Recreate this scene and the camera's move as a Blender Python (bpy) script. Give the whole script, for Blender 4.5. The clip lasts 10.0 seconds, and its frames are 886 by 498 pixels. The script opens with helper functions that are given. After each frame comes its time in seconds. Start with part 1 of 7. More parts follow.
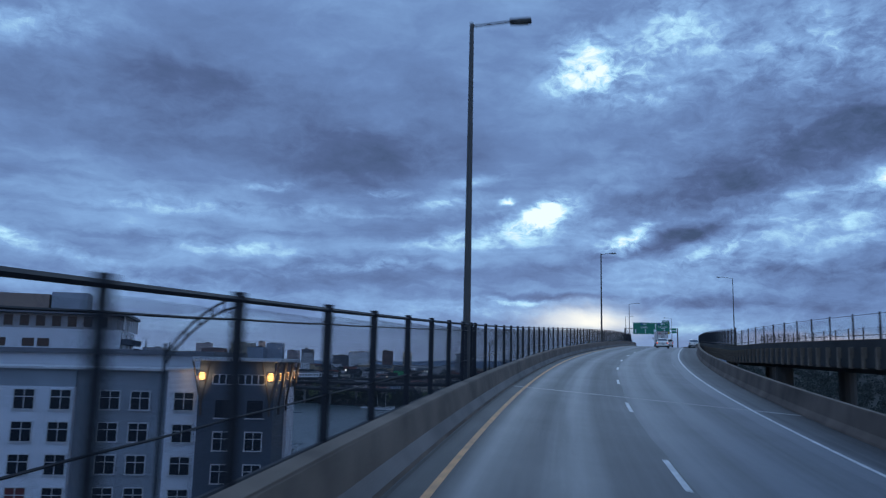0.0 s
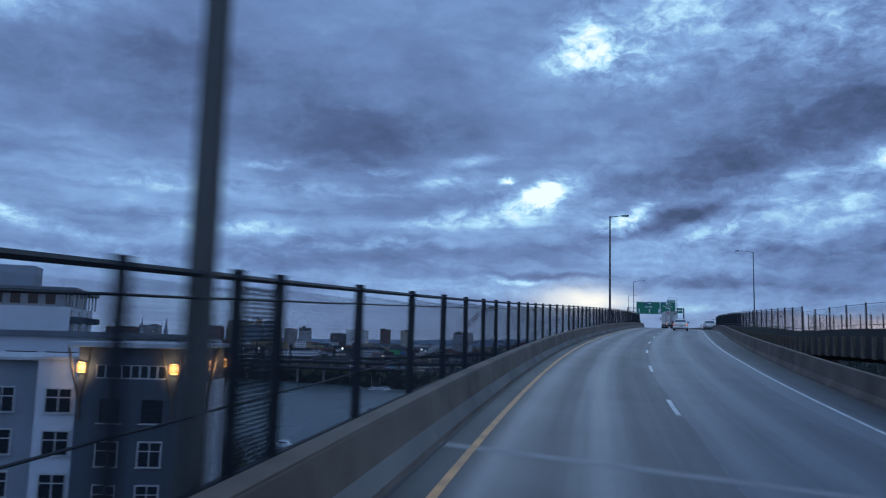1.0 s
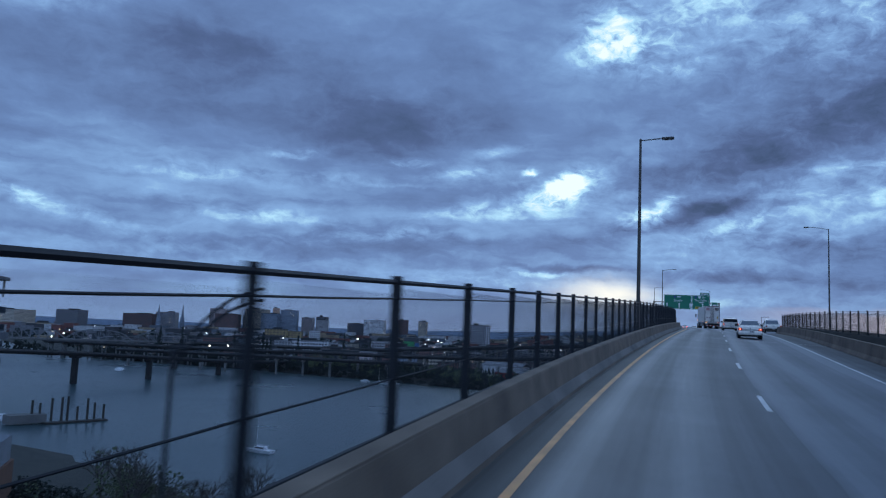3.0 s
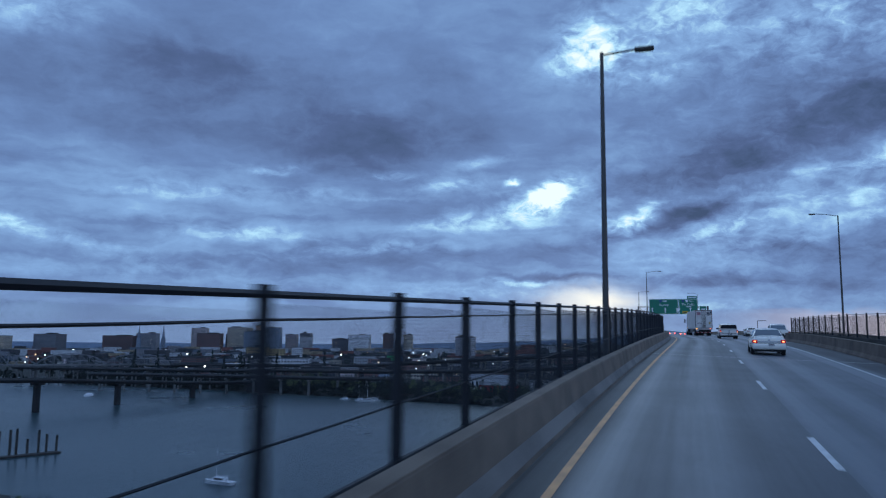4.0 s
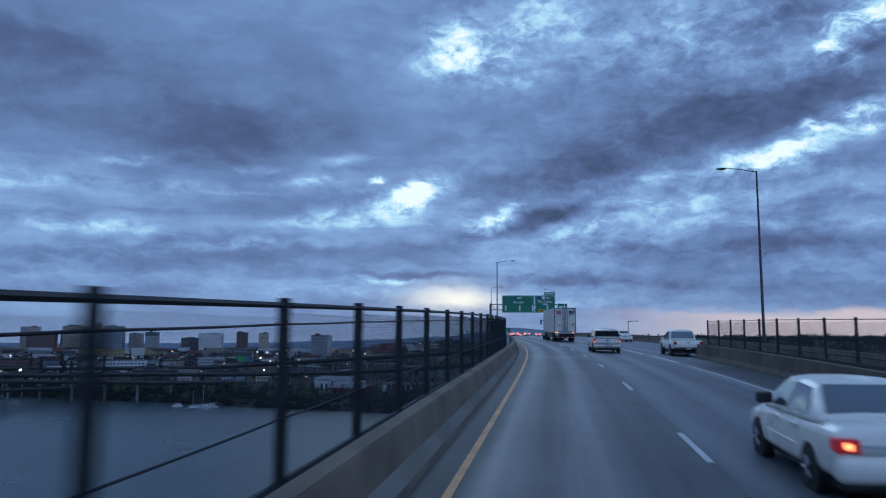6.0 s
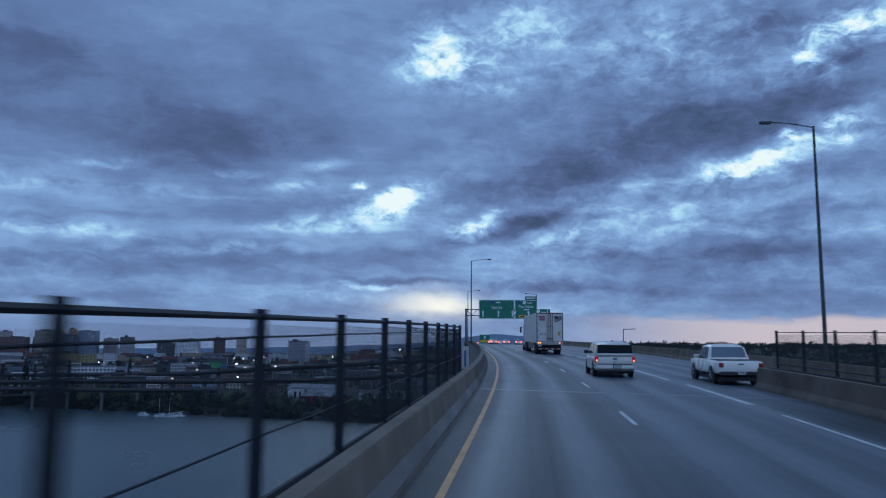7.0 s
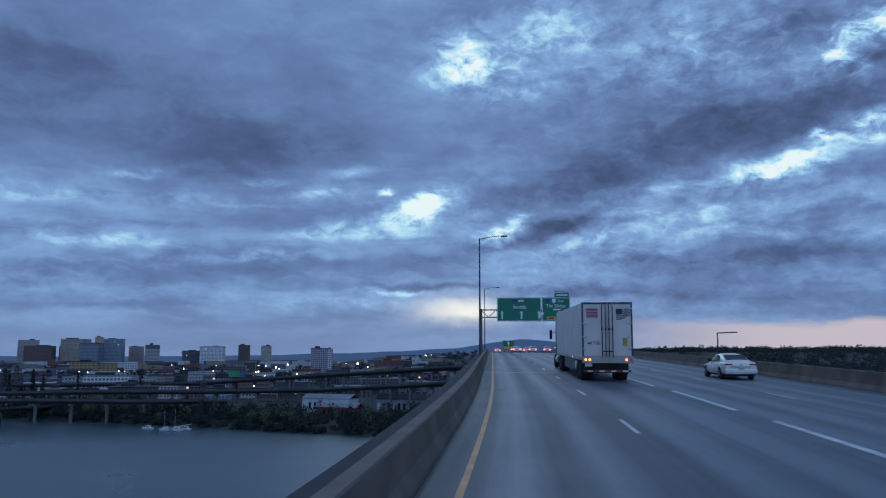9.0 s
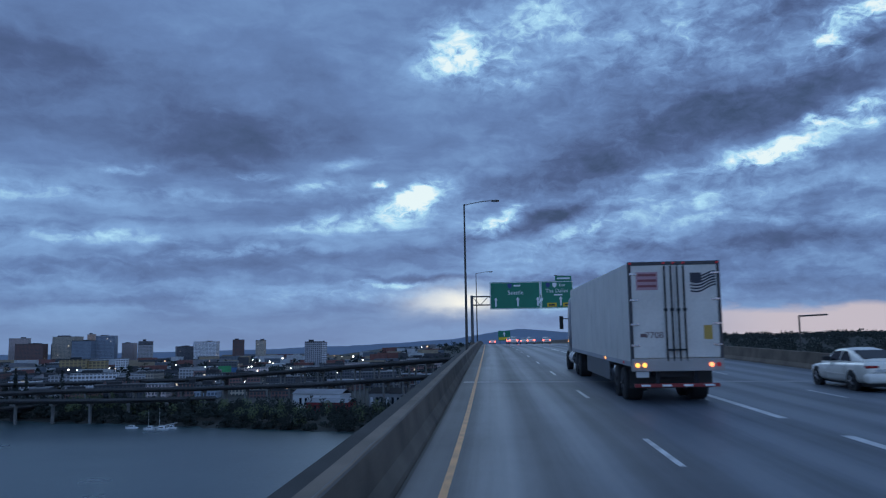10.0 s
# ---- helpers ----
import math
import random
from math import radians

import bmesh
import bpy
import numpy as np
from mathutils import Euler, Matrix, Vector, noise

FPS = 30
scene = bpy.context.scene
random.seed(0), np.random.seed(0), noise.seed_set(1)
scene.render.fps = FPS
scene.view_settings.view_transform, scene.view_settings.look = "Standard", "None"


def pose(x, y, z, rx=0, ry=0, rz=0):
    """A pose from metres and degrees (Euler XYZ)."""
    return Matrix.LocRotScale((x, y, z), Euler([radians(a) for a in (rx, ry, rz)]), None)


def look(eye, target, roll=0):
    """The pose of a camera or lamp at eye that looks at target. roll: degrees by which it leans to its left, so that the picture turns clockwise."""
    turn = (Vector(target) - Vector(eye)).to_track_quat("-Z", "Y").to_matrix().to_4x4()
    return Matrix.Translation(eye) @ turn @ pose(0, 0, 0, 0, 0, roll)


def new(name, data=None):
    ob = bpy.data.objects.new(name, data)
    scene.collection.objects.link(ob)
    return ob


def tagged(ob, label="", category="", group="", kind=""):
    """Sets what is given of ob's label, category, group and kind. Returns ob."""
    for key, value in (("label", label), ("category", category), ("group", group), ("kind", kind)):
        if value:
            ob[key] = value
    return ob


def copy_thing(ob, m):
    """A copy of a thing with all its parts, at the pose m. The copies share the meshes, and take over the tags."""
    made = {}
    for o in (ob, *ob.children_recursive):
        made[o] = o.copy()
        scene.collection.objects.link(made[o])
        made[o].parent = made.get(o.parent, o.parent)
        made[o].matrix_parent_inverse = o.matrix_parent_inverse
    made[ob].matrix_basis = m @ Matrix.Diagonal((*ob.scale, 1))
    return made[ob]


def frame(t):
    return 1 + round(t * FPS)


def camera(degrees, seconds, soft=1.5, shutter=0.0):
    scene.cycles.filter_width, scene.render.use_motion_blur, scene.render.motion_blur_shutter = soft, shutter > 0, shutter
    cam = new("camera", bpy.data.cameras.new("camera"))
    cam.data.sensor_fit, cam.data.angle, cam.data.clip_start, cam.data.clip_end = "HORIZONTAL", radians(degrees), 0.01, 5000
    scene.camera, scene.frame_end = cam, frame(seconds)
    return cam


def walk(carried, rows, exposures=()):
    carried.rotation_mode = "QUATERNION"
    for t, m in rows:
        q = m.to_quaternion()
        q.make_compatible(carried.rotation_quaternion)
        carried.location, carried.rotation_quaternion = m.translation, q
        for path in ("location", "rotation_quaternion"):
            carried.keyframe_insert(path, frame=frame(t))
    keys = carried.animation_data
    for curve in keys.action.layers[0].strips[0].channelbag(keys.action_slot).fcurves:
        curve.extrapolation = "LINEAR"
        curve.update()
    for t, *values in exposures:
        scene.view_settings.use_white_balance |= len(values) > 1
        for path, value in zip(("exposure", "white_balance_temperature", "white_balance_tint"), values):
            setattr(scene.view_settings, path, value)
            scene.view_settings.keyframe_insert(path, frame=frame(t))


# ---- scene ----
import functools
import itertools
import colorsys

# ---------- camera and drive ----------
WATER = 37.0      # road level at the start lies this far above the river
cam = camera(59.45, 10.0, soft=1.2, shutter=0.42)
ROWS = [  # t, x, y, z, yaw, pitch, roll
    (0.0, 1.537, -0.201, 2.047, -0.2, 8.45, -1.25),
    (0.5, 2.814, 8.903, 2.416, -0.09, 7.61, -0.84),
    (1.0, 4.255, 17.953, 2.805, -0.28, 6.91, -1.52),
    (1.5, 5.858, 26.946, 3.214, -0.98, 6.89, -1.41),
    (2.0, 7.628, 35.877, 3.642, 0.66, 6.12, -1.38),
    (3.5, 13.922, 62.306, 4.993, 1.21, 6.42, -2.47),
    (4.0, 16.311, 71.017, 5.425, 0.33, 7.1, -0.55),
    (4.5, 18.837, 79.688, 5.843, -0.67, 6.2, -0.07),
    (5.0, 21.442, 88.331, 6.251, -4.19, 5.74, 1.36),
    (5.5, 24.107, 96.955, 6.647, -7.49, 6.08, 0.89),
    (6.0, 26.816, 105.581, 7.024, -9.74, 7.01, -0.22),
    (7.5, 34.985, 131.522, 7.991, -11.22, 7.93, -0.32),
    (8.0, 37.625, 140.218, 8.251, -9.71, 8.91, -0.4),
    (8.5, 40.188, 148.945, 8.485, -8.91, 8.48, -0.14),
    (9.0, 42.648, 157.711, 8.707, -9.05, 7.86, -0.04),
    (9.5, 44.991, 166.513, 8.924, -9.34, 7.61, 1.91),
    (10.0, 47.219, 175.35, 9.137, -9.29, 7.21, 0.94),
]
walk(cam, [(t, pose(x, y, z + WATER, 90 + p, r, yw)) for t, x, y, z, yw, p, r in ROWS],
     exposures=((0.0, 0.05), (5.0, 0.05), (8.0, -0.1), (10.0, -0.1)))

# ---------- line of the road: heading, grade and cross fall along it ----------
KNOT = [-30, 0, 25, 50, 75, 100, 125, 150, 175, 200, 230, 270, 330, 420, 520, 700]
HEAD = [-4.38, -7.44, -10.33, -13.38, -16.62, -17.79, -18.01, -16.76, -14.63, -12.71, -12.74, -12.54, -12.44, -12.48] + [-12.5, -12.5]
GRADE = [0.0315, 0.0376, 0.0439, 0.0497, 0.0458, 0.0427, 0.0342, 0.0244, 0.023, 0.0231, 0.0217, 0.0156, 0.0068, -0.0023] + [-0.02, -0.045]
FALL_AT, FALL = [0, 60, 120, 180, 300], [0.1031, 0.0482, 0.0331, 0.0133, 0.0052]
SA = np.arange(-60.0, 701.0, 1.0)


def blur15(a):
    return np.convolve(np.r_[np.full(7, a[0]), a, np.full(7, a[-1])], np.ones(15) / 15, "valid")


_th = blur15(np.radians(np.interp(SA, KNOT, HEAD)))
_gr = blur15(np.interp(SA, KNOT, GRADE))
_x = np.r_[0, np.cumsum(-np.sin(_th[:-1]))]
_y = np.r_[0, np.cumsum(np.cos(_th[:-1]))]
_z = np.r_[0, np.cumsum(_gr[:-1])]
_o = int(np.argmin(abs(SA)))
_x, _y, _z = _x - _x[_o], _y - _y[_o], _z - _z[_o]


def road_at(s, u, h=0.0):
    """World place at s along the yellow line, u to its right, h above the deck."""
    th = np.interp(s, SA, _th)
    e = np.interp(s, FALL_AT, FALL)
    return Vector((np.interp(s, SA, _x) + u * math.cos(th), np.interp(s, SA, _y) + u * math.sin(th),
                   np.interp(s, SA, _z) - e * u + h + WATER))


def road_pose(s, u, h=0.0, turn=0.0):
    """Upright pose on the deck, y along the road."""
    return Matrix.Translation(road_at(s, u, h)) @ Euler((math.atan(np.interp(s, SA, _gr)), 0, np.interp(s, SA, _th) + radians(turn))).to_matrix().to_4x4()


# ---------- sky and light ----------
world = bpy.data.worlds.new("dusk_sky")
scene.world = world
world.use_nodes = True
WN, WL = world.node_tree.nodes, world.node_tree.links
WN.clear()


def wnode(kind, **kw):
    n = WN.new(kind)
    for k, v in kw.items():
        if k == "op":
            n.operation = v
        elif k == "inputs":
            for i, x in v.items():
                if hasattr(x, "is_linked"):
                    WL.new(x, n.inputs[i])
                else:
                    n.inputs[i].default_value = x
    return n


def wmath(op, a, b=0.0, c=0.0, clamp=False):
    n = wnode("ShaderNodeMath", op=op, inputs={0: a, 1: b, 2: c})
    n.use_clamp = clamp
    return n.outputs[0]


def wramp(v, a, b, c=0.0, d=1.0):
    n = wnode("ShaderNodeMapRange", inputs={0: v, 1: a, 2: b, 3: c, 4: d})
    n.interpolation_type = "SMOOTHSTEP"
    return n.outputs[0]


def wmix(f, a, b):
    n = WN.new("ShaderNodeMix")
    n.data_type = "RGBA"
    for i, x in ((0, f), (6, a), (7, b)):
        if hasattr(x, "is_linked"):
            WL.new(x, n.inputs[i])
        else:
            n.inputs[i].default_value = x
    return n.outputs[2]


def wnoise(vec, scale, detail, rough=0.55, dist=0.0):
    n = wnode("ShaderNodeTexNoise", inputs={"Vector": vec, "Scale": scale, "Detail": detail, "Roughness": rough, "Distortion": dist})
    return n


def aim(az, el):
    a, e = radians(az), radians(el)
    return Vector((-math.sin(a) * math.cos(e), math.cos(a) * math.cos(e), math.sin(e)))


coord = wnode("ShaderNodeTexCoord").outputs["Generated"]
sep = wnode("ShaderNodeSeparateXYZ", inputs={0: coord})
# bearing (anticlockwise from straight ahead) and height in degrees
bearing = wmath("MULTIPLY", wmath("ARCTAN2", wmath("MULTIPLY", sep.outputs[0], -1.0), sep.outputs[1]), 57.2958)
height = wmath("MULTIPLY", wmath("ARCSINE", sep.outputs[2]), 57.2958)
chart = wnode("ShaderNodeCombineXYZ", inputs={0: bearing, 1: height, 2: 0.0}).outputs[0]
ahead = wmath("MULTIPLY", wramp(sep.outputs[1], 0.0, 0.3), wramp(height, 48.0, 34.0))


def stretched(vec, wide, high, shift=0.0):
    """Chart coordinates in units of a cloud that wide and high, in degrees."""
    return wnode("ShaderNodeVectorMath", op="MULTIPLY_ADD", inputs={0: vec, 1: (1 / wide, 1 / high, 1), 2: (shift, shift * 0.7, shift)}).outputs[0]


def drift(vec, wide, high, amount, detail, shift):
    """The chart pushed about by a slow noise, as wind does with cloud edges."""
    n = wnode("ShaderNodeVectorMath", op="SUBTRACT", inputs={0: wnoise(stretched(vec, wide, high, shift), 1.0, detail, 0.55).outputs["Color"], 1: (0.5, 0.5, 0.5)}).outputs[0]
    return wnode("ShaderNodeVectorMath", op="MULTIPLY_ADD", inputs={0: n, 1: (amount[0], amount[1], 0.0), 2: vec}).outputs[0]


blown = drift(drift(chart, 7.0, 3.5, (3.6, 1.5), 2, 3.1), 1.5, 0.9, (1.5, 0.85), 4, 8.3)
torn = drift(drift(chart, 3.0, 2.0, (2.2, 1.4), 3, 5.7), 0.9, 0.7, (0.55, 0.45), 3, 2.2)


def bank(vec, az, el, wide, high, lean, power):
    """Soft patch of sky, wide and high in degrees, leaning anticlockwise."""
    c, s = math.cos(radians(lean)), math.sin(radians(lean))
    off = wnode("ShaderNodeVectorMath", op="SUBTRACT", inputs={0: vec, 1: (az, el, 0)}).outputs[0]
    p = wnode("ShaderNodeVectorMath", op="DOT_PRODUCT", inputs={0: off, 1: (-c / wide, s / wide, 0)}).outputs["Value"]
    q = wnode("ShaderNodeVectorMath", op="DOT_PRODUCT", inputs={0: off, 1: (s / high, c / high, 0)}).outputs["Value"]
    d2 = wmath("MULTIPLY_ADD", p, p, wmath("MULTIPLY", q, q))
    return wmath("MULTIPLY", wmath("POWER", 0.5, d2), power)


def total(values):
    return functools.reduce(lambda a, b: wmath("ADD", a, b), values)


GAP, BANK = [], []


def sky_patch(az, el, wide, high, lean, power):
    """A gap (power above 0) or a dark bank (below 0) in the clouds."""
    (GAP if power > 0 else BANK).append(bank(torn if power > 0.3 else blown, az, el, wide, high, lean, abs(power)))


sky_patch(-6.8, 10.5, 1.7, 0.6, 11, 0.62)
sky_patch(-8.1, 11.2, 1.5, 0.5, 27, 0.40)
sky_patch(-5.1, 11.9, 0.5, 0.2, 0, 0.45)
sky_patch(-13.0, 8.7, 1.1, 0.4, 8, 0.55)
sky_patch(-14.6, 9.6, 0.7, 0.6, 58, 0.40)
sky_patch(-33.0, 12.7, 2.3, 0.6, 7, 0.80)
sky_patch(-36.0, 14.5, 0.9, 0.4, 2, 0.60)
sky_patch(-38.9, 14.4, 2.1, 0.6, 5, 0.36)
sky_patch(-39.8, 21.0, 2.2, 0.9, 7, 0.55)
sky_patch(-37.3, 19.2, 0.8, 1.2, 59, 0.45)
sky_patch(-38.8, 15.2, 1.3, 0.4, 5, 0.45)
sky_patch(-11.0, 20.7, 2.7, 0.9, 6, 0.54)
sky_patch(-10.4, 22.7, 1.5, 1.6, 74, 0.30)
sky_patch(-16.7, 23.2, 3.3, 1.6, 16, 0.20)
sky_patch(-13.8, 19.1, 2.6, 0.6, 3, 0.20)
sky_patch(-24.7, 11.7, 3.3, 0.6, 10, 0.09)
sky_patch(-18.9, 8.2, 2.5, 0.6, 16, 0.15)
sky_patch(-29.4, 12.0, 2.5, 0.6, 5, 0.08)
sky_patch(-27.7, 10.2, 4.9, 0.7, 0, 0.07)
sky_patch(12.5, 12.5, 2.1, 0.3, -4, 0.09)
sky_patch(17.8, 11.0, 4.5, 0.4, -2, 0.08)
sky_patch(9.1, 10.9, 3.3, 0.3, -1, 0.12)
sky_patch(18.7, 8.9, 3.7, 0.3, 0, 0.04)
sky_patch(-2.1, 13.4, 2.1, 0.4, 13, 0.12)
sky_patch(-0.1, 11.8, 2.5, 0.4, 5, 0.22)
sky_patch(4.4, 12.5, 1.7, 0.3, 2, 0.18)
sky_patch(-1.3, 9.0, 3.7, 0.5, 4, 0.22)
sky_patch(14.5, 7.8, 4.9, 0.4, 2, 0.16)
sky_patch(10.1, 3.8, 7.3, 0.9, 0, 0.06)
sky_patch(-2.5, 4.0, 4.5, 0.8, 0, 0.12)
sky_patch(29.1, 7.4, 3.9, 0.4, -9, 0.18)
sky_patch(30.4, 7.9, 2.5, 0.4, -5, 0.12)
sky_patch(23.9, 6.3, 2.9, 0.4, -5, 0.10)
sky_patch(12.4, 12.7, 1.7, 0.3, 11, 0.14)
sky_patch(29.4, 21.2, 3.5, 1.1, 12, 0.16)
sky_patch(20.1, 10.3, 4.9, 0.4, 1, 0.12)
sky_patch(6.4, 7.0, 4.5, 0.4, 3, 0.16)
sky_patch(21.7, 5.1, 7.7, 0.5, 3, 0.08)
sky_patch(-18.3, 2.7, 4.9, 0.6, -1, 0.10)
sky_patch(-33.9, 8.3, 6.5, 0.3, -3, 0.10)
sky_patch(-6.9, 4.7, 2.4, 0.2, 0, 0.25)
sky_patch(-7.6, 11.9, 1.1, 0.4, 19, 0.30)
sky_patch(-27.6, 21.4, 6.5, 2.4, 2, 0.17)
sky_patch(-31.5, 10.4, 8.2, 1.4, 1, 0.07)
sky_patch(-20.1, 7.6, 6.1, 1.6, 6, 0.08)
sky_patch(-36.0, 18.3, 3.0, 1.2, 10, 0.08)
sky_patch(-7.2, 10.4, 4.5, 1.5, 7, 0.10)
sky_patch(7.3, 15.0, 5.0, 2.1, 7, -0.20)
sky_patch(15.0, 18.7, 8.6, 2.8, 3, -0.15)
sky_patch(-0.0, 15.5, 3.8, 1.4, 7, -0.10)
sky_patch(-1.7, 19.9, 4.7, 2.4, 2, -0.07)
sky_patch(26.0, 17.1, 8.9, 3.6, 3, -0.12)
sky_patch(4.5, 15.1, 2.9, 1.7, 2, -0.10)
sky_patch(-15.7, 11.5, 4.8, 1.0, 2, -0.26)
sky_patch(-24.0, 14.6, 5.2, 1.5, 11, -0.27)
sky_patch(-30.4, 16.0, 3.8, 1.2, 11, -0.24)
sky_patch(-35.8, 16.5, 4.2, 1.1, 11, -0.26)
sky_patch(-38.8, 19.1, 2.6, 0.9, 12, -0.30)
sky_patch(-34.8, 21.8, 3.5, 1.2, -1, -0.18)
sky_patch(-26.7, 19.6, 5.6, 2.0, 7, -0.10)
sky_patch(-21.1, 13.0, 2.5, 0.8, 6, -0.18)
sky_patch(-33.2, 14.8, 2.5, 0.5, 6, -0.22)
sky_patch(-11.4, 8.1, 1.7, 0.4, 7, -0.30)
sky_patch(-16.0, 9.0, 2.5, 0.5, 14, -0.26)
sky_patch(-18.5, 9.7, 1.6, 0.4, 15, -0.22)
sky_patch(-9.7, 7.2, 2.4, 0.3, 3, -0.16)
sky_patch(1.6, 6.4, 6.5, 0.8, 2, -0.18)
sky_patch(6.3, 7.2, 3.3, 0.4, 1, -0.10)
sky_patch(-34.8, 6.5, 7.7, 0.8, -1, -0.22)
sky_patch(-24.4, 6.8, 4.5, 0.5, -1, -0.18)
sky_patch(-30.0, 4.1, 12.2, 0.6, -3, -0.20)
sky_patch(-8.4, 5.1, 4.5, 0.2, -1, -0.22)
sky_patch(-3.4, 10.4, 2.5, 0.5, 4, -0.10)
sky_patch(10.2, 9.3, 3.7, 0.3, 4, -0.10)
sky_patch(16.2, 5.8, 7.3, 0.9, 2, -0.14)
sky_patch(20.0, 8.3, 5.3, 0.4, -1, -0.12)
sky_patch(16.0, 3.5, 12.2, 0.4, 2, -0.10)
sky_patch(-18.3, 4.8, 4.1, 0.3, -2, -0.10)
# cloud texture: long streaks low down, soft folds overhead, small curls where the cover is broken
folds = wnoise(stretched(blown, 9.0, 3.6, 1.7), 1.0, 6, 0.52, 0.3).outputs[0]
streaks = wnoise(stretched(blown, 7.5, 1.15, 4.2), 1.0, 6, 0.52, 0.3).outputs[0]
curls = wnoise(stretched(torn, 1.9, 1.05, 6.4), 1.0, 7, 0.62, 0.2).outputs[0]
low_part = wramp(height, 17.0, 9.0)
broken = wmath("MAXIMUM", wramp(bearing, -4.0, -20.0), wmath("MULTIPLY", low_part, 0.15))
tone = total((0.455, wmath("MULTIPLY", wramp(height, 14.0, 6.0), 0.045),
              wmath("MULTIPLY", wmath("SUBTRACT", folds, 0.5), 0.38),
              wmath("MULTIPLY", wmath("SUBTRACT", streaks, 0.5), wmath("MULTIPLY_ADD", low_part, 0.34, 0.10)),
              wmath("MULTIPLY", wmath("SUBTRACT", curls, 0.5), wmath("MULTIPLY_ADD", broken, 0.28, 0.07))))
gaps = wmath("MULTIPLY", wmath("MULTIPLY", total(GAP), ahead), wmath("MAXIMUM", wmath("MULTIPLY_ADD", curls, 3.8, wmath("MULTIPLY_ADD", streaks, 0.7, -1.35)), 0.1))
banks = wmath("MULTIPLY", wmath("MULTIPLY", total(BANK), ahead), wmath("MAXIMUM", wmath("MULTIPLY_ADD", curls, -0.9, wmath("MULTIPLY_ADD", folds, -0.6, 1.75)), 0.2))
tone = wmath("SUBTRACT", wmath("ADD", tone, gaps), banks)
shade = WN.new("ShaderNodeValToRGB")
STOPS = ((0.0, (0.036, 0.062, 0.126)), (0.22, (0.060, 0.096, 0.204)), (0.42, (0.100, 0.171, 0.340)), (0.60, (0.164, 0.290, 0.510)), (0.78, (0.31, 0.53, 0.690)), (1.0, (0.60, 0.70, 0.72)))
while len(shade.color_ramp.elements) < len(STOPS):
    shade.color_ramp.elements.new(0.5)
for el, (at, c) in zip(shade.color_ramp.elements, STOPS):
    el.position, el.color = at, (*c, 1)
WL.new(tone, shade.inputs[0])
# bluer haze low down, with the last warm light along the far horizon
c4 = wmix(wmath("MULTIPLY", wramp(height, 5.0, 0.5), 0.62), shade.outputs[0], (0.135, 0.205, 0.36, 1))
strip_top = wramp(wmath("MULTIPLY_ADD", wmath("SUBTRACT", streaks, 0.5), 1.6, height), 2.7, 2.1)
c5 = wmix(wmath("MULTIPLY", wmath("MULTIPLY", strip_top, wramp(bearing, -17.0, -34.0)), 0.95), c4, (0.43, 0.385, 0.43, 1))
c5 = wmix(wmath("MINIMUM", bank(blown, -10.6, 3.3, 2.6, 0.75, 0, 0.95), 1.0), c5, (0.72, 0.72, 0.66, 1))
nishita = WN.new("ShaderNodeTexSky")
nishita.sky_type, nishita.sun_disc, nishita.sun_elevation, nishita.sun_rotation = "NISHITA", False, radians(2.0), radians(9)
addsky = WN.new("ShaderNodeMix")
addsky.data_type, addsky.blend_type = "RGBA", "ADD"
addsky.inputs[0].default_value = 0.0003
WL.new(c5, addsky.inputs[6])
WL.new(nishita.outputs[0], addsky.inputs[7])
bg = wnode("ShaderNodeBackground", inputs={0: addsky.outputs[2], 1: wramp(sep.outputs[1], 0.35, -0.7, 1.40, 2.3)})
WL.new(bg.outputs[0], wnode("ShaderNodeOutputWorld").inputs[0])

sun = new("sun", bpy.data.lights.new("sun", "SUN"))
sun.data.energy, sun.data.angle, sun.data.color = 0.25, radians(25), (0.55, 0.76, 1.0)
sun.matrix_world = look((0, 0, 300), Vector((0, 0, 300)) - aim(-9, 30))

# ---------- materials ----------


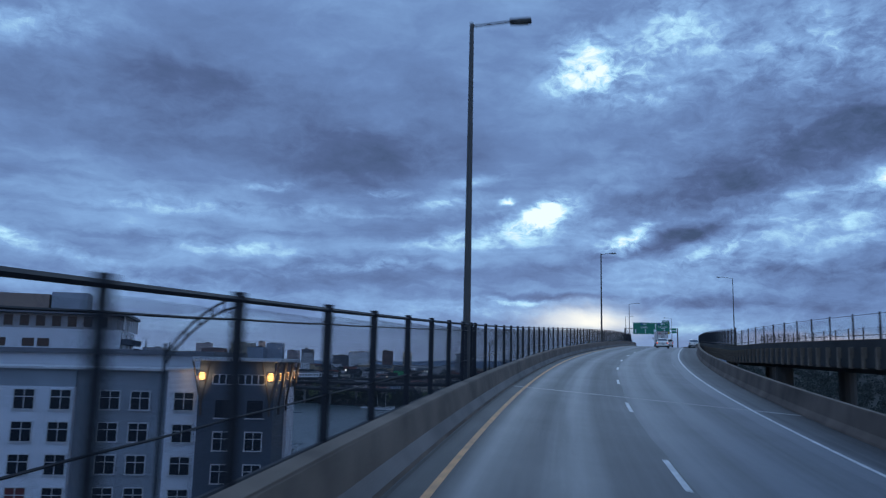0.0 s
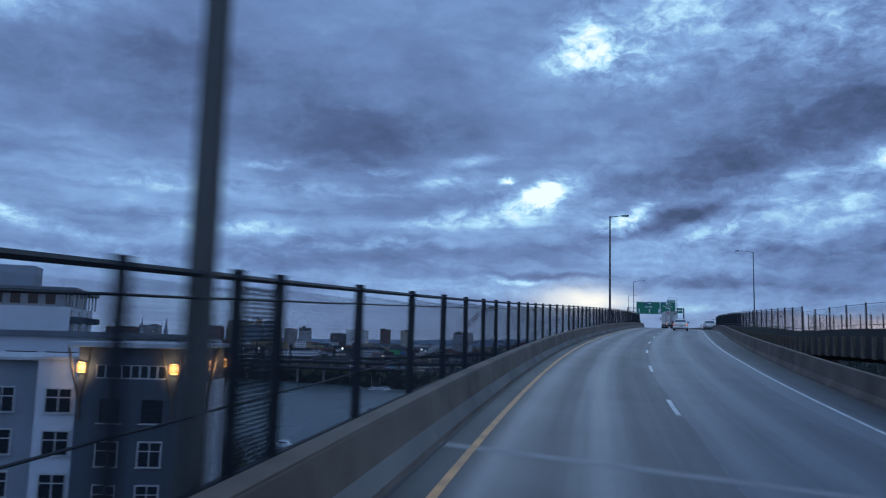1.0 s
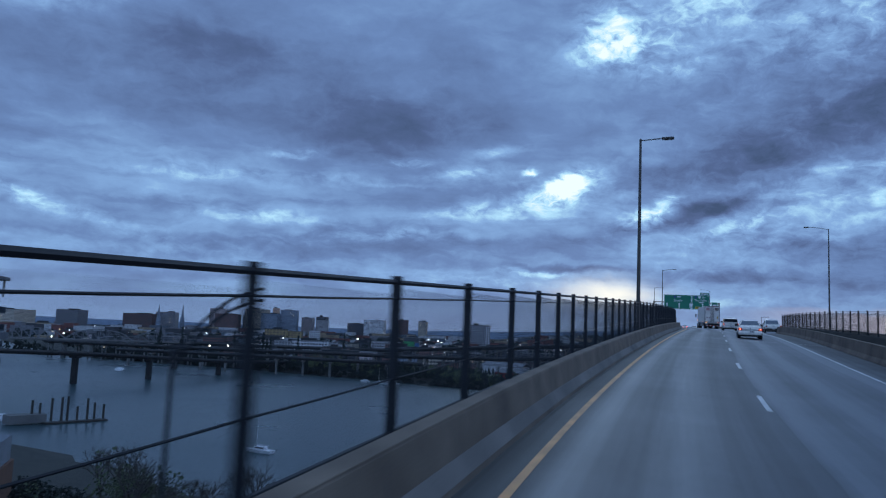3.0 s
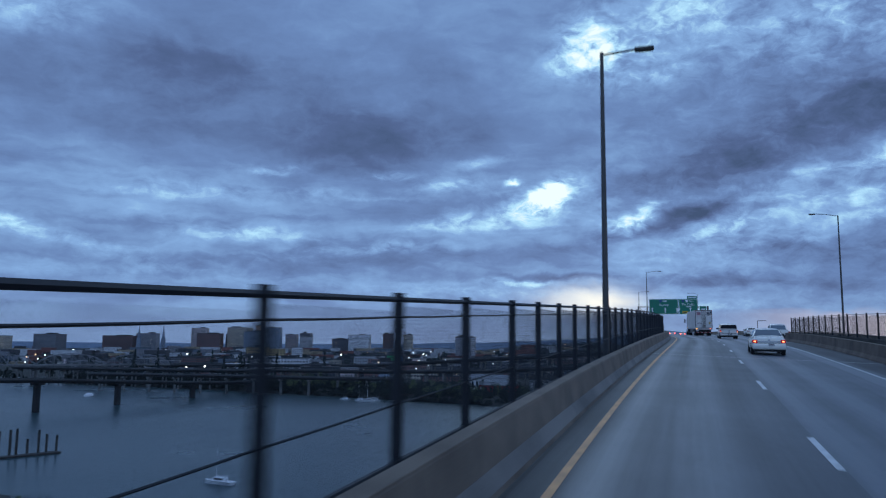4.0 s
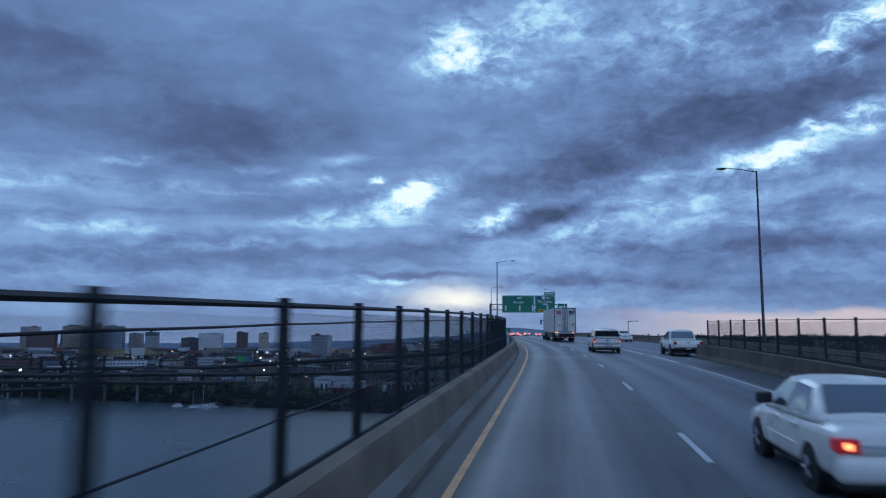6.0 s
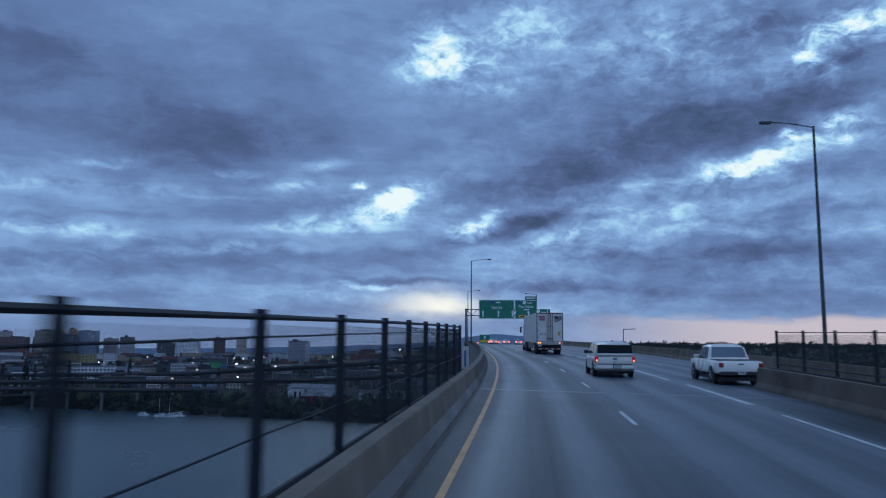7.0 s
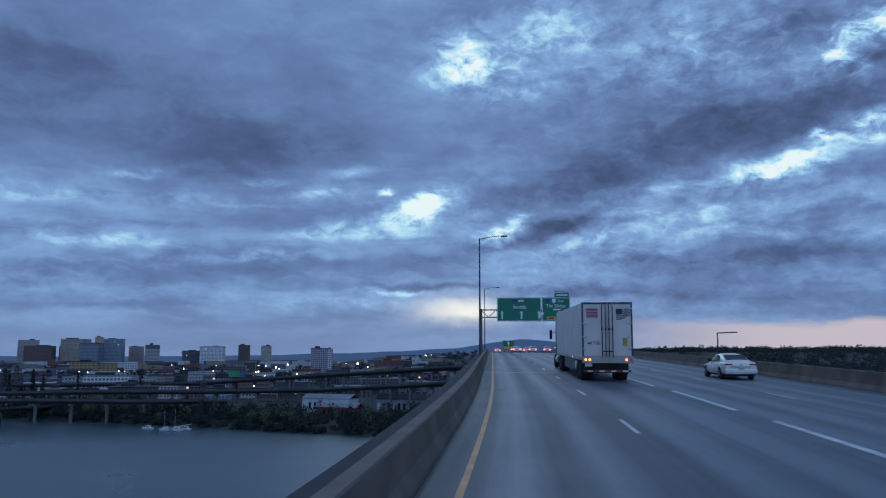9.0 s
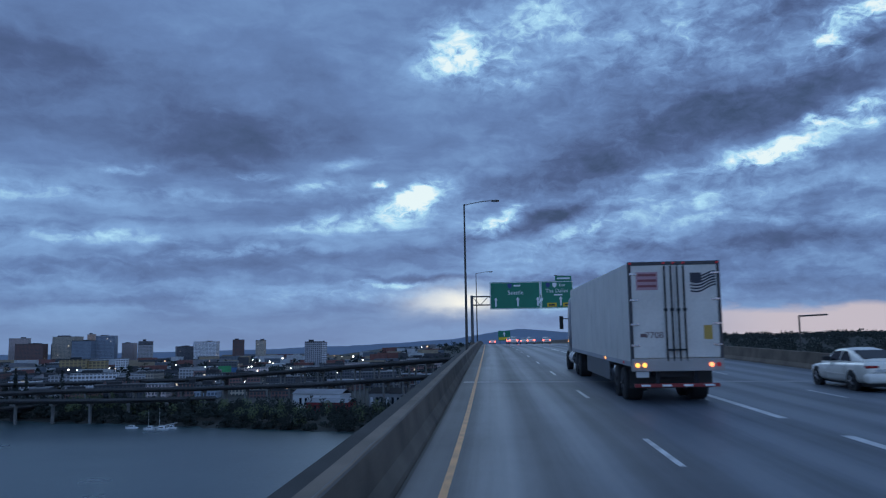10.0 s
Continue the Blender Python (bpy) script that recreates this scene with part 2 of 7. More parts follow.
@functools.lru_cache(None)
def mat(name, base=(0.5, 0.5, 0.5), rough=0.6, metal=0.0, vary=0.25, grain=6.0, stain=0.6, bump=0.15, coat=0.0, emit=0.0, tint=None):
    """Painted or mineral surface: two scales of tone, fine relief, uneven gloss."""
    m = bpy.data.materials.new(name)
    m.use_nodes = True
    N, L = m.node_tree.nodes, m.node_tree.links
    b = N["Principled BSDF"]
    tc = N.new("ShaderNodeTexCoord").outputs["Object"]
    n1, n2 = N.new("ShaderNodeTexNoise"), N.new("ShaderNodeTexNoise")
    for n, sc, de in ((n1, stain, 5), (n2, grain * 6, 4)):
        n.inputs["Scale"].default_value, n.inputs["Detail"].default_value = sc, de
        L.new(tc, n.inputs["Vector"])
    add = N.new("ShaderNodeMath")
    add.operation = "MULTIPLY_ADD"
    L.new(n1.outputs[0], add.inputs[0])
    add.inputs[1].default_value = 0.7
    half = N.new("ShaderNodeMath")
    half.operation = "MULTIPLY"
    L.new(n2.outputs[0], half.inputs[0])
    half.inputs[1].default_value = 0.3
    L.new(half.outputs[0], add.inputs[2])
    ramp = N.new("ShaderNodeValToRGB")
    other = tint or base
    ramp.color_ramp.elements[0].position, ramp.color_ramp.elements[1].position = 0.3, 0.7
    ramp.color_ramp.elements[0].color = (*[c * (1 - vary) for c in base], 1)
    ramp.color_ramp.elements[1].color = (*[min(1, c * (1 + vary)) for c in other], 1)
    L.new(add.outputs[0], ramp.inputs[0])
    L.new(ramp.outputs[0], b.inputs["Base Color"])
    mr = N.new("ShaderNodeMapRange")
    mr.inputs[3].default_value, mr.inputs[4].default_value = max(0.03, rough - 0.1), min(1, rough + 0.1)
    L.new(n1.outputs[0], mr.inputs[0])
    L.new(mr.outputs[0], b.inputs["Roughness"])
    b.inputs["Metallic"].default_value, b.inputs["Coat Weight"].default_value = metal, coat
    if emit:
        b.inputs["Emission Color"].default_value, b.inputs["Emission Strength"].default_value = (*base, 1), emit
    if bump:
        bp = N.new("ShaderNodeBump")
        bp.inputs["Strength"].default_value, bp.inputs["Distance"].default_value = bump, 0.01
        L.new(n2.outputs[0], bp.inputs["Height"])
        L.new(bp.outputs[0], b.inputs["Normal"])
    return m


def road_material():
    """Worn grey paving: paler polished wheel paths with their sheen put into the colour, darker oil strip, cross
    scuffs. UV: metres across and along.
    """
    m = bpy.data.materials.new("worn_paving")
    m.use_nodes = True
    N, L = m.node_tree.nodes, m.node_tree.links
    b = N["Principled BSDF"]

    def node(kind, op=None, **ins):
        n = N.new(kind)
        if op:
            n.operation = op
        for k, v in ins.items():
            key = int(k[1:]) if k[0] == "i" and k[1:].isdigit() else k
            if hasattr(v, "is_linked"):
                L.new(v, n.inputs[key])
            else:
                n.inputs[key].default_value = v
        return n.outputs[0]
    uv = N.new("ShaderNodeUVMap").outputs[0]
    sp = N.new("ShaderNodeSeparateXYZ")
    L.new(uv, sp.inputs[0])
    across, along = sp.outputs[0], sp.outputs[1]
    stretch = node("ShaderNodeCombineXYZ", i0=node("ShaderNodeMath", "MULTIPLY", i0=across, i1=1.15), i1=node("ShaderNodeMath", "MULTIPLY", i0=along, i1=0.035))
    streak = node("ShaderNodeTexNoise", Vector=stretch, Scale=1.0, Detail=5.0, Roughness=0.6)
    thin = node("ShaderNodeTexNoise", Vector=node("ShaderNodeCombineXYZ", i0=node("ShaderNodeMath", "MULTIPLY", i0=across, i1=3.6), i1=node("ShaderNodeMath", "MULTIPLY", i0=along, i1=0.02)), Scale=1.0, Detail=4.0, Roughness=0.55)
    patch = node("ShaderNodeTexNoise", Vector=uv, Scale=0.22, Detail=5.0, Roughness=0.6)
    grit = node("ShaderNodeTexNoise", Vector=uv, Scale=38.0, Detail=4.0, Roughness=0.7)
    # wheel paths: two pale bands to a lane, polish sheen painted in as paleness
    wander = node("ShaderNodeTexNoise", Vector=node("ShaderNodeCombineXYZ", i1=node("ShaderNodeMath", "MULTIPLY", i0=along, i1=0.03)), Scale=1.0, Detail=2.0)
    ragged = node("ShaderNodeMath", "MULTIPLY_ADD", i0=streak, i1=0.5, i2=node("ShaderNodeMath", "MULTIPLY_ADD", i0=wander, i1=0.3, i2=-0.40))
    lane = node("ShaderNodeMath", "MODULO", i0=node("ShaderNodeMath", "ADD", i0=node("ShaderNodeMath", "ADD", i0=across, i1=ragged), i1=7.46), i1=3.73)
    off = node("ShaderNodeMath", "ABSOLUTE", i0=node("ShaderNodeMath", "ADD", i0=node("ShaderNodeMath", "ABSOLUTE", i0=node("ShaderNodeMath", "ADD", i0=lane, i1=node("ShaderNodeMapRange", i0=along, i1=125.0, i2=165.0, i3=-1.15, i4=-1.58))), i1=-0.78))
    wheel = node("ShaderNodeMapRange", i0=off, i1=0.62, i2=0.08, i3=0.0, i4=1.0)
    inlane = node("ShaderNodeMath", "MULTIPLY", i0=node("ShaderNodeMapRange", i0=across, i1=0.05, i2=0.4, i3=0.0, i4=1.0), i1=node("ShaderNodeMapRange", i0=across, i1=3.2, i2=4.4, i3=1.0, i4=0.85))
    # darker untravelled shoulder beside the white line, up to the merge
    sh = node("ShaderNodeMath", "MULTIPLY", i0=node("ShaderNodeMapRange", i0=across, i1=8.2, i2=8.6), i1=node("ShaderNodeMapRange", i0=along, i1=148.0, i2=158.0, i3=1.0, i4=0.0))
    wheel = node("ShaderNodeMath", "MULTIPLY", i0=wheel, i1=node("ShaderNodeMath", "SUBTRACT", i0=inlane, i1=sh))
    t = node("ShaderNodeMath", "MULTIPLY_ADD", i0=wheel, i1=0.34, i2=node("ShaderNodeMath", "MULTIPLY_ADD", i0=streak, i1=0.55, i2=node("ShaderNodeMath", "MULTIPLY_ADD", i0=patch, i1=0.40, i2=node("ShaderNodeMath", "MULTIPLY_ADD", i0=thin, i1=0.30, i2=-0.20))))
    t = node("ShaderNodeMath", "SUBTRACT", i0=t, i1=node("ShaderNodeMath", "MULTIPLY", i0=sh, i1=0.32))
    t = node("ShaderNodeMath", "SUBTRACT", i0=t, i1=node("ShaderNodeMapRange", i0=across, i1=0.3, i2=0.05, i3=0.0, i4=0.12))
    t = node("ShaderNodeMath", "ADD", i0=t, i1=node("ShaderNodeMapRange", i0=across, i1=3.0, i2=4.6, i3=0.0, i4=0.20))
    r = N.new("ShaderNodeValToRGB")
    e = r.color_ramp.elements
    e[0].position, e[0].color = 0.18, (0.032, 0.038, 0.044, 1)
    e[1].position, e[1].color = 0.82, (0.135, 0.155, 0.178, 1)
    L.new(t, r.inputs[0])
    mix = N.new("ShaderNodeMix")
    mix.data_type, mix.blend_type = "RGBA", "MULTIPLY"
    mix.inputs[0].default_value = 0.5
    L.new(r.outputs[0], mix.inputs[6])
    mottle = node("ShaderNodeTexNoise", Vector=uv, Scale=5.0, Detail=6.0, Roughness=0.7)
    L.new(node("ShaderNodeMath", "MULTIPLY_ADD", i0=mottle, i1=0.9, i2=node("ShaderNodeMath", "MULTIPLY_ADD", i0=grit, i1=0.6, i2=-0.18)), mix.inputs[7])
    # slightly paler, bluer paving past the joint
    older = N.new("ShaderNodeMix")
    older.data_type, older.blend_type = "RGBA", "MULTIPLY"
    L.new(node("ShaderNodeMapRange", i0=along, i1=152.0, i2=156.0), older.inputs[0])
    L.new(mix.outputs[2], older.inputs[6])
    older.inputs[7].default_value = (1.06, 1.09, 1.13, 1)
    L.new(older.outputs[2], b.inputs["Base Color"])
    b.inputs["Specular IOR Level"].default_value = 0.32
    rough = node("ShaderNodeMapRange", i0=t, i1=0.2, i2=0.9, i3=0.62, i4=0.42)
    L.new(rough, b.inputs["Roughness"])
    bp = N.new("ShaderNodeBump")
    bp.inputs["Strength"].default_value, bp.inputs["Distance"].default_value = 0.25, 0.006
    L.new(grit, bp.inputs["Height"])
    L.new(bp.outputs[0], b.inputs["Normal"])
    return m


PAVING = road_material()
BARRIER = mat("weathered_concrete", (0.150, 0.110, 0.078), 0.85, 0, 0.4, 8, 0.9, 0.3, tint=(0.178, 0.138, 0.102))
# besides rust, this brown holds the headlights' warm tone
BARRIERBROWN = mat("warm_rust_stained_concrete", (0.088, 0.060, 0.045), 0.88, 0, 0.5, 8, 0.7, 0.3, tint=(0.130, 0.098, 0.078))
# much darker mottled tone for the ramp's edge and the deck ledge
BARRIERDARK = mat("very_dark_concrete", (0.024, 0.023, 0.022), 0.9, 0, 0.45, 6, 0.5, 0.3, tint=(0.042, 0.04, 0.037))
KERBTOP = mat("pale_concrete", (0.185, 0.17, 0.15), 0.85, 0, 0.25, 8, 1.2, 0.3)
GIRDER = mat("stained_concrete", (0.085, 0.08, 0.072), 0.9, 0, 0.4, 4, 0.4, 0.3)
FENCE = mat("dark_galvanised_steel", (0.022, 0.025, 0.031), 0.6, 0.4, 0.3, 10, 2, 0.1)
POLE = mat("weathered_pole_steel", (0.085, 0.083, 0.078), 0.6, 0.5, 0.3, 8, 0.8, 0.1)
JOINT = mat("worn_joint_steel", (0.27, 0.27, 0.275), 0.6, 0.1, 0.35, 8, 2, 0.2)
YELLOW = mat("worn_yellow_paint", (0.62, 0.30, 0.11), 0.6, 0, 0.4, 12, 2.5, 0.2)
WHITE = mat("worn_white_paint", (0.56, 0.56, 0.55), 0.6, 0, 0.35, 12, 2.5, 0.2)
SIGN = mat("green_sign_sheeting", (0.004, 0.185, 0.105), 0.45, 0, 0.12, 3, 0.5, 0.0)
SIGNWHITE = mat("white_sign_sheeting", (0.78, 0.80, 0.80), 0.5, 0, 0.05, 3, 0.5, 0.0)
SIGNYELLOW = mat("yellow_sign_sheeting", (0.70, 0.46, 0.02), 0.5, 0, 0.08, 3, 0.5, 0.0)
RUBBER = mat("joint_rubber", (0.03, 0.03, 0.032), 0.7, 0, 0.3, 10, 3, 0.2)

# ---------- mesh helpers ----------


def part(name, bm, material, parent=None, label="", smooth=False, flip=True):
    """Link a bmesh as one mesh object."""
    if flip:
        bmesh.ops.recalc_face_normals(bm, faces=bm.faces)
    me = bpy.data.meshes.new(name)
    bm.to_mesh(me)
    bm.free()
    if smooth:
        me.shade_smooth()
    me.materials.append(material)
    ob = new(name, me)
    ob.parent = parent
    if label:
        ob["label"] = label
    return ob


def again(ob, name, m, parent=None):
    """The same mesh as a further object."""
    o = new(name, ob.data)
    o.parent = parent
    o.matrix_basis = m
    return o


def empty(name, m=None):
    ob = new(name)
    if m is not None:
        ob.matrix_basis = m
    return ob


def box(bm, x0, x1, y0, y1, z0, z1, m=None, bevel=0.0):
    """A block, its edges rounded when bevel is given."""
    vs = [bm.verts.new((x, y, z)) for x, y, z in itertools.product((x0, x1), (y0, y1), (z0, z1))]
    fs = [bm.faces.new([vs[k] for k in q]) for q in ((0, 1, 3, 2), (4, 6, 7, 5), (0, 4, 5, 1), (2, 3, 7, 6), (0, 2, 6, 4), (1, 5, 7, 3))]
    if bevel:
        rr = bmesh.ops.bevel(bm, geom=list({e for f in fs for e in f.edges}), offset=bevel, segments=2, affect="EDGES", profile=0.5)
        vs = list({v for f in rr["faces"] for v in f.verts} | {v for v in vs if v.is_valid})
    if m is not None:
        for v in vs:
            v.co = m @ v.co
    return bm


def rod(bm, a, b, r0, r1=None, n=8):
    """A round bar, tapered when r1 is given."""
    a, b = Vector(a), Vector(b)
    r1 = r0 if r1 is None else r1
    d = (b - a).normalized()
    p = d.orthogonal().normalized()
    q = d.cross(p)
    ring = lambda c, r: [bm.verts.new(c + r * (p * math.cos(2 * math.pi * k / n) + q * math.sin(2 * math.pi * k / n))) for k in range(n)]
    A, B = ring(a, r0), ring(b, r1)
    for k in range(n):
        bm.faces.new((A[k], A[(k + 1) % n], B[(k + 1) % n], B[k]))
    bm.faces.new(A[::-1]), bm.faces.new(B)
    return bm


def tube(bm, pts, r, n=6):
    """Pipe through a row of points."""
    rings = []
    for i, p in enumerate(pts):
        d = (Vector(pts[min(i + 1, len(pts) - 1)]) - Vector(pts[max(i - 1, 0)])).normalized()
        side = d.cross(Vector((0, 0, 1)))
        side = side.normalized() if side.length > 1e-3 else Vector((1, 0, 0))
        top = side.cross(d)
        rings.append([bm.verts.new(Vector(p) + r * (side * math.cos(2 * math.pi * k / n) + top * math.sin(2 * math.pi * k / n))) for k in range(n)])
    for a, b in zip(rings, rings[1:]):
        for k in range(n):
            bm.faces.new((a[k], a[(k + 1) % n], b[(k + 1) % n], b[k]))
    bm.faces.new(rings[0])
    bm.faces.new(rings[-1][::-1])
    return bm


def sweep(bm, ss, profile, closed=False, lift=None):
    """Carry a profile of (u, h) along the road; profile may depend on s. Keeps UV in metres."""
    uvl = bm.loops.layers.uv.verify()
    rows = []
    for s in ss:
        pr = profile(s) if callable(profile) else profile
        rows.append([(bm.verts.new(road_at(s, u, h)), u, s) for u, h in pr])
    for a, b in zip(rows, rows[1:]):
        n = len(a)
        for k in range(n if closed else n - 1):
            q = (a[k], a[(k + 1) % n], b[(k + 1) % n], b[k])
            f = bm.faces.new([w[0] for w in q])
            for lp, w in zip(f.loops, q):
                lp[uvl].uv = (w[1], w[2])
    if closed:
        bm.faces.new([w[0] for w in rows[0]][::-1])
        bm.faces.new([w[0] for w in rows[-1]])
    return bm


def extrude_row(bm, outline, m=None, depth=0.02):
    """A flat outline in x, z made into a plate of that depth along y."""
    a = [bm.verts.new((x, 0, z)) for x, z in outline]
    b = [bm.verts.new((x, depth, z)) for x, z in outline]
    bm.faces.new(a)
    bm.faces.new(b[::-1])
    for k in range(len(a)):
        bm.faces.new((a[k], a[(k + 1) % len(a)], b[(k + 1) % len(a)], b[k]))
    if m is not None:
        bmesh.ops.transform(bm, matrix=m, verts=a + b)
    return bm


def span(a, b, step=2.0):
    n = max(1, round((b - a) / step))
    return [a + (b - a) * i / n for i in range(n + 1)]


# ---------- bridge deck, barriers, markings ----------
RAMP_S = [-60, 0, 45, 71, 104, 135, 162]
right_edge = lambda s: float(np.interp(s, [-60, 60, 110, 140, 160, 163, 700], [9.85, 9.85, 10.2, 10.5, 10.7, 17.0, 17.0]))
ramp_left = lambda s: float(np.interp(s, RAMP_S, [27, 19.5, 14.6, 13.0, 12.0, 11.6, 11.45]))
ramp_right = lambda s: float(np.interp(s, RAMP_S, [35, 26.5, 20.5, 18.2, 17.2, 17.0, 17.0]))
ramp_rise = lambda s: float(np.interp(s, RAMP_S, [6.0, 4.0, 1.80, 0.62, 0.22, 0.1, 0.02]))

bm = sweep(bmesh.new(), span(-55, 690, 2.5), lambda s: [(u, 0.0) for u in np.linspace(-0.6, right_edge(s) + 0.1, 15)])
road = tagged(part("road", bm, PAVING, flip=False), "worn grey bridge roadway with pale wheel tracks", "road", kind="structure")
bm = sweep(bmesh.new(), span(-55, 161, 2.5), lambda s: [(u, ramp_rise(s) + 0.006) for u in np.linspace(max(ramp_left(s) - 0.1, right_edge(s) + 0.15), ramp_right(s) + 0.1, 8)])
tagged(part("ramp_road", bm, PAVING, flip=False), "worn grey roadway of the ramp that joins from beside", "road", kind="structure")
# deck box below
bm = sweep(bmesh.new(), span(-55, 690, 5), lambda s: [(-1.15, -0.02), (right_edge(s) + 0.5, -0.03), (right_edge(s) + 0.5, -0.5), (right_edge(s) - 1.6, -1.0), (right_edge(s) - 2, -2.6), (1.2, -2.6), (0.6, -1.0), (-1.15, -0.5)], closed=True)
tagged(part("bridge_girder", bm, GIRDER), "stained concrete bridge deck girder", "bridge", kind="structure")
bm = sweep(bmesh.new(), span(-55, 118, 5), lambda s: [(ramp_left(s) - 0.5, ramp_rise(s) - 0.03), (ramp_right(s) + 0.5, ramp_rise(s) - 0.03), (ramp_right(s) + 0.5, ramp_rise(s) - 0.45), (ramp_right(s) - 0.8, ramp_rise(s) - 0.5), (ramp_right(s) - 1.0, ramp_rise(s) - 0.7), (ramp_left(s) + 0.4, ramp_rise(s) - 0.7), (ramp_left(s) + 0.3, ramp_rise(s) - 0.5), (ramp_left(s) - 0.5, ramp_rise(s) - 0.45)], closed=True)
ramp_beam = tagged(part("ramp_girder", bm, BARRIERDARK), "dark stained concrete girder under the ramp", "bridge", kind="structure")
rib = box(bmesh.new(), -0.32, 0.0, -0.09, 0.09, -0.5, 0.5)
rib_mesh = None
for sr in np.arange(-52, 117, 1.45):
    at = road_pose(sr, max(ramp_left(sr), right_edge(min(sr, 159)) + 1.0) - 0.28, ramp_rise(sr))
    if rib_mesh is None:
        rib_mesh = part("rib", rib, BARRIER, ramp_beam, "stained upright rib")
        rib_mesh.matrix_basis = at
    else:
        again(rib_mesh, "rib", at, ramp_beam)


def barrier(name, s0, s1, at_u, side, rise=lambda s: 0.0, top=lambda s: 0.85, label="", body=None, capping=None):
    """Sloped-face road barrier; side -1: on the left of the road. Its cap is a part; a paler one puts the lit top into
    the colour.
    """
    face = lambda s: [(at_u(s) + side * a, rise(s) + z) for a, z in ((0.0, -0.02), (0.02, 0.075), (0.13, 0.27), (0.19, top(s) - 0.03), (0.21, top(s)), (0.40, top(s)), (0.42, top(s) - 0.04), (0.44, -0.5))]
    ob = tagged(part(name, sweep(bmesh.new(), span(s0, s1, 2.5), face, closed=True), body or BARRIER), label, "barrier", kind="structure")
    cap = lambda s: [(at_u(s) + side * a, rise(s) + z) for a, z in ((0.195, top(s) + 0.003), (0.205, top(s) + 0.012), (0.41, top(s) + 0.012), (0.42, top(s) + 0.003))]
    part("cap", sweep(bmesh.new(), span(s0, s1, 2.5), cap, closed=True), capping or BARRIER, ob, "worn top of the barrier")
    return ob


left_toe = lambda s: float(np.interp(s, [-60, 130, 180, 700], [-0.50, -0.50, -0.64, -0.64]))
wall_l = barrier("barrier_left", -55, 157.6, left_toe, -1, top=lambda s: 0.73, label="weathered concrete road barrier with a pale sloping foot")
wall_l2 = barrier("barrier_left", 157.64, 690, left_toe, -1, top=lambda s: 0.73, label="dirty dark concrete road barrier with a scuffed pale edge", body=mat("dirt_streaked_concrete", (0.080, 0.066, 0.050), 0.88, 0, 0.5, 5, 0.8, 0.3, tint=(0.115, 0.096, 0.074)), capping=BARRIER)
# light caught by the top edge, put in as a paler strip
part("scuffed_edge", sweep(bmesh.new(), span(157.7, 690, 2.5), lambda s: [(left_toe(s) - a, 0.73 + z) for a, z in ((0.181, -0.10), (0.191, -0.03), (0.205, 0.004), (0.23, 0.016))]), mat("lit_edge_concrete", (0.165, 0.155, 0.14), 0.85, 0, 0.5, 6, 1.4, 0.3), wall_l2, "pale scuffed top edge", flip=False)
wall_r = barrier("barrier_right", -55, 161, lambda s: right_edge(min(s, 159)), 1, label="rust-stained brown concrete road barrier", body=BARRIERBROWN, capping=BARRIER)
barrier("barrier_far", 104, 690, lambda s: 17.0, 1, label="weathered concrete barrier along the joined lanes")
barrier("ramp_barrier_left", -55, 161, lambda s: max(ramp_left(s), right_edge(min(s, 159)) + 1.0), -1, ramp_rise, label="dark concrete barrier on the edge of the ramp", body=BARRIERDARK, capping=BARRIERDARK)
barrier("ramp_barrier_right", -55, 104, ramp_right, 1, ramp_rise, label="concrete barrier on the outer edge of the ramp")
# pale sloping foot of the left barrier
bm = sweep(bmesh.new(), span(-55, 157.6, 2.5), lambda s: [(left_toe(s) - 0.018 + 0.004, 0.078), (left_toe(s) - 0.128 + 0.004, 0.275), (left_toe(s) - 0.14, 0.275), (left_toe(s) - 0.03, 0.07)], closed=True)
part("foot_face", bm, mat("pale_foot_concrete", (0.185, 0.166, 0.146), 0.85, 0, 0.45, 8, 0.5, 0.3), wall_l, "pale scuffed lower slope")
# dark gutter line and expansion joints
part("gutter", sweep(bmesh.new(), span(-55, 690, 2.5), lambda s: [(left_toe(s) + 0.02, 0.005), (left_toe(s) + 0.075, 0.005)]), RUBBER, road, "dark dirt line along the barrier", flip=False)
for sj in (30.3, 115.4, 155.8, 214.3, 262.0, 312.0):
    half = 0.32 if sj > 200 else 0.16
    j = part("expansion_joint", sweep(bmesh.new(), (sj - half, sj + half), lambda s: [(u, 0.004) for u in np.linspace(-0.5, right_edge(sj), 12)]), JOINT, road, "pale steel expansion joint across the deck", flip=False)
    part("joint_gap", sweep(bmesh.new(), (sj - 0.012, sj + 0.012), lambda s: [(u, 0.008) for u in np.linspace(-0.5, right_edge(sj), 12)]), RUBBER, j, flip=False)
    bm = bmesh.new()
    sweep(bm, (sj - 0.02, sj + 0.02), lambda s: [(left_toe(s) - a + 0.006, z) for a, z in ((0.02, 0.09), (0.13, 0.27), (0.185, 0.64))])
    part("barrier_joint", bm, RUBBER, wall_l, "dark vertical joint", flip=False)

# upright joints between the cast lengths of the barriers
for sj in np.arange(-48, 157, 9.12):
    part("barrier_joint", sweep(bmesh.new(), (sj - 0.013, sj + 0.013), lambda s: [(left_toe(s) - a + 0.006, z) for a, z in ((0.02, 0.09), (0.13, 0.28), (0.185, 0.64))]), RUBBER, wall_l, flip=False)
    part("barrier_joint", sweep(bmesh.new(), (sj - 0.013, sj + 0.013), lambda s: [(right_edge(s) + a - 0.006, z) for a, z in ((0.02, 0.09), (0.13, 0.28), (0.188, 0.80))]), RUBBER, wall_r, flip=False)
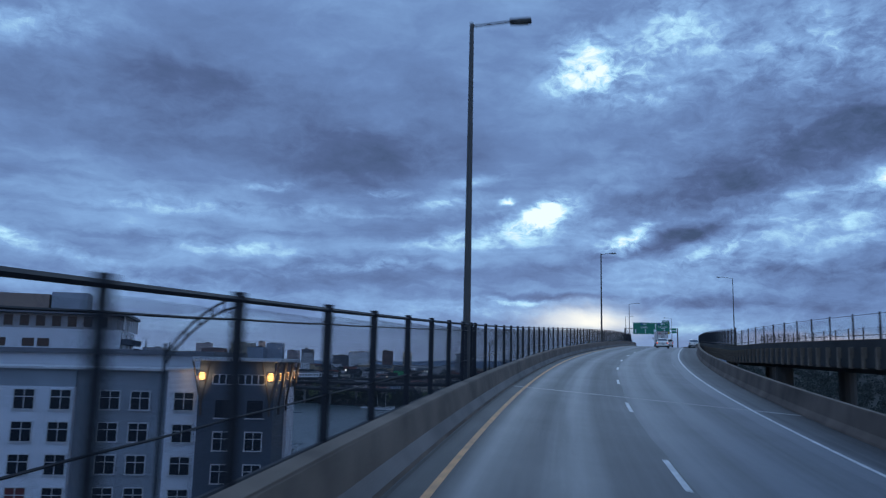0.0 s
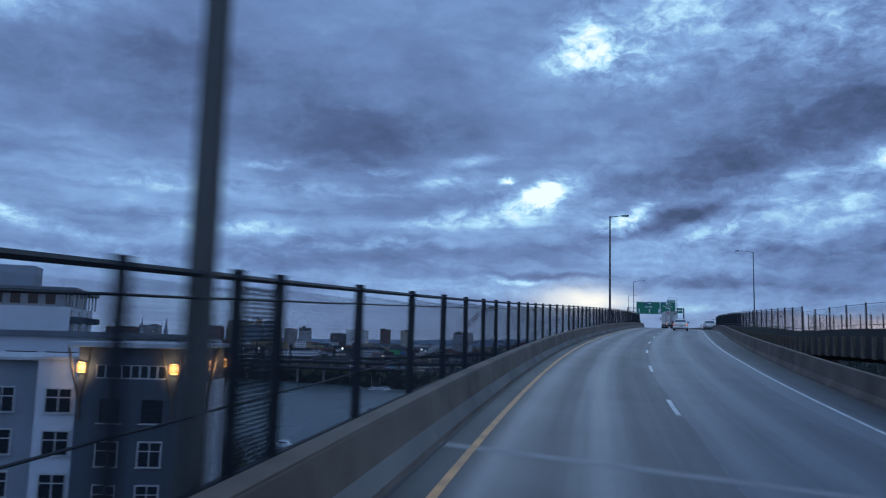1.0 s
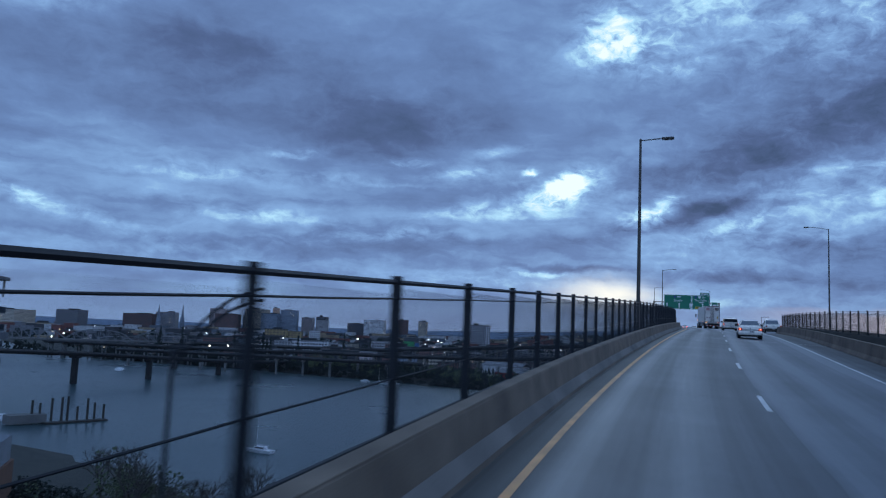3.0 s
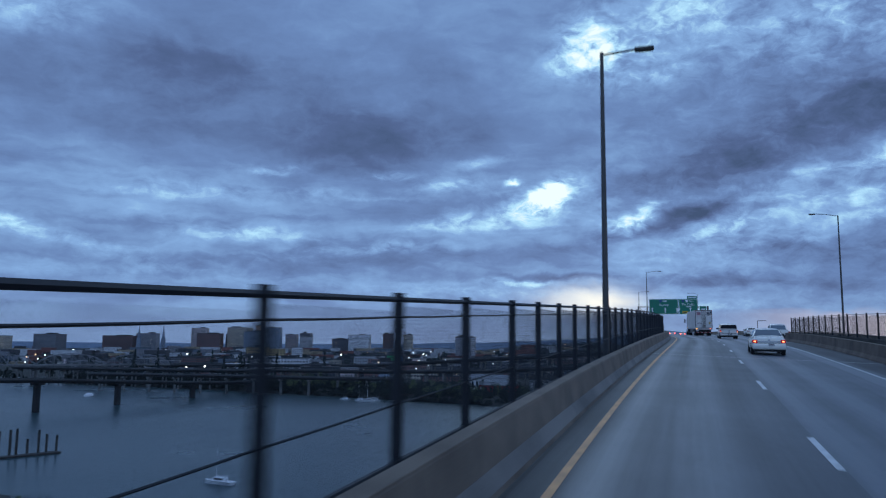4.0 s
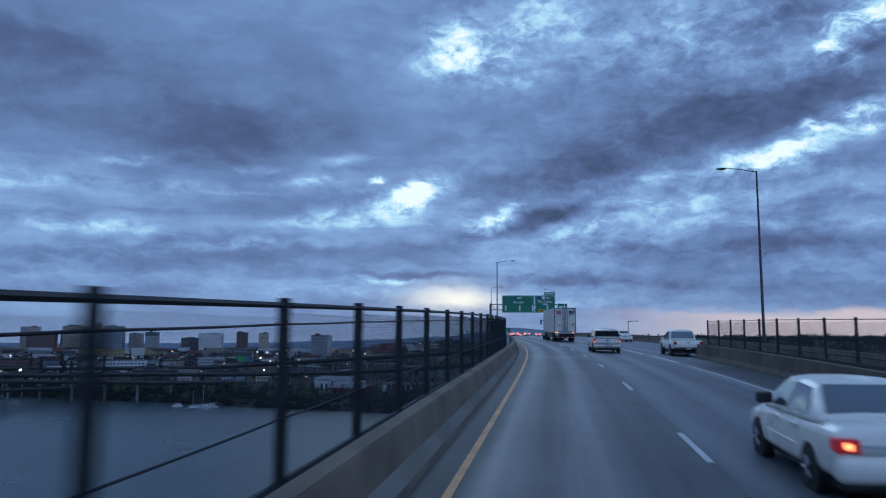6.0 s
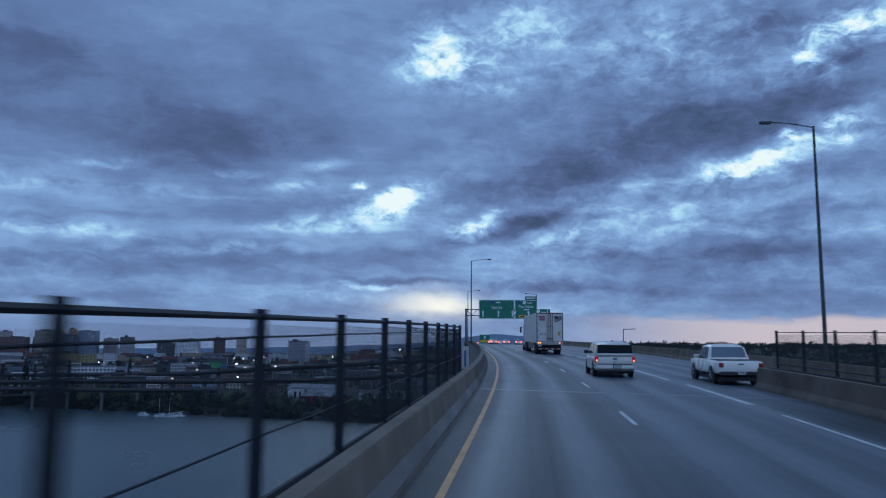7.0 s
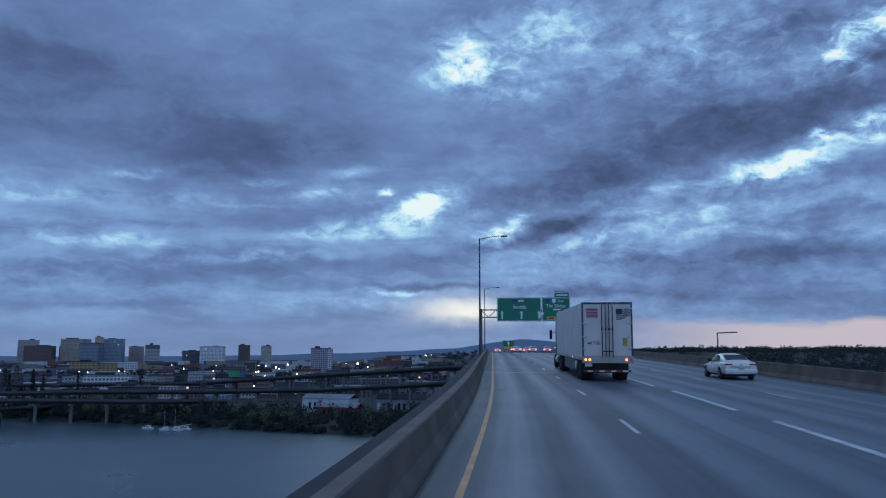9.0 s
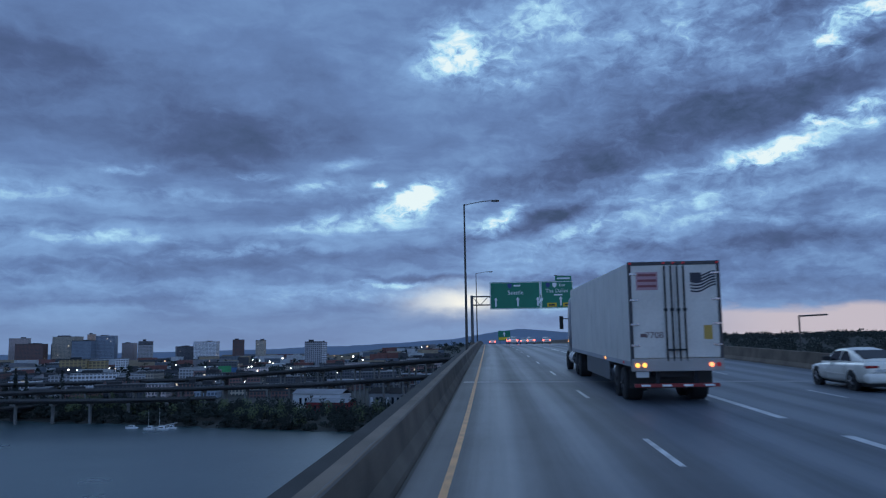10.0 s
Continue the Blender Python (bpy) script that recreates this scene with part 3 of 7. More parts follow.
for sj in np.arange(164, 330, 9.12):
    part("barrier_joint", sweep(bmesh.new(), (sj - 0.013, sj + 0.013), lambda s: [(left_toe(s) - a + 0.006, z) for a, z in ((0.02, 0.09), (0.13, 0.28), (0.178, 0.74))]), RUBBER, wall_l2, flip=False)


def stripe(name, s0, s1, u, w, material, h=0.006, label=""):
    us = u if callable(u) else (lambda s: u)
    return part(name, sweep(bmesh.new(), span(s0, s1, 1.5), lambda s: [(us(s) - w / 2, h), (us(s) + w / 2, h)]), material, road, label, flip=False)


stripe("yellow_line", -55, 690, 0.0, 0.115, YELLOW, label="worn yellow edge line")
stripe("white_line", -55, 150, 8.18, 0.13, WHITE, label="white edge line")
for k in range(-5, 40):
    sd = 14.45 + 12.122 * k
    stripe("lane_dash", sd - 1.52, sd + 1.52, 3.66, 0.12, WHITE)
    if sd > 150:
        stripe("lane_dash", sd - 1.52, sd + 1.52, 11.6, 0.12, WHITE)
for k in range(14):
    stripe("wide_dash", 153 + 12.1 * k, 162 + 12.1 * k, float(np.interp(153 + 12.1 * k, [153, 205], [8.2, 7.6])), 0.24, WHITE)


# ---------- fences ----------


def link_panel(length, height, pitch=0.085):
    """Woven wire as crossed diagonals, in x (along) and z."""
    vs, fs = [], []
    for sgn in (1, -1):
        c = -height
        while c < length:
            a, b = (c, 0.0), (c + height, height)
            if a[0] < 0:
                a = (0.0, -c)
            if b[0] > length:
                b = (length, length - c)
            if sgn < 0:
                a, b = (length - a[0], a[1]), (length - b[0], b[1])
            i = len(vs)
            for (px, pz) in (a, b):
                vs.extend([(px, -0.0024, pz - 0.0012), (px, 0.0024, pz - 0.0012), (px, 0.0, pz + 0.0014)])
            for k in range(3):
                fs.append((i + k, i + (k + 1) % 3, i + 3 + (k + 1) % 3, i + 3 + k))
            c += pitch
    me = bpy.data.meshes.new("wire_mesh")
    me.from_pydata(vs, [], fs)
    me.materials.append(FENCE)
    return me


def fence(name, posts, u, h0, h1, label, rise=lambda s: 0.0, cables=(), thick=0.085, pitch=0.085, rail=0.024, low=0.045):
    s0, n = posts[0], len(posts) - 1
    ob = tagged(empty(name, Matrix.Translation(road_at(s0, u(s0), 0))), label, "fence")
    inv_m = ob.matrix_basis.inverted()
    bm = bmesh.new()
    hh = h1 - h0
    w = thick / 2
    beam = [(-w, -w), (w, -w), (w, -w + 0.014), (0.008, -w + 0.014), (0.008, w - 0.014), (w, w - 0.014), (w, w), (-w, w), (-w, w - 0.014), (-0.008, w - 0.014), (-0.008, -w + 0.014), (-w, -w + 0.014)]
    lo, hi = [bm.verts.new((x, y, 0)) for x, y in beam], [bm.verts.new((x, y, hh + 0.07)) for x, y in beam]
    bm.faces.new(lo), bm.faces.new(hi)
    for k in range(12):
        bm.faces.new((lo[k], lo[(k + 1) % 12], hi[(k + 1) % 12], hi[k]))
    first, panel = None, link_panel(posts[1] - posts[0] - thick, hh - 0.06, pitch)
    for k in range(n + 1):
        s, step = posts[k], (posts[k + 1] - posts[k] if k < n else 0)
        m = inv_m @ Matrix.Translation(road_at(s, u(s), h0 + rise(s))) @ Matrix.Rotation(np.interp(s, SA, _th), 4, "Z")
        if first is None:
            first = part("post", bm, FENCE, ob)
            first.matrix_basis = m
        else:
            again(first, "post", m, ob)
        if k < n:
            a, b = road_at(s, u(s), h0 + rise(s)), road_at(s + step, u(s + step), h0 + rise(s + step))
            d = (b - a).normalized()
            q = Matrix((d, Vector((0, 0, 1)).cross(d).normalized(), (0, 0, 1))).transposed().to_4x4()
            w = new("wire_mesh", panel)
            w.parent = ob
            w.matrix_basis = inv_m @ Matrix.Translation(a + d * thick / 2) @ q @ Matrix.Diagonal(((step - thick) / (posts[1] - posts[0] - thick), 1, 1, 1))
    fine_s = np.interp(np.arange(4 * n + 1) / 4, range(n + 1), posts)
    line = lambda h, sag=0.0: [inv_m @ road_at(v, u(v), h + rise(v) - sag * (1 - (2 * (k % 4) / 4 - 1) ** 2)) for k, v in enumerate(fine_s)]
    part("top_rail", tube(bmesh.new(), line(h1), rail), FENCE, ob)
    part("bottom_rail", tube(bmesh.new(), line(h0 + 0.2), low), FENCE, ob)
    for h, sag in cables:
        part("cable", tube(bmesh.new(), line(h, sag), 0.011, 5), FENCE, ob, "thin dark tensioned cable")
    return ob


LEFT_POSTS = [-21.38, -18.48, -15.58, -12.68, -9.78, -6.88, -3.98, -1.08, 1.82, 4.72, 6.96, 9.86, 12.4, 15.19, 17.88, 20.49, 23.01, 24.75, 25.7, 28.47, 31.59, 34.49, 37.24, 40.08, 42.55, 45.5, 48.34, 51.2, 53.98, 56.95, 60.1, 63.3, 66.5, 69.77, 72.58, 75.4, 78.03, 80.81, 83.47, 86.46, 88.93, 91.56, 94.16, 96.93, 99.63, 102.96, 105.29, 108.02, 110.92, 113.35, 116.53, 119.44, 122.21, 125.07, 128.2, 131.2, 134.3, 137.4, 140.56, 143.32, 146.1, 148.92, 151.37, 154.34, 157.27]
fence("chain_link_fence", LEFT_POSTS, lambda s: -1.32, 0.30, 2.21, "tall dark chain-link fence on the barrier's outer edge", cables=((2.025, 0.006), (1.12, 0.008)), thick=0.10, pitch=0.085, rail=0.032)
inner = lambda s: max(ramp_left(s), right_edge(min(s, 159)) + 1.0) - 0.35
fence("chain_link_fence", np.arange(70.0, 162, 2.9), inner, 0.85, 2.3, "dark chain-link fence between the road and the ramp", rise=ramp_rise, pitch=0.085, rail=0.018, low=0.03)
fence("chain_link_fence", np.arange(-52.0, 70.5, 2.9), inner, 0.85, 2.0, "lower dark chain-link fence on the inner edge of the ramp", rise=ramp_rise, pitch=0.14, thick=0.07, rail=0.012, low=0.018)
fence("chain_link_fence", np.arange(-52.0, 104, 2.9), lambda s: ramp_right(s) + 0.35, 0.85, 2.25, "dark chain-link fence on the outer edge of the ramp", rise=ramp_rise, pitch=0.14, thick=0.07, rail=0.012, low=0.018)
# ledge that carries the fence posts outside the barrier
ledge_edge = lambda s: float(np.interp(s, [145, 158], [-1.62, -1.95]))
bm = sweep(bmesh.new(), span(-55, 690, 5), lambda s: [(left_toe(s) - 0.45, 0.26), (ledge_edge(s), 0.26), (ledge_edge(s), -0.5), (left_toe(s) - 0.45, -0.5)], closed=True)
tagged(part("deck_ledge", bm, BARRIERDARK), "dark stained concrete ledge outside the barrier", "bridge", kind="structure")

at = road_pose(158.0, -1.95, 0.0)
tagged(part("pier_head", box(bmesh.new(), -0.75, 0.6, -0.8, 0.8, -1.2, 0.31, at, 0.03), KERBTOP), "pale concrete pier head beside the deck", "bridge", kind="structure")


def street_lamp(s, u, h0, h1, label, arm=1.6, side=1, curved=False):
    ob = tagged(empty("street_lamp", road_pose(s, u, h0)), label, "street lamp")
    ob.rotation_euler = (0, 0, np.interp(s, SA, _th))
    H = h1 - h0
    bm = bmesh.new()
    box(bm, -0.2, 0.2, -0.2, 0.2, 0, 0.05, bevel=0.01)
    for a, b in itertools.product((-1, 1), (-1, 1)):
        rod(bm, (0.15 * a, 0.15 * b, 0.04), (0.15 * a, 0.15 * b, 0.12), 0.018)
    part("base_plate", bm, POLE, ob)
    part("pole", rod(bmesh.new(), (0, 0, 0.05), (0, 0, H), 0.13, 0.07, 14), POLE, ob, smooth=False)
    pts = [(side * arm * t, 0, H - 0.1 + (0.35 * math.sin(t * 1.6) if curved else 0.10 * t)) for t in np.linspace(0, 1, 9)]
    part("arm", tube(bmesh.new(), pts, 0.038, 8), POLE, ob)
    x, z = pts[-1][0], pts[-1][2]
    bm = box(bmesh.new(), x - 0.1 * side, x + 0.62 * side, -0.13, 0.13, z - 0.09, z + 0.06, bevel=0.04)
    part("lamp_head", bm, POLE, ob)
    part("lens", box(bmesh.new(), x + 0.06 * side, x + 0.5 * side, -0.09, 0.09, z - 0.11, z - 0.092), KERBTOP, ob, "unlit pale lens")
    return ob


tall = "tall weathered steel street lamp with a short arm, unlit"
street_lamp(24.2, -1.38, 0.28, 12.15, tall, arm=1.35)
street_lamp(102.57, -1.40, 0.28, 12.15, tall, arm=1.35)
street_lamp(251.9, -1.43, 0.28, 13.63, tall, arm=2.6, curved=True)
street_lamp(330.0, -1.43, 0.28, 13.6, tall, arm=2.6, curved=True)
street_lamp(174.68, 19.3, 0.0, 15.0, tall, arm=2.6, side=-1, curved=True)
street_lamp(345.0, 17.9, 0.8, 14.0, tall, arm=2.6, side=-1, curved=True)

# ---------- river, ground, far hills ----------
EAST = ([-3600, -900, -560, -400, -175, -60, 60, 200, 500, 3600], [3000, 1500, 1100, 885, 780, 705, 622, 545, 380, -1200])
WEST = ([-3600, -600, -250, -100, 0, 200, 3600], [2200, 560, 352, 285, 200, 60, -2600])


def ground_z(x, y):
    de, dw = y - np.interp(x, *EAST), np.interp(x, *WEST) - y
    if de > 0:
        right = max(0.0, min(1.0, (x - 150) / 300))
        return min(de / 14, 1) * 5 - 1 + min(de / (900 - 320 * right), 1) * (10 + 36 * right) + 0.6 * math.sin(x * 0.031) * math.sin(y * 0.027)
    if dw > 0:
        return min(dw / 14, 1) * 6 - 1 + min(dw / 300, 1) * 4
    return max(-3.0, -1 + max(de, dw) * 0.12)


def ground_material():
    m = mat("dark_mixed_ground", (0.018, 0.022, 0.017), 0.95, 0, 0.5, 0.05, 0.012, 0.0, tint=(0.036, 0.038, 0.031))
    return m


gx = np.r_[np.arange(-3600, -800, 140), np.arange(-800, 800, 22), np.arange(800, 3601, 140)]
gy = np.r_[np.arange(-700, 0, 70), np.arange(0, 1300, 20), np.arange(1300, 4900, 120)]
vs = [(x, y, ground_z(x, y)) for y in gy for x in gx]
nx = len(gx)
fs = [(j * nx + i, j * nx + i + 1, (j + 1) * nx + i + 1, (j + 1) * nx + i) for j in range(len(gy) - 1) for i in range(nx - 1)]
me = bpy.data.meshes.new("ground")
me.from_pydata(vs, [], fs)
me.materials.append(ground_material())
me.shade_smooth()
tagged(new("ground", me), "dark river banks and city ground", "ground", kind="structure")


def water_material():
    m = bpy.data.materials.new("river_water")
    m.use_nodes = True
    N, L = m.node_tree.nodes, m.node_tree.links
    b = N["Principled BSDF"]
    b.inputs["Base Color"].default_value = (0.026, 0.062, 0.070, 1)
    b.inputs["Roughness"].default_value = 0.22
    b.inputs["IOR"].default_value = 1.33
    tc = N.new("ShaderNodeTexCoord").outputs["Object"]
    mp = N.new("ShaderNodeMapping")
    mp.inputs["Scale"].default_value = (0.35, 0.9, 1)
    mp.inputs["Rotation"].default_value = (0, 0, 0.6)
    L.new(tc, mp.inputs[0])
    n1, n2 = N.new("ShaderNodeTexNoise"), N.new("ShaderNodeTexNoise")
    n1.inputs["Scale"].default_value, n1.inputs["Detail"].default_value = 1.4, 2
    n2.inputs["Scale"].default_value, n2.inputs["Detail"].default_value = 0.012, 3
    L.new(mp.outputs[0], n1.inputs["Vector"])
    L.new(tc, n2.inputs["Vector"])
    mr = N.new("ShaderNodeMapRange")
    mr.inputs[1].default_value, mr.inputs[2].default_value, mr.inputs[3].default_value, mr.inputs[4].default_value = 0.3, 0.7, 0.27, 0.31
    L.new(n2.outputs[0], mr.inputs[0])
    L.new(mr.outputs[0], b.inputs["Roughness"])
    bp = N.new("ShaderNodeBump")
    bp.inputs["Strength"].default_value, bp.inputs["Distance"].default_value = 0.5, 0.14
    L.new(n1.outputs[0], bp.inputs["Height"])
    L.new(bp.outputs[0], b.inputs["Normal"])
    return m


bm = bmesh.new()
bm.faces.new([bm.verts.new(v) for v in ((-3600, -700, 0), (3600, -700, 0), (3600, 4800, 0), (-3600, 4800, 0))])
tagged(part("water", bm, water_material(), flip=False), "calm slate-blue river with faint ripples", "river", kind="structure")

# hills along the horizon; distance haze is put into their blue base colour
HAZE = mat("haze_tinted_hills", (0.13, 0.18, 0.25), 1.0, 0, 0.15, 0.02, 0.002, 0.0)
bm = bmesh.new()
crest = [(-2900, 3300, 40), (-1700, 4050, 42), (-698, 4410, 44), (-126, 4470, 52), (483, 4453, 72), (791, 4410, 90), (974, 4374, 118), (1156, 4330, 142), (1361, 4270, 119), (1700, 4130, 84), (2061, 3975, 70), (2230, 3880, 90), (2409, 3768, 68), (2732, 3534, 78), (3100, 3200, 64)]
cx = [c[0] for c in crest]
prev = None
for x in np.arange(-2900, 3101, 40):
    y, z = np.interp(x, cx, [c[1] for c in crest]), np.interp(x, cx, [c[2] for c in crest])
    z += 5 * noise.noise((x * 0.006, 1.3, 0)) + 3 * noise.noise((x * 0.021, 4.1, 0))
    row = [bm.verts.new((x, y + d, h)) for d, h in ((-350, -5), (-200, z * 0.45), (0, z), (250, -5))]
    if prev:
        for k in range(3):
            bm.faces.new((prev[k], row[k], row[k + 1], prev[k + 1]))
    prev = row
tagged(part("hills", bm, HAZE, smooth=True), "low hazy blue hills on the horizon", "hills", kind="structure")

# ---------- foliage ----------
LEAF = mat("dark_spring_foliage", (0.050, 0.072, 0.032), 0.8, 0, 0.5, 0.5, 0.08, 0.0, tint=(0.085, 0.105, 0.045))
LEAFDARK = mat("dark_conifer_foliage", (0.013, 0.020, 0.015), 0.85, 0, 0.5, 0.5, 0.08, 0.0)
BARK = mat("bark", (0.075, 0.062, 0.052), 0.9, 0, 0.3, 6, 0.8, 0.3)
rnd = random.Random(7)


def crown_leaves(vs, fs, c, rx, rz, n, size, cone=False):
    """Many small leaf clumps about a centre."""
    for _ in range(n):
        t = rnd.random()
        if cone:
            h = t ** 1.4
            r = rx * (1 - h) * (0.4 + 0.6 * rnd.random())
            a = rnd.uniform(0, 2 * math.pi)
            p = Vector((c[0] + r * math.cos(a), c[1] + r * math.sin(a), c[2] + 2 * rz * h))
        else:
            d = Vector((rnd.gauss(0, 1), rnd.gauss(0, 1), rnd.gauss(0, 1))).normalized() * (rnd.random() ** 0.35)
            p = Vector((c[0] + d.x * rx, c[1] + d.y * rx, c[2] + d.z * rz + 0.15 * rz * math.sin(3 * d.x + c[0])))
        s = size * rnd.uniform(0.5, 1.3)
        u = Vector((rnd.gauss(0, 1), rnd.gauss(0, 1), rnd.gauss(0, 0.6))).normalized()
        w = u.orthogonal().normalized()
        i = len(vs)
        vs.extend([p + u * s, p + w * s * 0.7, p - u * s, p - w * s * 0.7 + Vector((0, 0, s * 0.3))])
        fs.append((i, i + 1, i + 2, i + 3))


def far_woods(name, label, spots, material, n=90, size=1.3, cone=False):
    vs, fs = [], []
    for x, y, r, h in spots:
        z = ground_z(x, y)
        crown_leaves(vs, fs, (x, y, z + (1.0 if cone else h * 0.55)), r, h * 0.5, n, size, cone)
    me = bpy.data.meshes.new(name)
    me.from_pydata(vs, [], fs)
    me.materials.append(material)
    return tagged(new(name, me), label, "trees", kind="stuff")


spots = []
for _ in range(1300):
    x = rnd.uniform(-380, 170)
    d = rnd.random() ** 1.4 * 95 + 1
    spots.append((x, float(np.interp(x, *EAST)) + d, rnd.uniform(2.0, 5.0), 2.5 + 9 * rnd.random() ** 2.2))
far_woods("shore_trees", "dark green trees and bushes along the river bank", spots, LEAFDARK, 80, 0.75)
spots = [(x, float(np.interp(x, *EAST)) + rnd.uniform(4, 60), rnd.uniform(2.5, 4.5), rnd.uniform(6, 13)) for x in (rnd.uniform(-150, 130) for _ in range(60))]
far_woods("shore_leafing_trees", "olive-green leafing trees along the river bank", spots, LEAF, 110, 0.7)
spots = [(x + rnd.uniform(-9, 9), y + rnd.uniform(-14, 14), rnd.uniform(3, 5), rnd.uniform(22, 31)) for x, y in ((-205, 850), (-190, 845), (-183, 852), (-172, 835), (-150, 850), (-330, 930), (-310, 940), (-120, 900), (-420, 1010), (-260, 960))]
far_woods("conifers", "tall dark conifers behind the river bank", spots, LEAFDARK, 160, 1.3, True)
spots = []
for _ in range(3200):
    a = radians(rnd.uniform(22, 64))
    d = rnd.uniform(420, 1150)
    spots.append((47 + d * math.sin(a), 175 + d * math.cos(a), rnd.uniform(3, 7), rnd.uniform(4, 8)))
far_woods("hillside_woods", "dark wooded rise beyond the bridge", spots, LEAFDARK, 55, 0.95)
spots = [(x, y, rnd.uniform(2.2, 3.6), rnd.uniform(6, 11)) for x, y, _, _ in rnd.sample(spots, 60)]
far_woods("hillside_conifers", "scattered dark conifers on the wooded rise", spots, LEAFDARK, 90, 0.8, True)
spots = []
for _ in range(600):
    a, d = radians(rnd.uniform(-40, 12)), rnd.uniform(860, 2500)
    spots.append((47 + d * math.sin(a), 175 + d * math.cos(a), rnd.uniform(5, 9), rnd.uniform(8, 16)))
far_woods("city_trees", "dark trees between the city buildings", spots, LEAFDARK, 44, 1.9)


def bare_tree(x, y, top, spread, label, leafy=0, name="bare_tree"):
    z0 = ground_z(x, y)
    ob = tagged(empty(name, Matrix.Translation((x, y, z0))), label, "tree")
    H = top - z0
    bm = bmesh.new()

    def limb(a, d, length, r, depth):
        b = a + d * length
        rod(bm, a, b, r, r * 0.62, 5)
        if depth:
            for _ in range(3 if depth > 1 else 4):
                e = (d + Vector((rnd.gauss(0, 0.45), rnd.gauss(0, 0.45), rnd.gauss(0.12, 0.25)))).normalized()
                limb(a + d * length * rnd.uniform(0.55, 1.0), e, length * rnd.uniform(0.55, 0.75), r * 0.6, depth - 1)
    part("trunk", rod(bmesh.new(), (0, 0, -0.3), (0, 0, H * 0.36), 0.28, 0.2, 8), BARK, ob)
    for _ in range(5):
        limb(Vector((0, 0, H * 0.34)), Vector((rnd.gauss(0, spread), rnd.gauss(0, spread), 1)).normalized(), H * 0.26, 0.13, 4)
    part("branchwork", bm, BARK, ob, "fine leafless branches")
    if leafy:
        vs, fs = [], []
        for _ in range(7):
            crown_leaves(vs, fs, (rnd.gauss(0, 1.6), rnd.gauss(0, 1.6), H * rnd.uniform(0.5, 0.85)), 1.6, 1.6, leafy // 7, 0.22)
        me = bpy.data.meshes.new("crown")
        me.from_pydata(vs, [], fs)
        me.materials.append(LEAF)
        c = new("crown", me)
        c.parent = ob
        c["label"] = "thin olive-green spring leaves"
    return ob


bare_tree(-31, 158, 25.5, 0.32, "leafless riverside tree with fine dark twigs")
bare_tree(-23, 166, 23.0, 0.35, "leafless riverside tree with fine dark twigs")
bare_tree(-20, 181, 21.0, 0.35, "leafless riverside tree with fine dark twigs")
bare_tree(-37, 172, 21.5, 0.3, "riverside tree breaking into olive-green leaf", 1400, "leafing_tree")
bare_tree(-30, 146, 19.5, 0.3, "riverside tree breaking into olive-green leaf", 1600, "leafing_tree")
bare_tree(-44, 188, 22.0, 0.34, "leafless riverside tree with fine dark twigs")
bare_tree(-14, 172, 20.5, 0.36, "leafless riverside tree with fine dark twigs")
bare_tree(-26, 140, 18.5, 0.3, "riverside tree breaking into olive-green leaf", 1500, "leafing_tree")
bare_tree(-17, 156, 21.0, 0.36, "leafless riverside tree with fine dark twigs")
bare_tree(-52, 196, 20.0, 0.34, "leafless riverside tree with fine dark twigs")

spots = [(rnd.uniform(-48, -10), rnd.uniform(112, 176), rnd.uniform(2.4, 4.0), rnd.uniform(6, 12)) for _ in range(130)]
spots += [(-48, 190, 3.8, 13), (-46, 186, 3.0, 10), (-40, 196, 3.2, 10)]
far_woods("riverside_bushes", "dark green bushes on the near river bank", spots, LEAF, 200, 0.34)
spots = [(-33, 128, 3.4, 12), (-36, 134, 3.2, 11), (-29, 137, 2.8, 10), (-40, 150, 3.2, 12), (-26, 150, 2.4, 10)]
spots += [(-56, 180, 4.2, 9), (-52, 184, 3.6, 8), (-60, 186, 3.5, 8)]
far_woods("riverside_evergreens", "dense dark evergreens on the near river bank", spots, LEAFDARK, 900, 0.36)

# ---------- city across the river ----------


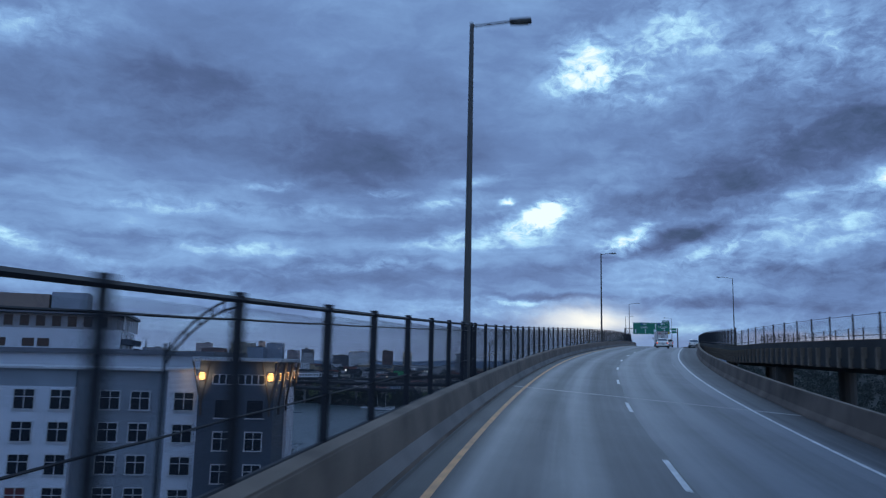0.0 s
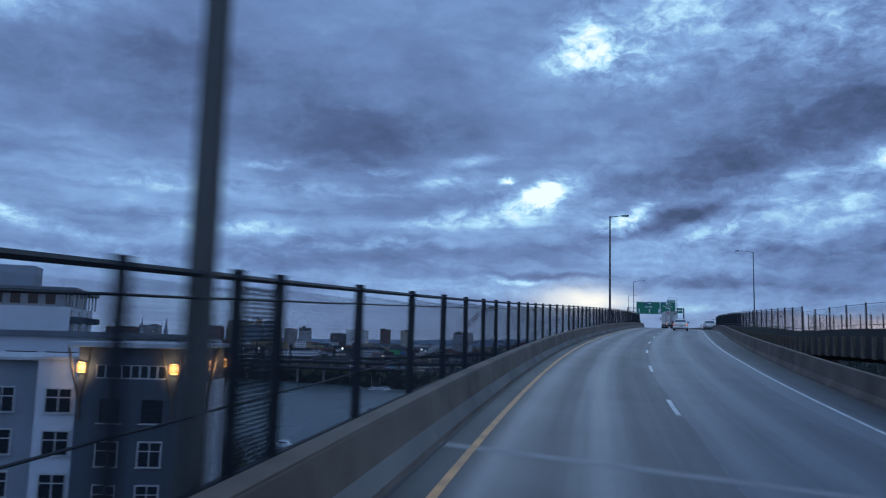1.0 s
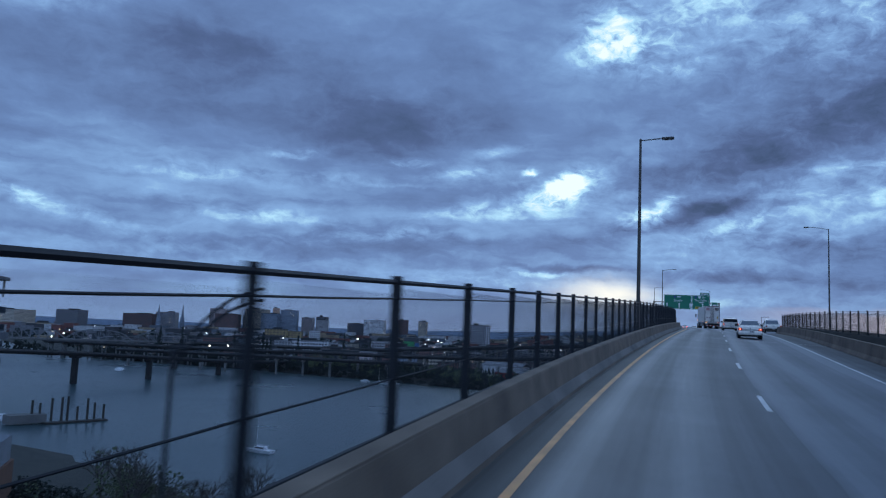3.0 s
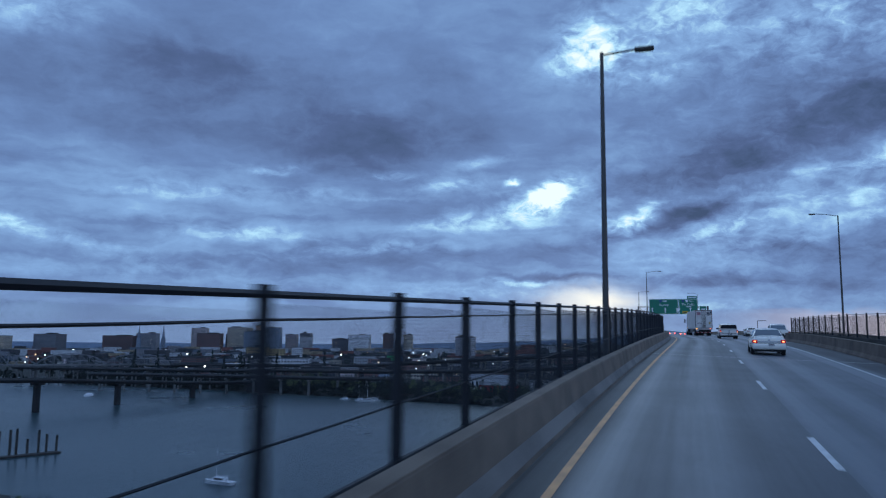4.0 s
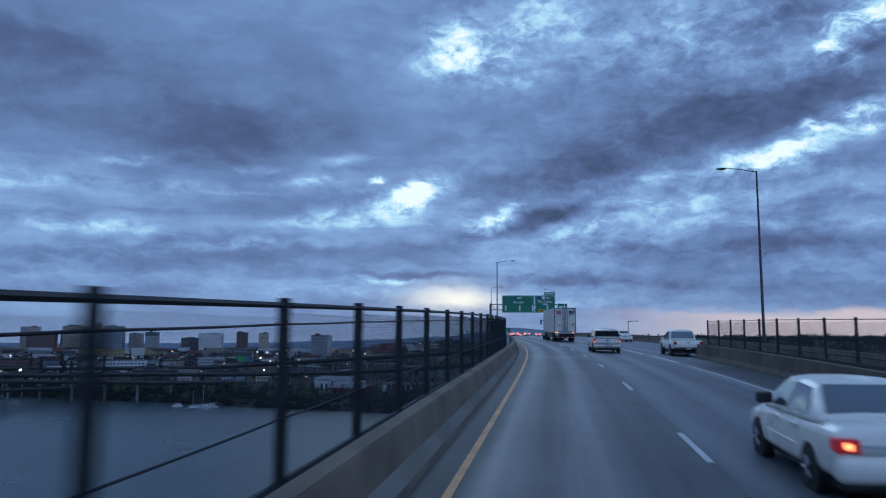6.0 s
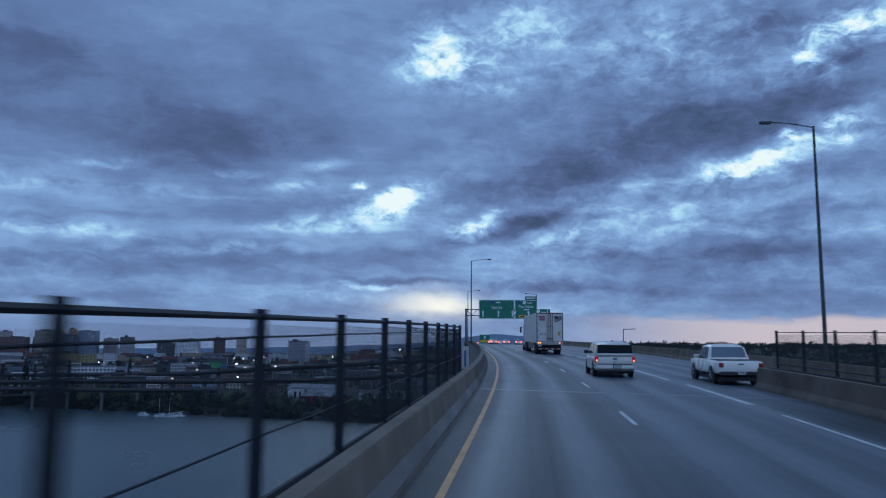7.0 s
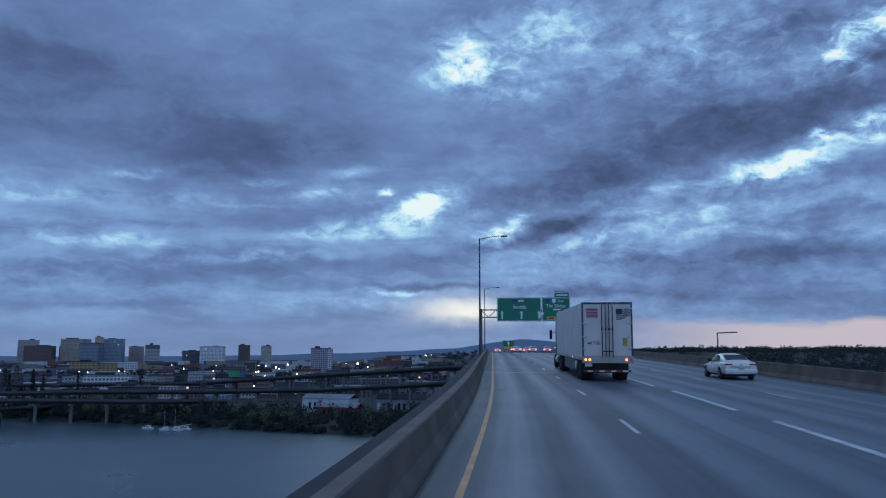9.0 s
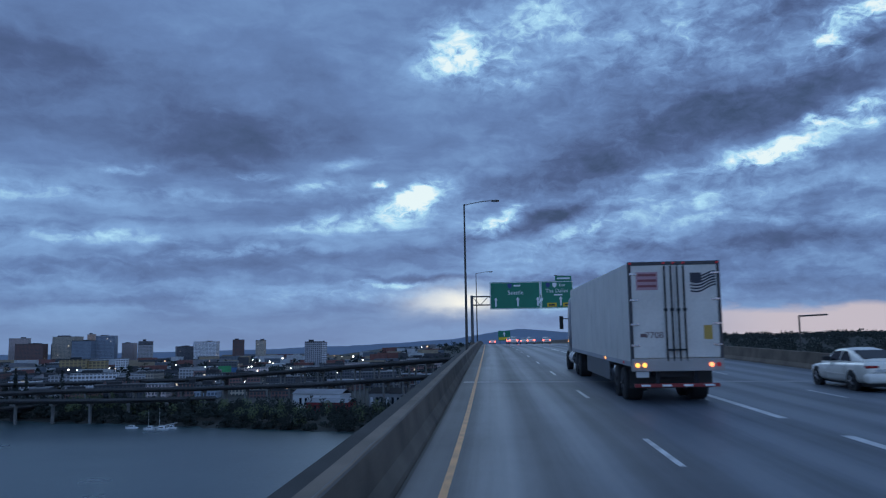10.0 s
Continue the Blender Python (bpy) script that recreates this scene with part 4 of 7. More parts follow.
def facade_material(name, wall, glass, px, pz, lit=0.003):
    """Wall with a grid of dark windows, a few of them lit."""
    m = bpy.data.materials.new(name)
    m.use_nodes = True
    N, L = m.node_tree.nodes, m.node_tree.links
    b = N["Principled BSDF"]
    tc = N.new("ShaderNodeTexCoord").outputs["Object"]
    sp = N.new("ShaderNodeSeparateXYZ")
    L.new(tc, sp.inputs[0])

    def math_n(op, *a):
        n = N.new("ShaderNodeMath")
        n.operation = op
        for i, v in enumerate(a):
            if hasattr(v, "is_linked"):
                L.new(v, n.inputs[i])
            else:
                n.inputs[i].default_value = v
        return n.outputs[0]
    h = math_n("ADD", sp.outputs[0], sp.outputs[1])
    fx, fz = math_n("FRACT", math_n("DIVIDE", h, px)), math_n("FRACT", math_n("DIVIDE", sp.outputs[2], pz))
    win = math_n("MULTIPLY", math_n("LESS_THAN", math_n("ABSOLUTE", math_n("SUBTRACT", fx, 0.5)), 0.34), math_n("LESS_THAN", math_n("ABSOLUTE", math_n("SUBTRACT", fz, 0.5)), 0.3))
    info = N.new("ShaderNodeObjectInfo")
    hs = N.new("ShaderNodeHueSaturation")
    hs.inputs["Color"].default_value = (*wall, 1)
    L.new(math_n("MULTIPLY_ADD", info.outputs["Random"], 0.8, 0.6), hs.inputs["Value"])
    mix = N.new("ShaderNodeMix")
    mix.data_type = "RGBA"
    L.new(win, mix.inputs[0])
    L.new(hs.outputs[0], mix.inputs[6])
    mix.inputs[7].default_value = (*glass, 1)
    L.new(mix.outputs[2], b.inputs["Base Color"])
    L.new(math_n("MULTIPLY_ADD", win, -0.5, 0.85), b.inputs["Roughness"])
    cell = N.new("ShaderNodeCombineXYZ")
    L.new(math_n("FLOOR", math_n("DIVIDE", h, px)), cell.inputs[0])
    L.new(math_n("FLOOR", math_n("DIVIDE", sp.outputs[2], pz)), cell.inputs[1])
    L.new(info.outputs["Random"], cell.inputs[2])
    wn = N.new("ShaderNodeTexWhiteNoise")
    L.new(cell.outputs[0], wn.inputs["Vector"])
    b.inputs["Emission Color"].default_value = (1.0, 0.84, 0.62, 1)
    L.new(math_n("MULTIPLY", math_n("MULTIPLY", win, math_n("LESS_THAN", wn.outputs["Value"], lit)), 0.9), b.inputs["Emission Strength"])
    return m


# afterglow on the faces and haze are put into these wall and window tones
WALLS = {
    "grey concrete": facade_material("city_grey", (0.32, 0.32, 0.34), (0.06, 0.075, 0.09), 3.1, 3.3),
    "red brick": facade_material("city_brick", (0.21, 0.115, 0.105), (0.05, 0.055, 0.06), 3.1, 3.3),
    "tan": facade_material("city_tan", (0.45, 0.39, 0.31), (0.11, 0.115, 0.12), 3.3, 3.4),
    "white": facade_material("city_white", (0.56, 0.56, 0.57), (0.13, 0.13, 0.14), 3.6, 3.6),
    "blue glass": facade_material("city_glass", (0.22, 0.26, 0.31), (0.08, 0.11, 0.15), 3, 3.6),
    "pinkish": facade_material("city_pinkish", (0.58, 0.47, 0.45), (0.2, 0.19, 0.2), 3.1, 3.3),
    "orange lit": facade_material("city_orange", (0.66, 0.42, 0.30), (0.2, 0.15, 0.13), 3.1, 3.3),
    "mustard": facade_material("city_mustard", (0.46, 0.34, 0.17), (0.14, 0.11, 0.07), 6, 4.5),
    "dark grey": facade_material("city_dark", (0.12, 0.12, 0.135), (0.03, 0.04, 0.05), 3.1, 3.3),
}
ROOF = mat("pale_flat_roof", (0.24, 0.245, 0.255), 0.9, 0, 0.35, 0.2, 0.05, 0.0)
ROOFDARK = mat("dark_flat_roof", (0.042, 0.042, 0.046), 0.9, 0, 0.3, 0.2, 0.05, 0.0)


def city_block(x, y, w, d, top, kind, turn, what="city building", step=None, name="city_building", roof=None):
    """Block with parapet, roof and plant room."""
    z0 = ground_z(x, y) - 1.5
    ob = tagged(empty(name, Matrix.Translation((x, y, z0)) @ Matrix.Rotation(radians(turn), 4, "Z")), f"distant {kind} {what} across the river", "building", group="city buildings")
    h = top - z0
    bm = box(bmesh.new(), -w / 2, w / 2, -d / 2, d / 2, 0, h)
    part("wall", bm, WALLS[kind], ob)
    bm = bmesh.new()
    box(bm, -w / 2 - 0.3, w / 2 + 0.3, -d / 2 - 0.3, d / 2 + 0.3, h, h + 0.9)
    part("roof", bm, roof or (ROOF if rnd.random() < 0.45 else ROOFDARK), ob)
    if step or rnd.random() < 0.5:
        a = rnd.uniform(0.2, 0.45)
        box_w, box_d = w * a, d * a
        ox = rnd.uniform(-0.2, 0.2) * w
        part("plant_room", box(bmesh.new(), ox - box_w / 2, ox + box_w / 2, -box_d / 2, box_d / 2, h + 0.9, h + 0.9 + (step or rnd.uniform(2, 4))), ROOFDARK, ob)
    return ob


# towers of the skyline: x, y, width, top, wall, plant room height
for x, y, w, top, kind, step in ((-707, 2350, 48, 88, "pinkish", 3), (-668, 2320, 72, 72, "red brick", 2), (-622, 2400, 44, 72, "dark grey", 2), (-590, 2350, 66, 91, "tan", 3), (-556, 2440, 22, 99, "orange lit", 3),
                                 (-541, 2320, 54, 79, "blue glass", 2), (-494, 2350, 52, 92, "blue glass", 2), (-452, 2420, 36, 72, "pinkish", 2), (-402, 2380, 34, 76, "dark grey", 5), (-392, 2330, 40, 66, "white", 2),
                                 (-240, 2350, 66, 72, "white", 2), (-157, 2350, 34, 76, "red brick", 3), (-98, 2350, 26, 74, "tan", 3), (-300, 2400, 60, 60, "dark grey", 2), (-840, 2300, 60, 70, "grey concrete", 3), (-900, 2260, 90, 62, "red brick", 2), (-1060, 2180, 70, 64, "grey concrete", 3), (-1190, 2100, 110, 58, "tan", 3)):
    w, top = w * 0.9, 42 + (top - 42) * 0.95
    city_block(x, y, w, w * 0.8, top, kind, rnd.uniform(-14, 14), "office tower" if top > 75 else "mid-rise building", step)
city_block(44, 1476, 26, 22, 58, "grey concrete", 4, "apartment tower", 3, "apartment_tower")
city_block(60, 1482, 12, 20, 57, "white", 4, "apartment tower side wing", 2, "apartment_tower")
city_block(-330, 1500, 40, 26, 36, "mustard", 6, "mid-rise building")
city_block(-297, 1510, 28, 22, 33, "mustard", 6, "mid-rise building")
city_block(-258, 1500, 18, 20, 36, "white", 4, "mid-rise building")


def spire_tower(x, y, top):
    """Slim glazed tower with a tapering spire."""
    z0 = ground_z(x, y) - 1.5
    ob = tagged(empty("spire_tower", Matrix.Translation((x, y, z0))), "distant slim glass tower with a pointed spire", "building", group="twin spires")
    h = top - z0
    part("shaft", rod(bmesh.new(), (0, 0, 0), (0, 0, h * 0.55), 7, 6, 8), WALLS["blue glass"], ob)
    part("spire", rod(bmesh.new(), (0, 0, h * 0.55), (0, 0, h), 4.5, 0.4, 8), WALLS["blue glass"], ob)
    return ob


spire_tower(-827, 2200, 90)
spire_tower(-760, 2200, 90)
city_block(-205, 1050, 40, 22, 23, "white", 12, "low warehouse with a bright roof", roof=ROOF)
city_block(-160, 1080, 46, 24, 21, "white", 12, "low warehouse with a bright roof", roof=ROOF)
city_block(-95, 1150, 30, 22, 26, "white", -8, "low building with a bright roof", roof=ROOF)
GREENLIT = mat("green_lit_wall", (0.03, 0.22, 0.09), 0.6, 0, 0.5, 0.3, 0.12, 0.0, emit=0.08)
green = city_block(-55, 1144, 22, 14, 33, "dark grey", 0, "low building with a green-lit front", name="green_lit_building")
part("lit_front", box(bmesh.new(), -11, 4, -7.3, -7.1, 11, 20.5), GREENLIT, green, "wall panel lit in green")
part("lit_front", box(bmesh.new(), 4.3, 10.8, -7.3, -7.1, 11, 18.5), mat("blue_lit_wall", (0.03, 0.10, 0.24), 0.6, 0, 0.5, 0.3, 0.12, 0.0, emit=0.12), green, "wall panel lit in blue")
city_block(-73, 1100, 30, 14, 24, "red brick", 4, "long low pinkish building", name="brick_hall")
city_block(-173, 1020, 44, 20, 25, "white", 8, "white riverside building with stepped roofs", 3, roof=ROOF)
spots_used = [(-55, 1144), (-73, 1100), (-173, 1020)]
far_low, far_roofs = bmesh.new(), bmesh.new()
for k in range(640):
    for _ in range(12):
        a = radians(rnd.uniform(-37, 9))
        d = 690 + 1800 * rnd.random() ** 1.1
        x, y = 47 + d * math.sin(a), 175 + d * math.cos(a)
        if y > np.interp(x, *EAST) + 85 and all((x - p) ** 2 + (y - q) ** 2 > 27 ** 2 for p, q in spots_used):
            break
    else:
        continue
    spots_used.append((x, y))
    w = rnd.uniform(16, 44)
    z = ground_z(x, y) + rnd.choice((5, 6, 7, 9, 11, 14)) * (1.0 if d < 1400 else 1.35)
    if d > 1250:
        dp, tn = rnd.uniform(14, 30), radians(rnd.uniform(-20, 20))
        box(far_low, -w / 2, w / 2, -dp / 2, dp / 2, ground_z(x, y) - 1.5, z, Matrix.Translation((x, y, 0)) @ Matrix.Rotation(tn, 4, "Z"))
        box(far_roofs, -w / 2 - 0.4, w / 2 + 0.4, -dp / 2 - 0.4, dp / 2 + 0.4, z, z + 0.8, Matrix.Translation((x, y, 0)) @ Matrix.Rotation(tn, 4, "Z"))
        continue
    city_block(x, y, w, rnd.uniform(14, 30), z, rnd.choice([k for k in WALLS if k not in ("orange lit", "mustard")] + ["red brick", "dark grey", "dark grey"]), rnd.uniform(-20, 20), rnd.choice(("low-rise building", "warehouse", "brick block", "storefront block")))



def many_walls():
    """Walls of many hues, one to each block."""
    m = bpy.data.materials.new("mixed_city_walls")
    m.use_nodes = True
    N, L = m.node_tree.nodes, m.node_tree.links
    r = N.new("ShaderNodeValToRGB")
    r.color_ramp.interpolation = "CONSTANT"
    hues = ((0.0, (0.28, 0.28, 0.30)), (0.16, (0.27, 0.115, 0.10)), (0.34, (0.44, 0.35, 0.24)), (0.50, (0.10, 0.10, 0.11)), (0.66, (0.66, 0.67, 0.68)), (0.84, (0.18, 0.21, 0.25)))
    el = r.color_ramp.elements
    while len(el) < len(hues):
        el.new(0.5)
    for e, (p, c) in zip(el, hues):
        e.position, e.color = p, (*c, 1)
    L.new(N.new("ShaderNodeNewGeometry").outputs["Random Per Island"], r.inputs[0])
    mixed = N.new("ShaderNodeMix")
    mixed.data_type, mixed.blend_type = "RGBA", "MULTIPLY"
    mixed.inputs[0].default_value = 0.6
    nz = N.new("ShaderNodeTexNoise")
    nz.inputs["Scale"].default_value, nz.inputs["Detail"].default_value = 0.25, 3
    L.new(N.new("ShaderNodeTexCoord").outputs["Object"], nz.inputs["Vector"])
    L.new(r.outputs[0], mixed.inputs[6])
    L.new(nz.outputs[0], mixed.inputs[7])
    L.new(mixed.outputs[2], N["Principled BSDF"].inputs["Base Color"])
    N["Principled BSDF"].inputs["Roughness"].default_value = 0.85
    return m


MIXED = many_walls()
tagged(part("far_low_city", far_low, MIXED), "spread of low distant city buildings", "buildings", kind="stuff")
tagged(part("far_city_roofs", far_roofs, MIXED), "flat roofs of the distant low city", "roofs", kind="stuff")

# street lights and lit windows, too many to count
def lights(name, label, n, size, colour, power, spread):
    bm = bmesh.new()
    for _ in range(n):
        a, d = radians(rnd.uniform(*spread)), rnd.uniform(640, 2300)
        x, y = 47 + d * math.sin(a), 175 + d * math.cos(a)
        if y < np.interp(x, *EAST) + 40:
            continue
        bmesh.ops.create_icosphere(bm, subdivisions=1, radius=size * d / 900 * rnd.uniform(0.6, 1.3), matrix=Matrix.Translation((x, y, ground_z(x, y) + rnd.uniform(7, 14))))
    m = mat(name + "_glow", colour, 0.5, 0, 0.0, 1, 1, 0.0, emit=power)
    return tagged(part(name, bm, m), label, "lights", kind="stuff")


lights("city_lights", "small white street lights across the river", 130, 0.85, (1.0, 0.95, 0.88), 5.0, (-37, 9))
lights("amber_lights", "small amber street lights across the river", 22, 0.6, (1.0, 0.55, 0.28), 2.5, (-37, 9))


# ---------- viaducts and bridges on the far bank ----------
# shade on deck sides and undersides is put into the near-black deck colour
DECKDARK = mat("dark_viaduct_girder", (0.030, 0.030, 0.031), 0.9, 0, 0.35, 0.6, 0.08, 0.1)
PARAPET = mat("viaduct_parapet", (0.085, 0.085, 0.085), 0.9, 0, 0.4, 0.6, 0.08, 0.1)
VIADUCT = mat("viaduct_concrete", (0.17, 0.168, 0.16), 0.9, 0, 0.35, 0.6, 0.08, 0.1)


def viaduct(name, pts, width, depth, gap, label, pier=1.1, piers=None, stations=None, twin=False):
    ob = tagged(empty(name, Matrix.Translation(pts[0])), label, "bridge")
    o = Vector(pts[0])
    P = [Vector(p) - o for p in pts]
    ds = np.r_[0, np.cumsum([(b - a).length for a, b in zip(P, P[1:])])]
    at_d = lambda d: Vector([np.interp(d, ds, [p[i] for p in P]) for i in range(3)])
    bm, rail = bmesh.new(), bmesh.new()
    rows = {}
    for d in span(0, ds[-1], 12):
        p, q = at_d(d), at_d(min(d + 1, ds[-1])) - at_d(max(min(d, ds[-1] - 1), 0))
        side = Vector((q.y, -q.x, 0)).normalized()
        for key, b, prof in (("deck", bm, ((-0.5, 0), (0.5, 0), (0.5, -0.35), (0.3, -0.5), (0.3, -1), (-0.3, -1), (-0.3, -0.5), (-0.5, -0.35))), ("near", rail, ((-0.5, 0.0), (-0.5, 0.5), (-0.48, 0.5), (-0.48, 0.0))), ("far", rail, ((0.48, 0.0), (0.48, 0.5), (0.5, 0.5), (0.5, 0.0)))):
            row = [b.verts.new(p + side * a * width + Vector((0, 0, c * depth))) for a, c in prof]
            if key in rows:
                for k in range(len(row)):
                    b.faces.new((rows[key][k], row[k], row[(k + 1) % len(row)], rows[key][(k + 1) % len(row)]))
            rows[key] = row
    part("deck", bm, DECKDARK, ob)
    part("parapet", rail, PARAPET, ob)
    first = None
    for d in stations or span(gap * 0.4, ds[-1] - gap * 0.3, gap):
        p = at_d(d)
        g = ground_z(p.x + o.x, p.y + o.y) - o.z - 2
        q = at_d(min(d + 1, ds[-1])) - at_d(max(d - 1, 0))
        side = Vector((q.y, -q.x, 0)).normalized() * width * 0.27
        b = bmesh.new()
        for foot in ((p - side, p + side) if twin else (p,)):
            rod(b, (foot.x, foot.y, g), (foot.x, foot.y, p.z - depth), pier, pier, 10)
        box(b, -width * 0.36, width * 0.36, -pier, pier, -depth - 1.4, -depth + 0.02, Matrix.Translation(p) @ Matrix.Rotation(math.atan2(-q.x, q.y), 4, "Z"))
        part("pier", b, piers or VIADUCT, ob)
    return ob


viaduct("highway_viaduct", [(-430, 1010, 17), (-250, 985, 17.5), (-69, 926, 20.4), (-17, 902, 24.2), (39, 865, 28.5), (110, 792, 34.2), (141, 737, 37.5), (158, 690, 39)], 11, 2.4, 21, "grey concrete highway viaduct on round columns", pier=0.8, twin=True)
viaduct("highway_viaduct", [(-420, 860, 17), (-280, 820, 17.5), (-173, 790, 18.2), (-135, 789, 19.0), (-48, 788, 18.6), (48, 755, 21.0), (115, 691, 26.6), (150, 640, 31)], 10, 2.2, 17, "lower grey concrete viaduct along the river bank", pier=0.75, twin=True)
viaduct("highway_viaduct", [(-300, 765, 15), (-145, 735, 15.5), (-88, 728, 14.8), (-20, 735, 14.2)], 9, 2.0, 24, "low concrete ramp over the river bank")
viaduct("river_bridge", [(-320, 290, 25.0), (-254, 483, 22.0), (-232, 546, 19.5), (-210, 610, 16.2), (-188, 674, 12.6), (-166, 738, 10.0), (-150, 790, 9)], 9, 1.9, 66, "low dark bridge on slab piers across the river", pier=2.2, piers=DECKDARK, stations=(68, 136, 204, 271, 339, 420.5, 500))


def truss_bridge(a, b, n, h, label):
    """Old steel through-truss over several spans."""
    a, b = Vector(a), Vector(b)
    ob = tagged(empty("truss_bridge", Matrix.Translation(a)), label, "bridge")
    d = (b - a)
    L, f = d.length, d.normalized()
    side = Vector((f.y, -f.x, 0)).normalized() * 6
    bm = bmesh.new()
    box(bm, -7, 7, 0, L, -1.6, 0, Matrix.Rotation(math.atan2(-f.x, f.y), 4, "Z"))
    part("deck", bm, VIADUCT, ob)
    steel = mat("pale_bridge_steel", (0.20, 0.21, 0.22), 0.7, 0.2, 0.3, 0.5, 0.1, 0.0)
    for k in range(n):
        for sg in (-1, 1):
            bm = bmesh.new()
            s0, ln = L * k / n, L / n
            arch = [(s0 + ln * t, h * (1 - (2 * t - 1) ** 2) ** 0.6 if 0 < t < 1 else 0.0) for t in np.linspace(0, 1, 9)]
            P = [f * s + side * sg + Vector((0, 0, z)) for s, z in arch]
            for p, q in zip(P, P[1:]):
                rod(bm, p, q, 0.45, n=4)
            for (s, z), p in zip(arch[1:-1], P[1:-1]):
                rod(bm, p, f * s + side * sg, 0.3, n=4)
            for j in range(1, 7):
                rod(bm, P[j], f * arch[j + 1][0] + side * sg, 0.22, n=4)
            part("truss", bm, steel, ob)
        part("pier", box(bmesh.new(), -8, 8, -2, 2, -a.z - 2, -1.6, Matrix.Translation(f * (L * k / n)) @ Matrix.Rotation(math.atan2(-f.x, f.y), 4, "Z")), VIADUCT, ob)
    return ob


truss_bridge((-640, 740, 19), (-300, 960, 19), 6, 11, "pale old steel truss bridge across the river")

# ---------- river bank buildings, boats, landing stage ----------
RED = mat("red_boathouse_paint", (0.22, 0.025, 0.03), 0.7, 0, 0.25, 1, 0.2, 0.0)
PALEWALL = mat("pale_wall_paint", (0.55, 0.56, 0.57), 0.75, 0, 0.12, 1, 0.2, 0.0)
DARKGLASS = mat("dark_window_glass", (0.014, 0.018, 0.024), 0.12, 0, 0.2, 0.5, 0.2, 0.0)
DARKGLASS.node_tree.nodes["Principled BSDF"].inputs["Specular IOR Level"].default_value = 0.22


def shed(name, x, y, w, d, h, turn, wall, roofm, label, bays=7):
    z = ground_z(x, y) - 0.5
    ob = tagged(empty(name, Matrix.Translation((x, y, z)) @ Matrix.Rotation(radians(turn), 4, "Z")), label, "building")
    part("wall", box(bmesh.new(), -w / 2, w / 2, -d / 2, d / 2, 0, h), wall, ob)
    bm = bmesh.new()
    pr = [(-d / 2 - 0.6, h - 0.1), (0, h + d * 0.2), (d / 2 + 0.6, h - 0.1), (d / 2 + 0.6, h + 0.15), (0, h + d * 0.2 + 0.3), (-d / 2 - 0.6, h + 0.15)]
    a, b = [bm.verts.new((-w / 2 - 0.6, p, q)) for p, q in pr], [bm.verts.new((w / 2 + 0.6, p, q)) for p, q in pr]
    bm.faces.new(a), bm.faces.new(b)
    for k in range(6):
        bm.faces.new((a[k], a[(k + 1) % 6], b[(k + 1) % 6], b[k]))
    part("roof", bm, roofm, ob)
    for k in range(bays):
        x0 = -w / 2 + w * (k + 0.5) / bays
        part("window", box(bmesh.new(), x0 - 0.9, x0 + 0.9, -d / 2 - 0.05, -d / 2 + 0.1, h * 0.35, h * 0.75), DARKGLASS if k % 3 else PALEWALL, ob)
    return ob


shed("boathouse", 58, 702, 31, 12, 7, -32, RED, ROOF, "red boathouse with a pale roof by the water")
shed("warehouse", 52, 724, 38, 14, 11, -32, PALEWALL, ROOF, "white warehouse behind the boathouse", 9)
shed("warehouse", 105, 712, 40, 16, 11, -32, mat("grey_wall_paint", (0.22, 0.23, 0.24), 0.8, 0, 0.2, 1, 0.2, 0.0), ROOFDARK, "grey warehouse with pale window bays below the viaduct", 10)
BOAT = mat("white_boat_hull", (0.70, 0.71, 0.72), 0.4, 0, 0.08, 2, 0.6, 0.0)


def boat(x, y, turn, length, label, mast=0.0, name="motor_boat"):
    ob = tagged(empty(name, Matrix.Translation((x, y, 0)) @ Matrix.Rotation(radians(turn), 4, "Z")), label, "boat")
    bm = bmesh.new()
    rows = []
    for t in np.linspace(0, 1, 9):
        w = length * 0.16 * (1 - max(0, (t - 0.45) / 0.55) ** 2.2)
        s = length * (t - 0.5)
        rows.append([bm.verts.new(v) for v in ((-w, s, 0.9 + 0.3 * t), (-w * 0.75, s, -0.2), (0, s, -0.4), (w * 0.75, s, -0.2), (w, s, 0.9 + 0.3 * t))])
    for a, b in zip(rows, rows[1:]):
        for k in range(4):
            bm.faces.new((a[k], a[k + 1], b[k + 1], b[k]))
        bm.faces.new((a[4], a[0], b[0], b[4]))
    bm.faces.new(rows[0]), bm.faces.new(rows[-1])
    part("hull", bm, BOAT, ob)
    part("cabin", box(bmesh.new(), -length * 0.1, length * 0.1, -length * 0.25, length * 0.15, 0.95, 2.1, bevel=0.12), BOAT, ob)
    part("cabin_window", box(bmesh.new(), -length * 0.103, length * 0.103, -length * 0.2, length * 0.1, 1.4, 1.8), DARKGLASS, ob)
    if mast:
        part("mast", rod(bmesh.new(), (0, length * 0.1, 1.0), (0, length * 0.1, mast), 0.09, 0.06, 6), BOAT, ob)
        part("boom", rod(bmesh.new(), (0, length * 0.1, 2.6), (0, -length * 0.35, 2.5), 0.07, n=6), BOAT, ob)
    return ob


boat(-53, 314, 68, 10.5, "white sailing boat moored on the river", 11, "sailing_boat")
for x, y, t, l, mst in ((-63, 682, 70, 8, 0), (-50, 670, 60, 9, 12), (-43, 667, 75, 9, 13), (-38, 672, 60, 7, 0), (-270, 700, 20, 22, 0), (-170, 366, 40, 12, 0)):
    boat(x, y, t, l, "white sailing boat at the landing" if mst else "white motor boat on the river", mst, "sailing_boat" if mst else "motor_boat")
WOOD = mat("wet_dark_timber", (0.05, 0.043, 0.036), 0.8, 0, 0.4, 3, 0.4, 0.2)
